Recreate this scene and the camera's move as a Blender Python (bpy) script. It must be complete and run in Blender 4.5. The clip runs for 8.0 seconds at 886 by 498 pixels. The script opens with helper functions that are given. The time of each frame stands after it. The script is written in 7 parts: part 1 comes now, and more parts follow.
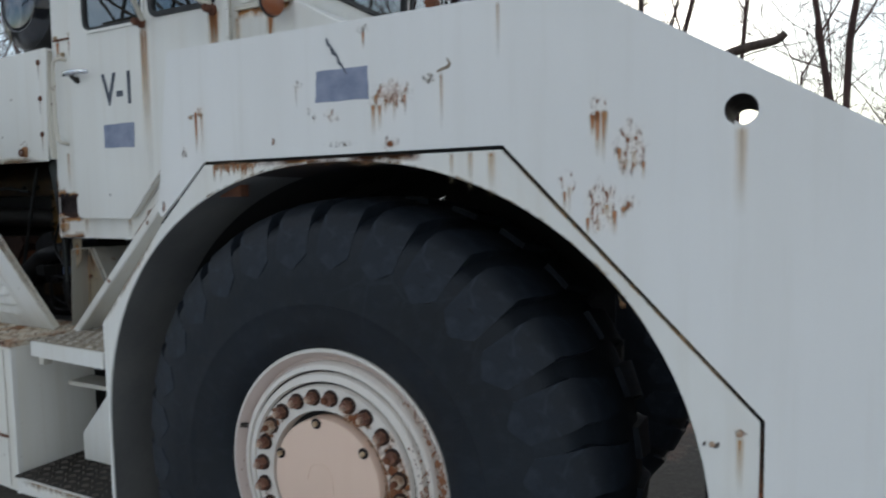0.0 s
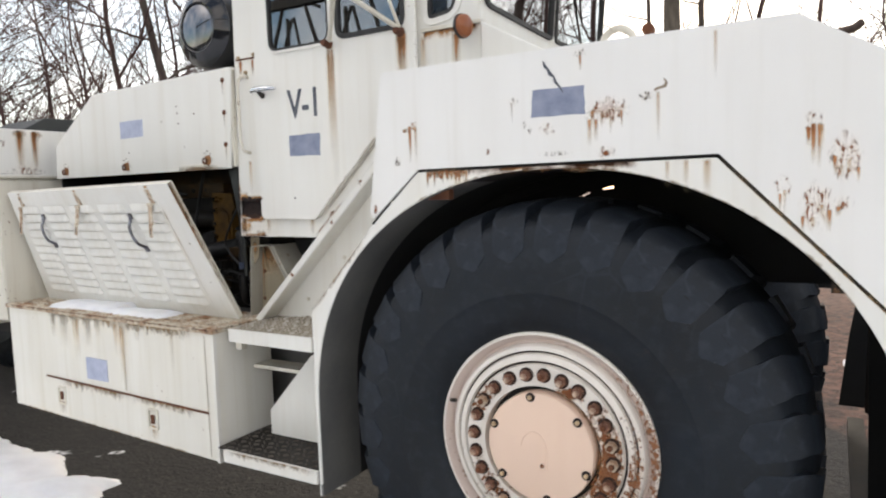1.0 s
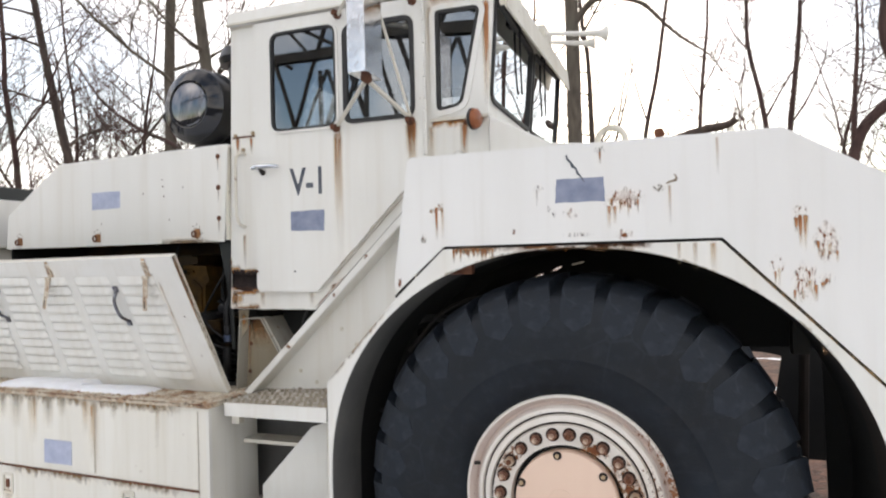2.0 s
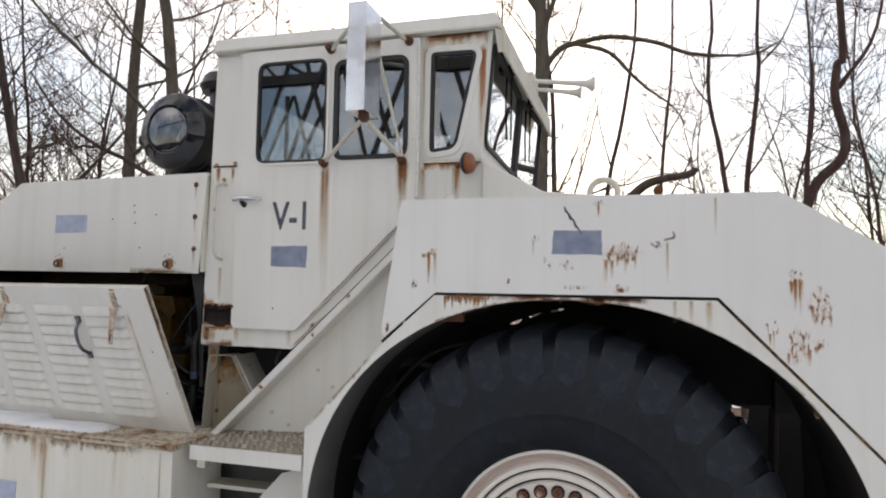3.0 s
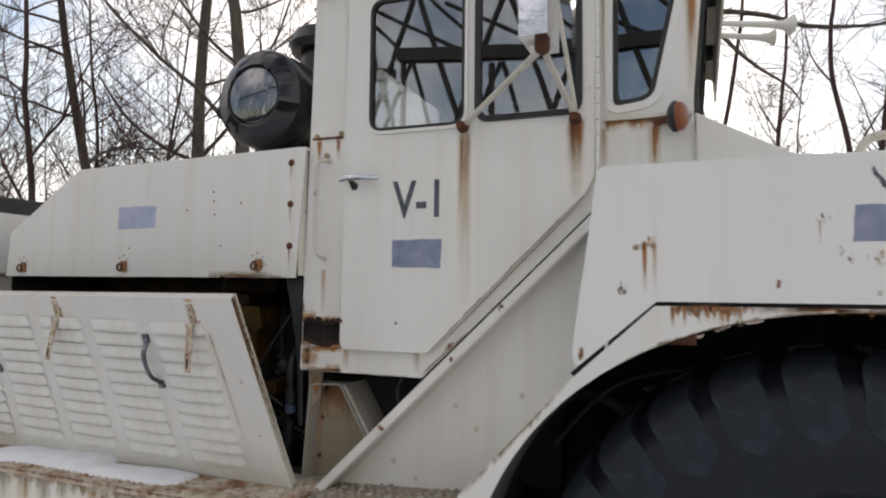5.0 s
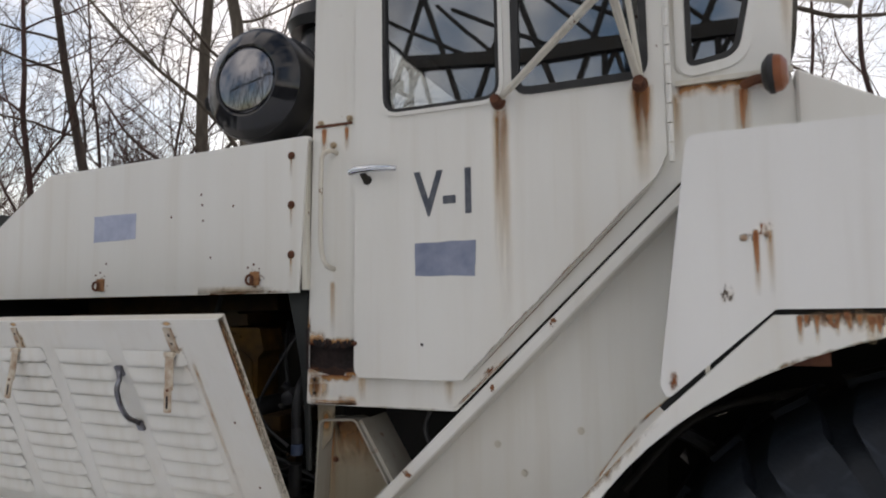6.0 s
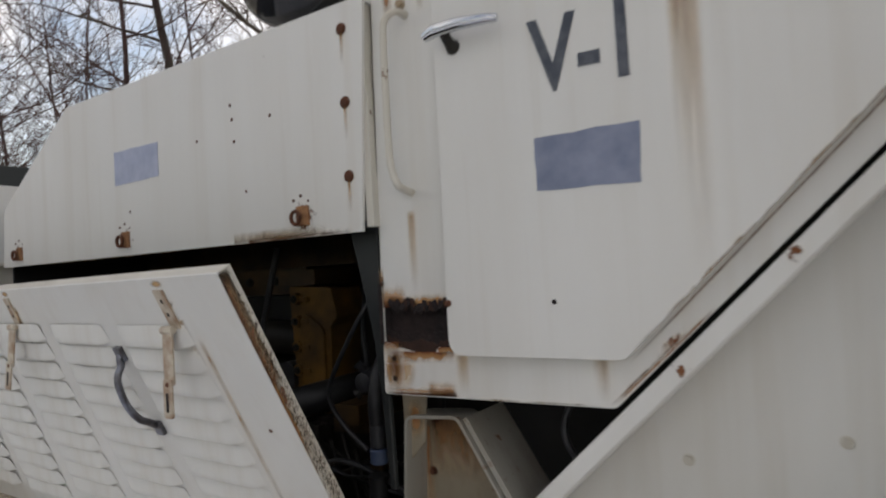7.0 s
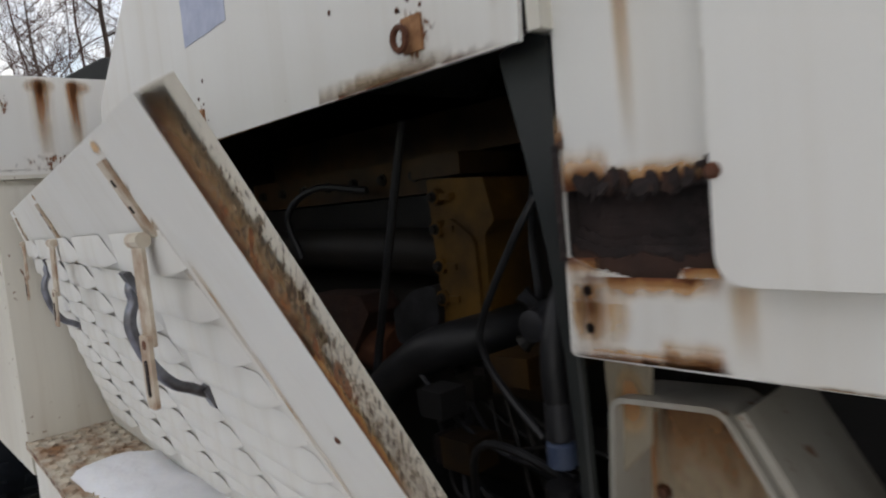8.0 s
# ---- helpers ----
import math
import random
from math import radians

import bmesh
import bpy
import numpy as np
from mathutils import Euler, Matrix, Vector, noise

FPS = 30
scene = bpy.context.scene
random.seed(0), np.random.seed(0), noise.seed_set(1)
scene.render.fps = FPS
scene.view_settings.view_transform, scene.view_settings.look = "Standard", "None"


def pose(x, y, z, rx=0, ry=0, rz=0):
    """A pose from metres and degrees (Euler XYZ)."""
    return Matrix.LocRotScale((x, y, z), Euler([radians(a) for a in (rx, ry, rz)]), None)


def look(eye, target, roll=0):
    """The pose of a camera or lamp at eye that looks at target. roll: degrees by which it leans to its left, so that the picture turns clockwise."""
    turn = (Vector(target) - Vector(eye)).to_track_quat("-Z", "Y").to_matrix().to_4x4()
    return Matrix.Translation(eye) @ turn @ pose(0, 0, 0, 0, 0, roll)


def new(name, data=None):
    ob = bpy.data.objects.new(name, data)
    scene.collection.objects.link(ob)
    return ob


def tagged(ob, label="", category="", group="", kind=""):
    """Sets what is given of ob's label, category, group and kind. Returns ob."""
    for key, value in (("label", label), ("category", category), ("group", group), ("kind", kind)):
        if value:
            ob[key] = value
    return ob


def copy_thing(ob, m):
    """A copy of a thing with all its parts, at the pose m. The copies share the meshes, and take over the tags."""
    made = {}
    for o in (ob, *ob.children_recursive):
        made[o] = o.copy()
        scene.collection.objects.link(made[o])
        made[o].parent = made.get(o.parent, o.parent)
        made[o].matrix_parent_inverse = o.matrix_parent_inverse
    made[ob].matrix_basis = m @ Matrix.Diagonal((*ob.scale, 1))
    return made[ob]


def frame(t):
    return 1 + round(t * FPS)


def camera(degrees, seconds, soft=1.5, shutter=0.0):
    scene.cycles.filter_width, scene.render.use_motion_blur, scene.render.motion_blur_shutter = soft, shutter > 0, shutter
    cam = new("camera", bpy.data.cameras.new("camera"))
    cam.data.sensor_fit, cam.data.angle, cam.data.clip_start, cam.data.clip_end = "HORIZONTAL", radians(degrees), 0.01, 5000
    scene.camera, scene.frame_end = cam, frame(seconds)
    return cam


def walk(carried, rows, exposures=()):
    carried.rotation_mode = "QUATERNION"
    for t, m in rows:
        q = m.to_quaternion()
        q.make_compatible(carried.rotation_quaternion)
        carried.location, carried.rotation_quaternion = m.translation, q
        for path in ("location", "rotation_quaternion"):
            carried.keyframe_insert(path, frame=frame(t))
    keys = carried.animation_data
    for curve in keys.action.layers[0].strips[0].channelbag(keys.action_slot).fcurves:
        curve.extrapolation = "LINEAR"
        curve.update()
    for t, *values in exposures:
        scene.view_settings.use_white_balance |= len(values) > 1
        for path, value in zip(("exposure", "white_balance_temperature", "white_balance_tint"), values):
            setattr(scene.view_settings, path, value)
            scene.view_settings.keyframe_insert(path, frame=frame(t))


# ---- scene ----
cam = camera(67.1, 8.0, 2.0, 0.3)
PATH = [
    (0, (1.311, -1.717, 1.840), (0.399, 0.057, 1.690), -1.0),
    (0.2, (1.245, -1.780, 1.850), (0.314, -0.015, 1.671), -0.3),
    (0.5, (1.102, -1.921, 1.857), (0.217, -0.133, 1.721), 0.3),
    (0.8, (0.983, -2.142, 1.875), (0.035, -0.387, 1.727), 0.4),
    (1, (0.930, -2.275, 1.894), (-0.076, -0.555, 1.722), -1.9),
    (1.3, (0.821, -2.378, 1.902), (-0.089, -0.601, 1.787), -0.8),
    (1.5, (0.726, -2.460, 1.906), (0.008, -0.594, 1.860), 1.2),
    (1.7, (0.632, -2.556, 1.917), (-0.105, -0.697, 1.905), 1.1),
    (2, (0.499, -2.731, 1.930), (-0.194, -0.855, 1.960), -1.5),
    (2.2, (0.440, -2.820, 1.934), (-0.205, -0.928, 2.022), -1.3),
    (3.3, (0.243, -2.669, 2.005), (-0.304, -0.749, 2.129), 1.0),
    (3.5, (0.163, -2.634, 2.004), (-0.382, -0.711, 2.091), -3.0),
    (3.7, (0.082, -2.595, 1.995), (-0.445, -0.667, 2.068), -1.9),
    (4, (-0.008, -2.472, 1.967), (-0.536, -0.544, 2.038), -1.4),
    (4.3, (-0.100, -2.319, 1.979), (-0.691, -0.410, 2.063), -1.1),
    (4.5, (-0.166, -2.225, 1.992), (-0.821, -0.338, 2.093), -1.3),
    (4.7, (-0.255, -2.136, 1.998), (-0.952, -0.265, 2.107), -0.1),
    (5, (-0.389, -2.003, 2.000), (-1.105, -0.140, 2.134), 0.6),
    (5.2, (-0.479, -1.922, 2.000), (-1.174, -0.055, 2.181), 0.2),
    (6.3, (-0.684, -1.391, 1.993), (-1.477, 0.438, 2.161), -2.0),
    (6.5, (-0.746, -1.232, 1.981), (-1.602, 0.572, 2.095), -2.6),
    (6.7, (-0.825, -1.112, 1.962), (-1.720, 0.674, 2.067), -3.9),
    (7, (-0.985, -0.860, 1.960), (-2.034, 0.842, 2.022), -3.5),
    (7.2, (-1.053, -0.719, 1.933), (-2.153, 0.951, 1.964), -2.3),
    (7.5, (-1.174, -0.498, 1.926), (-2.460, 1.033, 1.886), -2.3),
    (7.7, (-1.255, -0.403, 1.902), (-2.631, 1.046, 1.817), -2.6),
    (8, (-1.442, -0.258, 1.886), (-2.912, 1.090, 1.737), -5.6),
]
EXPOSURES = [(0, 0.32, 6330, 5), (0.5, 0.96, 7200, 10), (1, 1.23, 7290, 11), (1.5, 1.31, 7280, 12), (2, 1.17, 7240, 12), (3.4, 0.49, 7200, 13),
             (4, 0.48, 7220, 13), (5, 0.44, 7250, 13), (6.5, 0.29, 7250, 13), (7.5, 0.25, 7220, 12), (7.8, 0.20, 7200, 12), (8, 0.57, 7180, 12)]
walk(cam, [(t, look(eye, target, roll)) for t, eye, target, roll in PATH], EXPOSURES)

# ---- light ----
SUN_DIR = Vector((-0.25, 0.85, 0.42)).normalized()
world = bpy.data.worlds.new("overcast_sky")
scene.world = world
world.use_nodes = True
wn = world.node_tree
for nd in list(wn.nodes):
    wn.nodes.remove(nd)
sky = wn.nodes.new("ShaderNodeTexSky")
sky.sky_type = 'NISHITA'
sky.sun_disc = False
sky.sun_elevation = math.asin(SUN_DIR.z)
sky.sun_rotation = math.atan2(SUN_DIR.x, SUN_DIR.y)
sky.dust_density = 1.0
cloud = wn.nodes.new("ShaderNodeTexNoise")
cloud.inputs["Scale"].default_value = 2.9
cloud.inputs["Detail"].default_value = 7.0
cloud.inputs["Roughness"].default_value = 0.6
cramp = wn.nodes.new("ShaderNodeValToRGB")
cramp.color_ramp.elements[0].position, cramp.color_ramp.elements[1].position = 0.41, 0.65
cmix = wn.nodes.new("ShaderNodeMix")
cmix.data_type = 'RGBA'
cmix.inputs["B"].default_value = (9.3, 9.25, 9.5, 1)
bg = wn.nodes.new("ShaderNodeBackground")
bg.inputs["Strength"].default_value = 0.12
wout = wn.nodes.new("ShaderNodeOutputWorld")
wn.links.new(cloud.outputs["Fac"], cramp.inputs["Fac"])
wn.links.new(cramp.outputs["Color"], cmix.inputs["Factor"])
wn.links.new(sky.outputs["Color"], cmix.inputs["A"])
wn.links.new(cmix.outputs["Result"], bg.inputs["Color"])
wn.links.new(bg.outputs["Background"], wout.inputs["Surface"])
sun_data = bpy.data.lights.new("sun", 'SUN')
sun_data.energy, sun_data.angle, sun_data.color = 1.0, radians(12), (1.0, 0.95, 0.88)
sun = new("sun", sun_data)
sun.matrix_world = look(SUN_DIR * 60, (0, 0, 0))


# ---- materials ----
class Mat:
    """A node material under construction, with short calls for its nodes."""

    def __init__(self, name):
        self.m = bpy.data.materials.new(name)
        self.m.use_nodes = True
        self.t = self.m.node_tree
        self.p = self.t.nodes["Principled BSDF"]
        self.out = self.t.nodes["Material Output"]

    def node(self, kind, **sockets):
        nd = self.t.nodes.new(kind)
        for k, v in sockets.items():
            nd.inputs[k].default_value = v
        return nd

    def link(self, a, b):
        self.t.links.new(a, b)

    def coords(self, scale=(1, 1, 1), which="Object"):
        tc = self.node("ShaderNodeTexCoord")
        mp = self.node("ShaderNodeMapping")
        mp.inputs["Scale"].default_value = scale
        self.link(tc.outputs[which], mp.inputs["Vector"])
        return mp.outputs["Vector"]

    def noise(self, scale, stretch=(1, 1, 1), detail=4.0, rough=0.55, which="Object"):
        nz = self.node("ShaderNodeTexNoise", Scale=scale, Detail=detail, Roughness=rough)
        self.link(self.coords(stretch, which), nz.inputs["Vector"])
        return nz.outputs["Fac"]

    def ramp(self, fac, stops):
        r = self.node("ShaderNodeValToRGB")
        el = r.color_ramp.elements
        while len(el) < len(stops):
            el.new(0.5)
        for e, (pos, col) in zip(el, stops):
            e.position, e.color = pos, (*col, 1) if len(col) == 3 else col
        self.link(fac, r.inputs["Fac"])
        return r.outputs["Color"]

    def grey(self, fac, lo, hi):
        return self.ramp(fac, [(lo, (0, 0, 0)), (hi, (1, 1, 1))])

    def mix(self, fac, a, b):
        mx = self.node("ShaderNodeMix")
        mx.data_type = 'RGBA'
        for key, v in (("Factor", fac), ("A", a), ("B", b)):
            if isinstance(v, (tuple, float, int)):
                mx.inputs[key].default_value = (*v, 1) if isinstance(v, tuple) else v
            else:
                self.link(v, mx.inputs[key])
        return mx.outputs["Result"]

    def math(self, op, a, b=0.0, clamp=False):
        nd = self.node("ShaderNodeMath")
        nd.operation, nd.use_clamp = op, clamp
        for i, v in enumerate((a, b)):
            if isinstance(v, (int, float)):
                nd.inputs[i].default_value = v
            else:
                self.link(v, nd.inputs[i])
        return nd.outputs["Value"]

    def bump(self, height, strength=0.3, distance=0.01):
        b = self.node("ShaderNodeBump", Strength=strength, Distance=distance)
        self.link(height, b.inputs["Height"])
        self.link(b.outputs["Normal"], self.p.inputs["Normal"])

    def colour(self, c):
        if isinstance(c, tuple):
            self.p.inputs["Base Color"].default_value = (*c, 1)
        else:
            self.link(c, self.p.inputs["Base Color"])

    def gloss(self, rough, metal=0.0, spec=0.5):
        if isinstance(rough, (int, float)):
            self.p.inputs["Roughness"].default_value = rough
        else:
            self.link(rough, self.p.inputs["Roughness"])
        self.p.inputs["Metallic"].default_value = metal
        self.p.inputs["Specular IOR Level"].default_value = spec


def paint(name, base, grime, chips=(0.16, 0.07, 0.03), chip_at=0.74, rough=0.5, streak=0.5, bump=0.12):
    """Weathered sheet-metal paint: rain streaks, a broad stain, small chips."""
    k = Mat(name)
    rain = k.math("MULTIPLY", k.math("ADD", k.grey(k.noise(5.0, (1, 1, 0.12), 5), 0.42, 0.78), k.grey(k.noise(17.0, (1, 1, 0.05), 4), 0.52, 0.80)), 0.58)
    broad = k.grey(k.noise(1.3, detail=5), 0.35, 0.75)
    c = k.mix(k.math("MULTIPLY", rain, streak), base, grime)
    darker = tuple(v * 0.86 for v in base)
    c = k.mix(k.math("MULTIPLY", broad, 0.45), c, darker)
    spots = k.grey(k.noise(38.0, detail=3), chip_at, chip_at + 0.03)
    where = k.grey(k.noise(3.1, detail=2), 0.52, 0.62)
    c = k.mix(k.math("MULTIPLY", spots, where), c, chips)
    k.colour(c)
    k.gloss(k.math("ADD", k.math("MULTIPLY", k.noise(9.0), 0.25), rough - 0.12))
    dents = k.math("ADD", k.math("MULTIPLY", k.noise(2.6, detail=2), 1.0), k.math("MULTIPLY", k.noise(70, detail=2), 0.05))
    k.bump(dents, bump, 0.03)
    return k.m


def plain(name, a, b, scale=8.0, rough=0.6, metal=0.0, bump=0.2, dist=0.004, stretch=(1, 1, 1), fine=60.0):
    """Two-tone surface with coarse and fine variation."""
    k = Mat(name)
    c = k.mix(k.grey(k.noise(scale, stretch), 0.35, 0.68), a, b)
    c = k.mix(k.math("MULTIPLY", k.noise(fine, stretch), 0.35), c, tuple(v * 0.6 for v in a))
    k.colour(c)
    k.gloss(k.math("ADD", k.math("MULTIPLY", k.noise(scale * 2), 0.2), rough - 0.1), metal)
    k.bump(k.noise(fine, stretch), bump, dist)
    return k.m


WHITE = paint("white_paint", (0.745, 0.735, 0.695), (0.58, 0.53, 0.44), streak=0.62)
WHITE_CLEAN = paint("white_fender_paint", (0.765, 0.757, 0.735), (0.63, 0.605, 0.55), streak=0.55, chip_at=0.78)
# grimy paint; on the louvre undersides it stands in for shade
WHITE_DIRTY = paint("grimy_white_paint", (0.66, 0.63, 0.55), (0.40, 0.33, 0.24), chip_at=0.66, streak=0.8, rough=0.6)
GRIMY = paint("brown_stained_paint", (0.40, 0.36, 0.29), (0.17, 0.11, 0.07), chip_at=0.62, streak=0.9, rough=0.65)
BOX_PAINT = paint("toolbox_paint", (0.76, 0.74, 0.68), (0.55, 0.50, 0.38), chip_at=0.72, streak=0.7)
RIM_PAINT = paint("rim_paint", (0.74, 0.69, 0.63), (0.48, 0.40, 0.32), chip_at=0.66, rough=0.5)
RIM_PINK = paint("weathered_rim_gutter", (0.56, 0.46, 0.41), (0.36, 0.26, 0.21), chip_at=0.62, rough=0.6, streak=0.4)
HUB_PAINT = paint("hub_paint", (0.76, 0.56, 0.44), (0.68, 0.46, 0.34), chip_at=0.8, rough=0.45, streak=0.3)
# grey for a white-painted liner, its deep shade put into the colour
LINER = plain("shade_grey_paint", (0.12, 0.12, 0.118), (0.18, 0.176, 0.165), 4, 0.7)
RUST = plain("rust", (0.17, 0.06, 0.025), (0.07, 0.03, 0.02), 14, 0.9, 0.0, 0.6, 0.006)
NUT = plain("rusty_nut", (0.30, 0.15, 0.095), (0.11, 0.042, 0.026), 55, 0.5, 0.25, 0.6, 0.004)
STUD_END = plain("worn_stud_end", (0.66, 0.52, 0.40), (0.34, 0.19, 0.13), 70, 0.4, 0.4, 0.4, 0.003)
RUST_DARK = plain("black_rust", (0.035, 0.022, 0.02), (0.012, 0.01, 0.01), 22, 0.95, 0.0, 0.8, 0.01)
BROWN_DARK = plain("dark_brown", (0.016, 0.0105, 0.008), (0.030, 0.018, 0.013), 7, 0.9)
# for black parts, and for sheets that stand in for deep shade
BLACK = plain("black_parts_and_shade", (0.006, 0.006, 0.0065), (0.012, 0.011, 0.010), 6, 0.9)
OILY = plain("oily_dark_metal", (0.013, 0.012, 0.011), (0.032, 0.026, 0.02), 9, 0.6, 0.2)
STRUT = plain("green_grey_paint", (0.016, 0.020, 0.020), (0.03, 0.032, 0.03), 5, 0.6)
# grimy engine yellow, darkened further for the shade inside the bay
YELLOW = plain("grimy_shaded_yellow_paint", (0.20, 0.098, 0.012), (0.06, 0.032, 0.010), 9, 0.65)
GREYMETAL = plain("dull_grey_metal", (0.06, 0.06, 0.065), (0.022, 0.022, 0.022), 12, 0.5, 0.4)
CHROME = plain("chrome", (0.75, 0.77, 0.80), (0.62, 0.64, 0.68), 5, 0.16, 1.0, 0.05, 0.002)
DULL_CHROME = plain("tarnished_chrome", (0.27, 0.28, 0.32), (0.10, 0.09, 0.09), 25, 0.35, 1.0, 0.3, 0.003)
GASKET = plain("black_rubber_gasket", (0.012, 0.012, 0.013), (0.03, 0.03, 0.03), 14, 0.6)
TAPE = plain("blue_grey_tape", (0.27, 0.30, 0.40), (0.17, 0.20, 0.29), 14, 0.42, 0.0, 0.8, 0.006, fine=22.0)
TAPE_PALE = plain("pale_blue_tape", (0.46, 0.50, 0.63), (0.34, 0.38, 0.52), 14, 0.45, 0.0, 0.7, 0.005, fine=24.0)
DIRT_METAL = plain("scraped_dirty_metal", (0.16, 0.12, 0.085), (0.40, 0.33, 0.25), 60, 0.7)
STENCIL = plain("worn_black_stencil", (0.05, 0.06, 0.08), (0.14, 0.15, 0.17), 28, 0.6)
BRASS = plain("dirty_latch_metal", (0.60, 0.53, 0.40), (0.34, 0.23, 0.13), 30, 0.6, 0.1)
HOSE = plain("black_hose", (0.012, 0.012, 0.013), (0.03, 0.03, 0.032), 12, 0.5)
BLUE = plain("blue_hose_fitting", (0.06, 0.09, 0.17), (0.10, 0.13, 0.2), 12, 0.5)
SEAT = plain("black_vinyl", (0.02, 0.02, 0.022), (0.035, 0.035, 0.035), 8, 0.5)
CAB_IN = plain("cab_lining", (0.06, 0.065, 0.07), (0.09, 0.09, 0.09), 5, 0.8)
RUST_BROWN = plain("oily_brown_rust", (0.055, 0.022, 0.012), (0.025, 0.013, 0.01), 14, 0.85, 0.0, 0.6, 0.006)
HUB_BOLT = plain("grimy_painted_bolt", (0.62, 0.46, 0.28), (0.34, 0.21, 0.12), 60, 0.6)
MIRROR_CASE = plain("polished_mirror_case", (0.90, 0.91, 0.93), (0.84, 0.85, 0.88), 3, 0.14, 1.0, 0.35, 0.006, fine=9.0)
LATCH = plain("chipped_cream_latch_paint", (0.62, 0.55, 0.44), (0.27, 0.13, 0.06), 26, 0.7, 0.0, 0.4, 0.003)
RUST_ORANGE = plain("flaking_orange_rust", (0.40, 0.20, 0.09), (0.15, 0.06, 0.03), 45, 0.85, 0.0, 0.5, 0.004)
# stained creams, made darker for the dim place under the cab
STAINED_SHADE = paint("brown_stained_shaded_paint", (0.30, 0.255, 0.185), (0.11, 0.07, 0.04), chip_at=0.62, streak=0.9, rough=0.7)
POST_PAINT = paint("soiled_shaded_cream_paint", (0.38, 0.36, 0.31), (0.20, 0.15, 0.10), chip_at=0.64, streak=0.9, rough=0.6)
# darker copy of the engine yellow for parts deeper in shade
YELLOW_SHADE = plain("shade_dark_yellow", (0.075, 0.036, 0.006), (0.022, 0.014, 0.008), 7, 0.6)
TREAD_DARK = plain("oily_step_tread", (0.10, 0.085, 0.07), (0.035, 0.026, 0.02), 30, 0.7, 0.2, 0.5, 0.004)
TREAD_GREY = plain("worn_grey_tread", (0.48, 0.45, 0.40), (0.20, 0.16, 0.12), 30, 0.8, 0.0, 0.5, 0.004)
STEEL_DARK = plain("dark_boom_steel", (0.02, 0.022, 0.026), (0.04, 0.035, 0.03), 3, 0.7)


def rubber(name, dark, mid, dust, lines=0.16):
    """Weathered tyre rubber: dull blue-black with dust, and pale lines that stand in for lit ridges."""
    k = Mat(name)
    c = k.mix(k.grey(k.noise(3.0, detail=5), 0.35, 0.75), dark, mid)
    c = k.mix(k.math("MULTIPLY", k.grey(k.noise(22, detail=4), 0.5, 0.8), 0.5), c, dust)
    ridge = k.node("ShaderNodeTexVoronoi", Scale=5.5)
    ridge.feature = 'DISTANCE_TO_EDGE'
    k.link(k.coords(), ridge.inputs["Vector"])
    line = k.math("MULTIPLY", k.math("SUBTRACT", 1.0, k.grey(ridge.outputs["Distance"], 0.004, 0.03)), k.grey(k.noise(4.0, detail=3), 0.50, 0.66))
    c = k.mix(k.math("MULTIPLY", line, lines), c, tuple(1.8 * v for v in dust))
    mud = k.grey(k.noise(7.0, detail=6, rough=0.7), 0.64, 0.74)
    c = k.mix(k.math("MULTIPLY", mud, 0.35), c, (0.045, 0.035, 0.028))
    k.colour(c)
    k.gloss(k.math("ADD", k.math("MULTIPLY", k.noise(6.0), 0.3), 0.5), 0.0, 0.35)
    k.bump(k.math("ADD", k.noise(90, detail=3), k.noise(11, detail=3)), 0.25, 0.006)
    return k.m


def glass_mat(name, tint, shine=1.0):
    k = Mat(name)
    tr = k.node("ShaderNodeBsdfTransparent")
    tr.inputs["Color"].default_value = (*tint, 1)
    gl = k.node("ShaderNodeBsdfGlossy", Roughness=0.015)
    gl.inputs["Color"].default_value = (0.9, 0.93, 0.95, 1)
    fr = k.node("ShaderNodeFresnel", IOR=1.75)
    mx = k.node("ShaderNodeMixShader")
    k.link(k.math("MULTIPLY", fr.outputs["Fac"], shine, True), mx.inputs["Fac"])
    k.link(tr.outputs["BSDF"], mx.inputs[1])
    k.link(gl.outputs["BSDF"], mx.inputs[2])
    wavy = k.node("ShaderNodeBump", Strength=0.04, Distance=0.01)
    k.link(k.noise(3.0, detail=1), wavy.inputs["Height"])
    k.link(wavy.outputs["Normal"], gl.inputs["Normal"])
    k.link(mx.outputs["Shader"], k.out.inputs["Surface"])
    return k.m


def amber_mat():
    k = Mat("amber_lens")
    k.colour(k.mix(k.noise(20), (0.30, 0.085, 0.02), (0.17, 0.05, 0.02)))
    k.gloss(0.3)
    return k.m


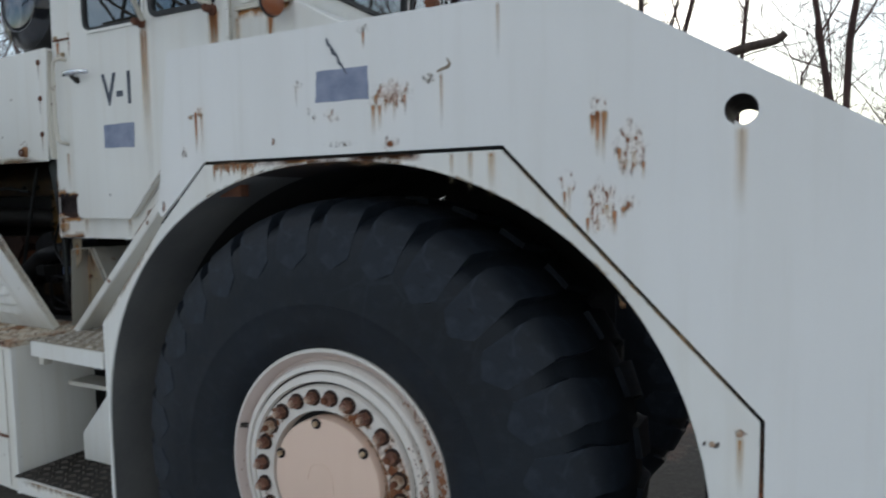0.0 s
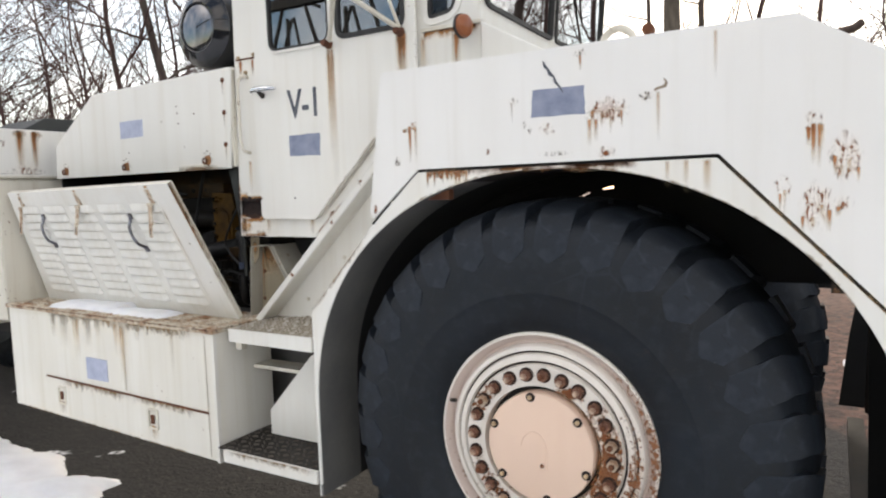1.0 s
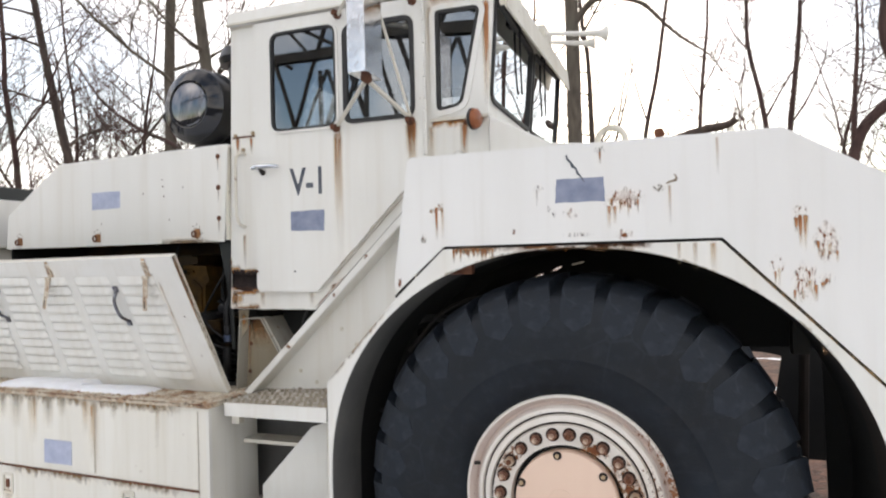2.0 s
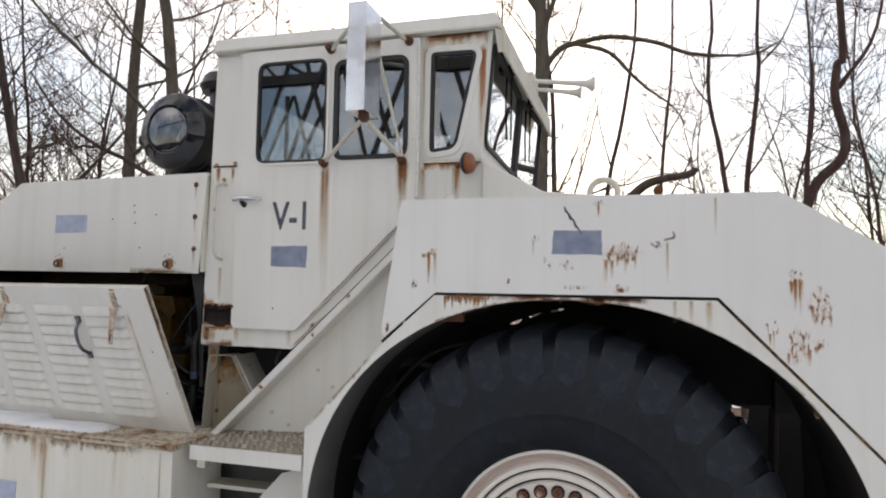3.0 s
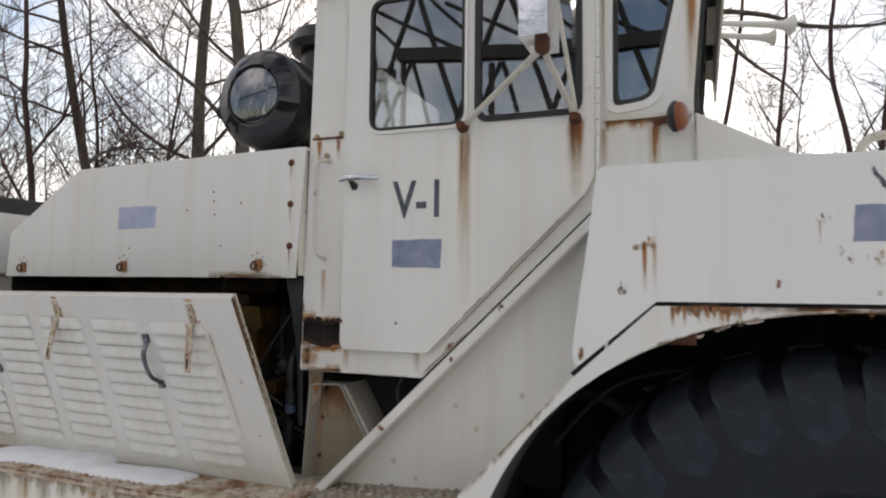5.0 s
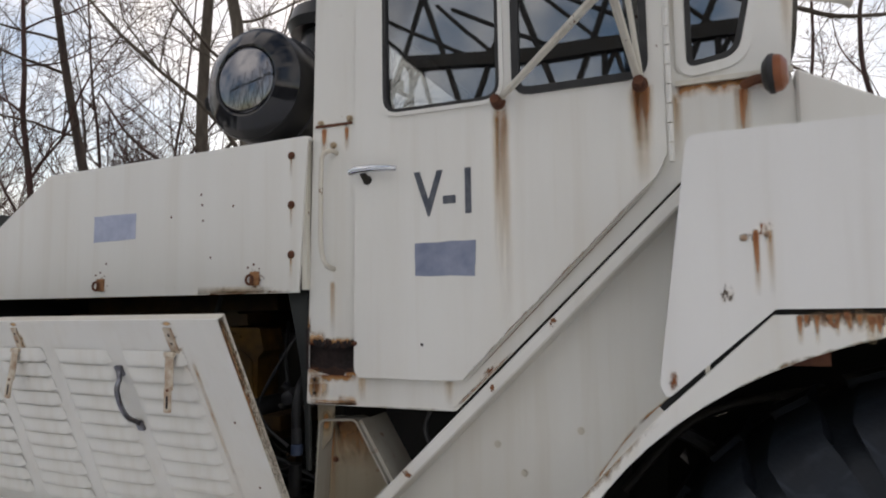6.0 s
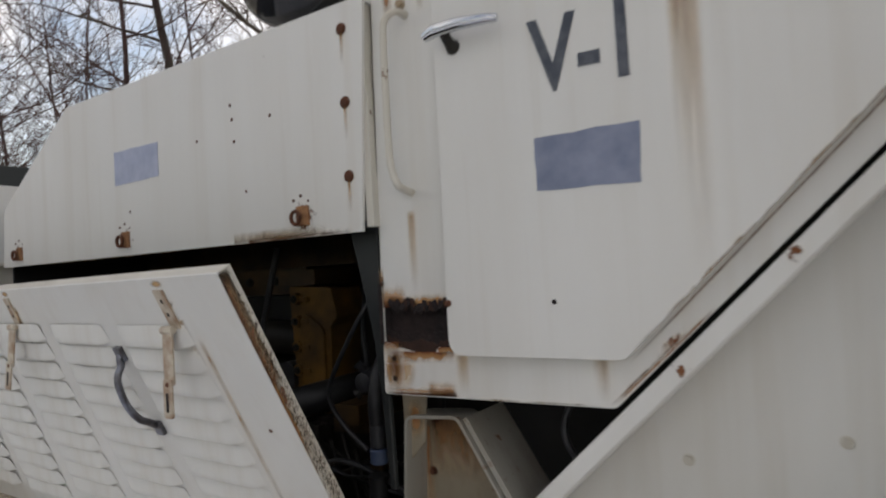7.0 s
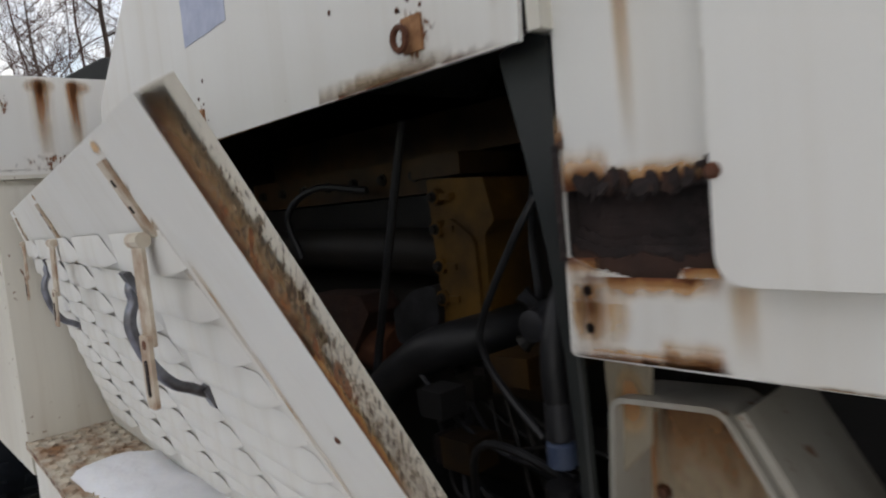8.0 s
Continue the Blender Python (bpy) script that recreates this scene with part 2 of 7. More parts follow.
def stain_mat(name, kind, thin, dense, strength=1.0, grain_scale=58.0):
    """Rust and dirt that has run or flaked on paint: see-through towards its rim."""
    k = Mat(name)
    tc = k.node("ShaderNodeTexCoord")
    sp = k.node("ShaderNodeSeparateXYZ")
    k.link(tc.outputs["UV"], sp.inputs["Vector"])
    u, v = sp.outputs["X"], sp.outputs["Y"]
    du = k.math("SUBTRACT", k.math("MULTIPLY", u, 2.0), 1.0)
    side = k.math("SUBTRACT", 1.0, k.math("MULTIPLY", du, du), True)
    if kind == "streak":
        grain = k.noise(46.0, (1, 1, 0.035), 3)
        wob = k.math("MULTIPLY", k.math("SUBTRACT", k.noise(9.0, (0.2, 1, 1), 2), 0.5), 0.5)
        dw = k.math("ADD", du, wob)
        side = k.math("MULTIPLY", side, k.math("SUBTRACT", 1.0, k.math("MULTIPLY", dw, dw), True))
        val = k.math("MULTIPLY", k.math("MULTIPLY", side, k.math("POWER", v, 1.1)), k.math("ADD", k.math("MULTIPLY", k.grey(grain, 0.3, 0.7), 0.9), 0.35))
        ends = k.math("MULTIPLY", k.math("SUBTRACT", 1.0, v), 14.0, True)
        val = k.math("MULTIPLY", val, ends)
        a = k.math("MULTIPLY", val, strength, True)
    elif kind == "edge":
        grain = k.noise(26.0, (1, 1, 0.5), 5, 0.65)
        val = k.math("ADD", k.math("MULTIPLY", v, 0.9), k.math("MULTIPLY", k.math("SUBTRACT", grain, 0.5), 2.2))
        a = k.math("MULTIPLY", k.grey(val, 0.42, 1.05), strength, True)
        ends = k.math("MULTIPLY", k.math("MINIMUM", u, k.math("SUBTRACT", 1.0, u)), 5.0, True)
        a = k.math("MULTIPLY", a, k.math("MULTIPLY", ends, k.math("MULTIPLY", v, 2.2, True)))
        val = k.math("MULTIPLY", val, 0.8)
    elif kind == "soft":
        dv = k.math("SUBTRACT", k.math("MULTIPLY", v, 2.0), 1.0)
        r = k.math("SQRT", k.math("ADD", k.math("MULTIPLY", du, du), k.math("MULTIPLY", dv, dv)))
        wob = k.math("MULTIPLY", k.math("SUBTRACT", k.noise(34.0, (1, 1, 0.5), 5, 0.6), 0.5), 0.75)
        val = k.math("ADD", k.math("SUBTRACT", 1.0, r), wob)
        rim = k.math("MULTIPLY", k.math("SUBTRACT", 1.0, r), 3.0, True)
        a = k.math("MULTIPLY", k.math("MULTIPLY", k.grey(val, 0.0, 0.9), rim), strength, True)
    elif kind == "wash":
        grain = k.noise(52.0, (1, 1, 0.4), 5, 0.62)
        val = k.math("ADD", v, k.math("MULTIPLY", k.math("SUBTRACT", grain, 0.5), 0.9))
        ends = k.math("MULTIPLY", k.math("MINIMUM", u, k.math("SUBTRACT", 1.0, u)), 6.0, True)
        a = k.math("MULTIPLY", k.math("MULTIPLY", k.math("POWER", k.grey(val, 0.08, 0.85), 1.3), k.math("MULTIPLY", v, 2.5, True)), k.math("MULTIPLY", ends, strength), True)
    elif kind == "dash":
        dv = k.math("SUBTRACT", k.math("MULTIPLY", v, 2.0), 1.0)
        r = k.math("SQRT", k.math("ADD", k.math("MULTIPLY", du, du), k.math("MULTIPLY", dv, dv)))
        env = k.math("MULTIPLY", k.math("SUBTRACT", 1.05, r), 2.2, True)
        grain = k.noise(grain_scale, (1, 1, 0.38), 3, 0.6)
        field = k.math("SUBTRACT", grain, k.math("MULTIPLY", k.math("SUBTRACT", 1.0, env), 0.10))
        val = k.grey(field, 0.52, 0.585)
        halo = k.math("MULTIPLY", k.grey(field, 0.44, 0.60), 0.35)
        a = k.math("MULTIPLY", k.math("MAXIMUM", k.math("MULTIPLY", val, 0.95), halo), k.math("MULTIPLY", env, strength), True)
    elif kind == "bleed":
        grain = k.noise(30.0, (1, 1, 0.22), 5, 0.6)
        val = k.math("ADD", v, k.math("MULTIPLY", k.math("SUBTRACT", grain, 0.5), 1.5))
        ends = k.math("MULTIPLY", k.math("MINIMUM", u, k.math("SUBTRACT", 1.0, u)), 22.0, True)
        a = k.math("MULTIPLY", k.math("MULTIPLY", k.math("POWER", k.grey(val, 0.12, 0.95), 1.4), k.math("MULTIPLY", v, 3.0, True)), k.math("MULTIPLY", ends, strength))
    else:
        dv = k.math("SUBTRACT", k.math("MULTIPLY", v, 2.0), 1.0)
        r = k.math("SQRT", k.math("ADD", k.math("MULTIPLY", du, du), k.math("MULTIPLY", dv, dv)))
        sc = {"flake": 75.0, "speck": 330.0}.get(kind, 34.0)
        grain = k.noise(sc, (1, 1, 0.7), 5, 0.65)
        val = k.math("ADD", k.math("SUBTRACT", 0.95, r), k.math("MULTIPLY", k.math("SUBTRACT", grain, 0.5), 4.2 if kind in ("flake", "speck") else 2.4))
        lo, hi = (0.50, 0.78) if kind in ("flake", "speck") else (0.35, 0.75)
        rim = k.math("MULTIPLY", k.math("SUBTRACT", 1.0, r), 5.0, True)
        a = k.math("MULTIPLY", k.math("MULTIPLY", k.grey(val, lo, hi), rim), strength, True)
    speck = k.math("ADD", k.math("MULTIPLY", val, 0.45), k.math("MULTIPLY", k.noise(85.0, (1, 1, 0.5 if kind == "streak" else 1), 5, 0.7), 0.55))
    if kind == "streak":
        k.colour(k.ramp(val, [(0.10, (0.68, 0.54, 0.34)), (0.42, thin), (0.85, dense)]))
    elif kind == "dash":
        k.colour(k.ramp(k.math("MULTIPLY", val, k.math("ADD", k.noise(160.0, detail=3), 0.35)), [(0.05, (0.70, 0.50, 0.30)), (0.4, thin), (0.85, dense)]))
    elif kind == "wash":
        k.colour(k.ramp(val, [(0.15, (0.74, 0.60, 0.40)), (0.55, thin), (0.95, dense)]))
    elif kind == "bleed":
        k.colour(k.ramp(k.math("ADD", k.math("MULTIPLY", val, 0.7), k.math("MULTIPLY", speck, 0.3)), [(0.15, (0.68, 0.52, 0.32)), (0.66, thin), (1.0, dense)]))
    elif kind == "soft":
        k.colour(k.ramp(val, [(0.2, thin), (1.1, dense)]))
    else:
        k.colour(k.ramp(speck, [(0.28, thin), (0.62, dense)]))
    k.gloss(0.9)
    tr = k.node("ShaderNodeBsdfTransparent")
    mx = k.node("ShaderNodeMixShader")
    k.link(a, mx.inputs["Fac"])
    k.link(tr.outputs["BSDF"], mx.inputs[1])
    k.link(k.p.outputs["BSDF"], mx.inputs[2])
    k.link(mx.outputs["Shader"], k.out.inputs["Surface"])
    return k.m


def lacquer(name, rough, metal, a, b):
    k = Mat(name)
    k.colour(k.mix(k.noise(4), a, b))
    k.gloss(k.math("ADD", k.math("MULTIPLY", k.noise(14, detail=3), 0.06), rough), metal, 0.5)
    k.bump(k.noise(5, detail=2), 0.08, 0.01)
    return k.m


BLACK_GLOSS = lacquer("black_lacquer", 0.08, 0.0, (0.006, 0.007, 0.009), (0.011, 0.012, 0.015))
BLACK_SATIN = lacquer("black_satin_enamel", 0.28, 0.0, (0.005, 0.0055, 0.007), (0.010, 0.0105, 0.0125))
BLACK_MIRROR = lacquer("dark_polished_cap", 0.04, 1.0, (0.20, 0.205, 0.22), (0.16, 0.165, 0.18))
TYRE = rubber("tyre_sidewall_rubber", (0.0030, 0.0048, 0.0076), (0.0068, 0.0110, 0.0175), (0.016, 0.022, 0.031), 0.20)
# lighter, bluer copy of the rubber: the light on the lugs is painted in
TREAD = rubber("tread_lug_rubber", (0.0038, 0.0062, 0.0100), (0.0105, 0.0165, 0.0265), (0.030, 0.040, 0.056), 0.5)
GLASS = glass_mat("window_glass", (0.40, 0.43, 0.45), 2.6)
GLASS_FRONT = glass_mat("windscreen_glass", (0.5, 0.56, 0.56), 2.6)
AMBER = amber_mat()
STREAK = stain_mat("rust_streak", "streak", (0.46, 0.20, 0.075), (0.22, 0.072, 0.026), 1.5)
STREAK_BROWN = stain_mat("dark_rust_streak", "streak", (0.34, 0.135, 0.05), (0.12, 0.042, 0.02), 1.9)
GREY_RUN = stain_mat("grey_dirt_run", "streak", (0.40, 0.36, 0.29), (0.30, 0.26, 0.20), 0.8)
STREAK_PALE = stain_mat("pale_rust_streak", "streak", (0.60, 0.38, 0.16), (0.46, 0.24, 0.08), 0.72)
BLOTCH = stain_mat("rust_blotch", "blotch", (0.60, 0.27, 0.07), (0.17, 0.055, 0.02))
FLAKE = stain_mat("rust_flakes", "flake", (0.50, 0.29, 0.15), (0.20, 0.078, 0.032))
RUST_FINE = stain_mat("fine_rust_specks", "speck", (0.60, 0.36, 0.17), (0.34, 0.15, 0.06), 0.42)
SPECK = stain_mat("rust_specks", "speck", (0.50, 0.36, 0.22), (0.20, 0.12, 0.075), 0.36)
DIRT = stain_mat("black_dirt", "flake", (0.26, 0.21, 0.16), (0.07, 0.055, 0.045), 0.85)
EDGE = stain_mat("rust_along_edge", "edge", (0.46, 0.21, 0.07), (0.13, 0.045, 0.02))
BLEED = stain_mat("bleeding_rust", "bleed", (0.54, 0.25, 0.07), (0.15, 0.055, 0.022), 0.85)
SCORCH = stain_mat("rust_bloom", "soft", (0.66, 0.40, 0.17), (0.30, 0.105, 0.035), 0.9)
DASH = stain_mat("rust_blisters", "dash", (0.50, 0.22, 0.08), (0.19, 0.072, 0.034), 0.85, 76.0)
DASH_DARK = stain_mat("dark_paint_nicks", "dash", (0.34, 0.26, 0.18), (0.08, 0.06, 0.046), 0.8, 105.0)
SMEAR_BROWN = stain_mat("yellow_brown_smear", "wash", (0.44, 0.31, 0.17), (0.20, 0.12, 0.055), 0.5)
SMEAR = stain_mat("thin_rust_smear", "soft", (0.72, 0.51, 0.28), (0.54, 0.29, 0.11), 0.85)
WASH = stain_mat("rust_wash", "wash", (0.60, 0.31, 0.10), (0.17, 0.055, 0.02), 1.0)
WASH_BROWN = stain_mat("brown_rust_wash", "wash", (0.40, 0.22, 0.10), (0.11, 0.048, 0.022), 0.9)
CHIP = stain_mat("dark_paint_chips", "dash", (0.34, 0.24, 0.15), (0.08, 0.055, 0.038), 0.8, 240.0)
EDGE_PALE = stain_mat("grime_along_edge", "edge", (0.46, 0.36, 0.20), (0.25, 0.15, 0.07), 0.8)


def tread_plate_mat():
    k = Mat("rusty_deck_plate")
    c = k.mix(k.grey(k.noise(9, detail=5), 0.44, 0.66), (0.55, 0.49, 0.39), (0.26, 0.13, 0.06))
    c = k.mix(k.grey(k.noise(34, detail=4), 0.54, 0.72), c, (0.09, 0.055, 0.04))
    k.colour(c)
    k.gloss(0.85)
    k.bump(k.noise(40), 0.4, 0.005)
    return k.m


def snow_mat():
    k = Mat("old_snow")
    k.colour(k.mix(k.grey(k.noise(4, detail=5), 0.4, 0.75), (0.86, 0.87, 0.90), (0.72, 0.73, 0.76)))
    k.gloss(0.7)
    k.p.inputs["Subsurface Weight"].default_value = 0.2
    k.p.inputs["Subsurface Radius"].default_value = (0.05, 0.06, 0.08)
    k.bump(k.noise(35, detail=4), 0.35, 0.01)
    return k.m


def ground_mat():
    k = Mat("leaf_litter")
    cell = k.node("ShaderNodeTexVoronoi", Scale=13.0)
    k.link(k.coords(), cell.inputs["Vector"])
    leaf = k.ramp(cell.outputs["Color"], [(0.0, (0.014, 0.007, 0.006)), (0.4, (0.075, 0.032, 0.022)), (0.75, (0.15, 0.070, 0.046)), (1.0, (0.030, 0.014, 0.011))])
    leaf = k.mix(k.grey(k.noise(60, detail=3), 0.55, 0.72), leaf, (0.15, 0.105, 0.075))
    sep = k.node("ShaderNodeSeparateXYZ")
    k.link(k.coords(), sep.inputs["Vector"])
    wood = k.math("ADD", k.math("MULTIPLY", k.math("SUBTRACT", sep.outputs["Y"], 3.0), 0.5), k.math("MULTIPLY", k.math("SUBTRACT", k.noise(0.9, detail=5), 0.5), 2.2))
    # dark soil on the truck's side, with some of its shade put in
    c = k.mix(k.grey(wood, 0.0, 0.5), (0.014, 0.0125, 0.0115), leaf)
    c = k.mix(k.math("MULTIPLY", k.grey(k.noise(38, detail=4), 0.58, 0.75), 0.6), c, (0.12, 0.10, 0.085))
    snow = k.grey(k.noise(0.55, detail=6, rough=0.62), 0.625, 0.64)
    c = k.mix(snow, c, (0.82, 0.83, 0.86))
    k.colour(c)
    k.gloss(0.9)
    k.bump(k.math("ADD", k.noise(6, detail=5), k.noise(40, detail=4)), 0.6, 0.03)
    return k.m


def bark_mat(name, a, b):
    k = Mat(name)
    c = k.mix(k.grey(k.noise(14, (1, 1, 0.25), 5), 0.35, 0.7), a, b)
    c = k.mix(k.math("MULTIPLY", k.grey(k.noise(1.4, detail=4), 0.55, 0.75), 0.5), c, (0.10, 0.105, 0.075))
    k.colour(c)
    k.gloss(0.9)
    k.bump(k.noise(26, (1, 1, 0.2), 5), 0.6, 0.02)
    return k.m


DECK = tread_plate_mat()
SNOW = snow_mat()
GROUND = ground_mat()
BARK = bark_mat("grey_bark", (0.092, 0.067, 0.055), (0.042, 0.030, 0.025))
BARK_RED = bark_mat("reddish_bark", (0.088, 0.048, 0.042), (0.042, 0.023, 0.021))
BARK_PALE = bark_mat("pale_bark", (0.14, 0.117, 0.092), (0.068, 0.056, 0.045))


# ---- building helpers ----
TRUCK_AT = Matrix.Translation((-1.5, 1.23, 0))
SHEAR = 0.05


def adopt(ob, parent):
    ob.parent = parent
    if parent.type == 'EMPTY':
        ob.matrix_parent_inverse = parent.matrix_basis.inverted()
    return ob


def mesh_of(name, bm, material, smooth=False):
    bmesh.ops.recalc_face_normals(bm, faces=bm.faces)
    me = bpy.data.meshes.new(name)
    bm.to_mesh(me)
    bm.free()
    me.materials.append(material)
    if smooth:
        me.polygons.foreach_set("use_smooth", [True] * len(me.polygons))
        me.set_sharp_from_angle(angle=radians(38))
    return me


def part(name, bm, material, parent, label="", smooth=False):
    """One mesh object under a thing or a part."""
    ob = adopt(new(name, mesh_of(name, bm, material, smooth)), parent)
    return tagged(ob, label)


def repeat(name, me, parent, m, label=""):
    """Another object on mesh data that is already there."""
    ob = adopt(new(name, me), parent)
    ob.matrix_basis = m
    return tagged(ob, label)


def thing(name, bm, material, label, category, group="", kind="", smooth=False):
    return tagged(new(name, mesh_of(name, bm, material, smooth)), label, category, group, kind)


def box(bm, x0, x1, y0, y1, z0, z1):
    v = [bm.verts.new((x, y, z)) for x in (x0, x1) for y in (y0, y1) for z in (z0, z1)]
    for f in ((0, 1, 3, 2), (4, 6, 7, 5), (0, 4, 5, 1), (2, 3, 7, 6), (0, 2, 6, 4), (1, 5, 7, 3)):
        bm.faces.new([v[i] for i in f])
    return v


def soften(bm, w, segments=2):
    edges = [e for e in bm.edges if len(e.link_faces) == 2 and e.calc_face_angle(0) > 0.5]
    bmesh.ops.bevel(bm, geom=edges, offset=w, segments=segments, affect='EDGES', profile=0.6, clamp_overlap=True)
    return bm


def boxed(x0, x1, y0, y1, z0, z1, w=0.0):
    bm = bmesh.new()
    box(bm, x0, x1, y0, y1, z0, z1)
    return soften(bm, w) if w else bm


def rounded(points, steps=5):
    """A closed outline; a point's third number rounds its corner."""
    out = []
    n = len(points)
    for i, p in enumerate(points):
        if len(p) < 3 or p[2] <= 0:
            out.append(Vector(p[:2]))
            continue
        c, a, b = Vector(p[:2]), Vector(points[i - 1][:2]), Vector(points[(i + 1) % n][:2])
        da, db = (a - c).normalized(), (b - c).normalized()
        half = da.angle(db) / 2
        run = min(p[2] / math.tan(half), (a - c).length * 0.49, (b - c).length * 0.49)
        s, e = c + da * run, c + db * run
        for j in range(steps + 1):
            t = j / steps
            out.append((1 - t) ** 2 * s + 2 * t * (1 - t) * c + t * t * e)
    return out


def oblong(x0, x1, z0, z1, r):
    return rounded([(x0, z0, r), (x1, z0, r), (x1, z1, r), (x0, z1, r)])


def disc_line(cx, cz, r, n=24):
    return [Vector((cx + r * math.cos(2 * math.pi * i / n), cz + r * math.sin(2 * math.pi * i / n))) for i in range(n)]


def plate(outer, a, b, holes=(), axis="y", w=0.0):
    """Sheet of the outline outer, from a to b along axis, with openings."""
    bm = bmesh.new()
    place = {"y": lambda u, v: (u, a, v), "x": lambda u, v: (a, u, v), "z": lambda u, v: (u, v, a)}[axis]
    edges = []
    for loop in (outer, *holes):
        vs = [bm.verts.new(place(p[0], p[1])) for p in loop]
        edges += [bm.edges.new((vs[i - 1], vs[i])) for i in range(len(vs))]
    bmesh.ops.triangle_fill(bm, use_beauty=True, edges=edges)
    ext = bmesh.ops.extrude_face_region(bm, geom=list(bm.faces))
    step = {"y": (0, b - a, 0), "x": (b - a, 0, 0), "z": (0, 0, b - a)}[axis]
    bmesh.ops.translate(bm, verts=[g for g in ext["geom"] if isinstance(g, bmesh.types.BMVert)], vec=step)
    bmesh.ops.recalc_face_normals(bm, faces=bm.faces)
    if w:
        soften(bm, w, 1)
    return bm


def ribbon(outer, inner, a, b):
    """Frame between two outlines with as many points, from y = a to b."""
    bm = bmesh.new()
    n = len(outer)
    rings = [[bm.verts.new((p[0], y, p[1])) for p in loop] for y, loop in ((a, outer), (a, inner), (b, inner), (b, outer))]
    for k in range(4):
        r0, r1 = rings[k], rings[(k + 1) % 4]
        for i in range(n):
            bm.faces.new((r0[i - 1], r0[i], r1[i], r1[i - 1]))
    return bm


def grown(loop, d):
    """The outline moved outwards by d."""
    c = sum((Vector(p) for p in loop), Vector((0, 0))) / len(loop)
    out = []
    for i, p in enumerate(loop):
        t = (Vector(loop[(i + 1) % len(loop)]) - Vector(loop[i - 1])).normalized()
        nrm = Vector((t.y, -t.x))
        if nrm.dot(Vector(p) - c) < 0:
            nrm = -nrm
        out.append(Vector(p) + nrm * d)
    return out


def tube(bm, pts, r, sides=8):
    """Round bar along a line of points; r may be a list."""
    pts = [Vector(p) for p in pts]
    rs = r if isinstance(r, (list, tuple)) else [r] * len(pts)
    rings, nrm = [], None
    for i, p in enumerate(pts):
        d = (pts[min(i + 1, len(pts) - 1)] - pts[max(i - 1, 0)]).normalized()
        if nrm is None:
            nrm = d.orthogonal().normalized()
        nrm = (nrm - d * nrm.dot(d)).normalized()
        bn = d.cross(nrm)
        rings.append([bm.verts.new(p + (nrm * math.cos(q) + bn * math.sin(q)) * rs[i]) for q in (2 * math.pi * j / sides for j in range(sides))])
    for r0, r1 in zip(rings, rings[1:]):
        for j in range(sides):
            bm.faces.new((r0[j - 1], r0[j], r1[j], r1[j - 1]))
    bm.faces.new(rings[0])
    bm.faces.new(rings[-1])
    return bm


def piped(pts, r, sides=8):
    return tube(bmesh.new(), pts, r, sides)


def smooth_line(pts, steps=6):
    """Curve through the points."""
    p = [Vector(q) for q in pts]
    p = [2 * p[0] - p[1], *p, 2 * p[-1] - p[-2]]
    out = []
    for i in range(1, len(p) - 2):
        for j in range(steps):
            t = j / steps
            a, b, c, d = p[i - 1:i + 3]
            out.append(0.5 * (2 * b + (c - a) * t + (2 * a - 5 * b + 4 * c - d) * t * t + (3 * b - a - 3 * c + d) * t ** 3))
    out.append(p[-2])
    return out


def lathe(bm, profile, segs=48, cx=0.0, cz=0.0, close=True):
    """Turned shape round an axis along y: profile of (radius, y)."""
    rings = []
    for r, y in profile:
        rings.append([bm.verts.new((cx + r * math.cos(q), y, cz + r * math.sin(q))) for q in (2 * math.pi * j / segs for j in range(segs))])
    for r0, r1 in zip(rings, rings[1:]):
        for j in range(segs):
            bm.faces.new((r0[j - 1], r0[j], r1[j], r1[j - 1]))
    if close:
        bm.faces.new(rings[0])
        bm.faces.new(rings[-1])
    return bm


def turned(profile, segs=48, cx=0.0, cz=0.0, close=True):
    return lathe(bmesh.new(), profile, segs, cx, cz, close)


def swing(bm, k=SHEAR, x0=-1.95):
    """The rear body stands slightly askew to the front fender."""
    for v in bm.verts:
        if v.co.x < x0:
            v.co.y += (x0 - v.co.x) * k
    return bm


def stain(parent, x0, x1, z0, z1, y, material, name="rust_stain", tilt=0.0, flip="head"):
    """Flat stain on a side panel, 1.5 mm proud of it, densest at its head, foot or back edge."""
    me = bpy.data.meshes.new(name)
    k = SHEAR if x1 < -1.96 else 0.0
    yy = [y - 0.0015 + k * (-1.95 - x) for x in (x0, x1)]
    me.from_pydata([(x0, yy[0], z0), (x1, yy[1], z0), (x1 + tilt, yy[1], z1), (x0 + tilt, yy[0], z1)], [], [(0, 1, 2, 3)])
    uv = me.uv_layers.new(name="uv")
    rim = {"foot": ((0, 1), (1, 1), (1, 0), (0, 0)), "back": ((0, 1), (0, 0), (1, 0), (1, 1))}.get(flip, ((0, 0), (1, 0), (1, 1), (0, 1)))
    for i, c in enumerate(rim):
        uv.data[i].uv = c
    me.materials.append(material)
    return adopt(new(name, me), parent)


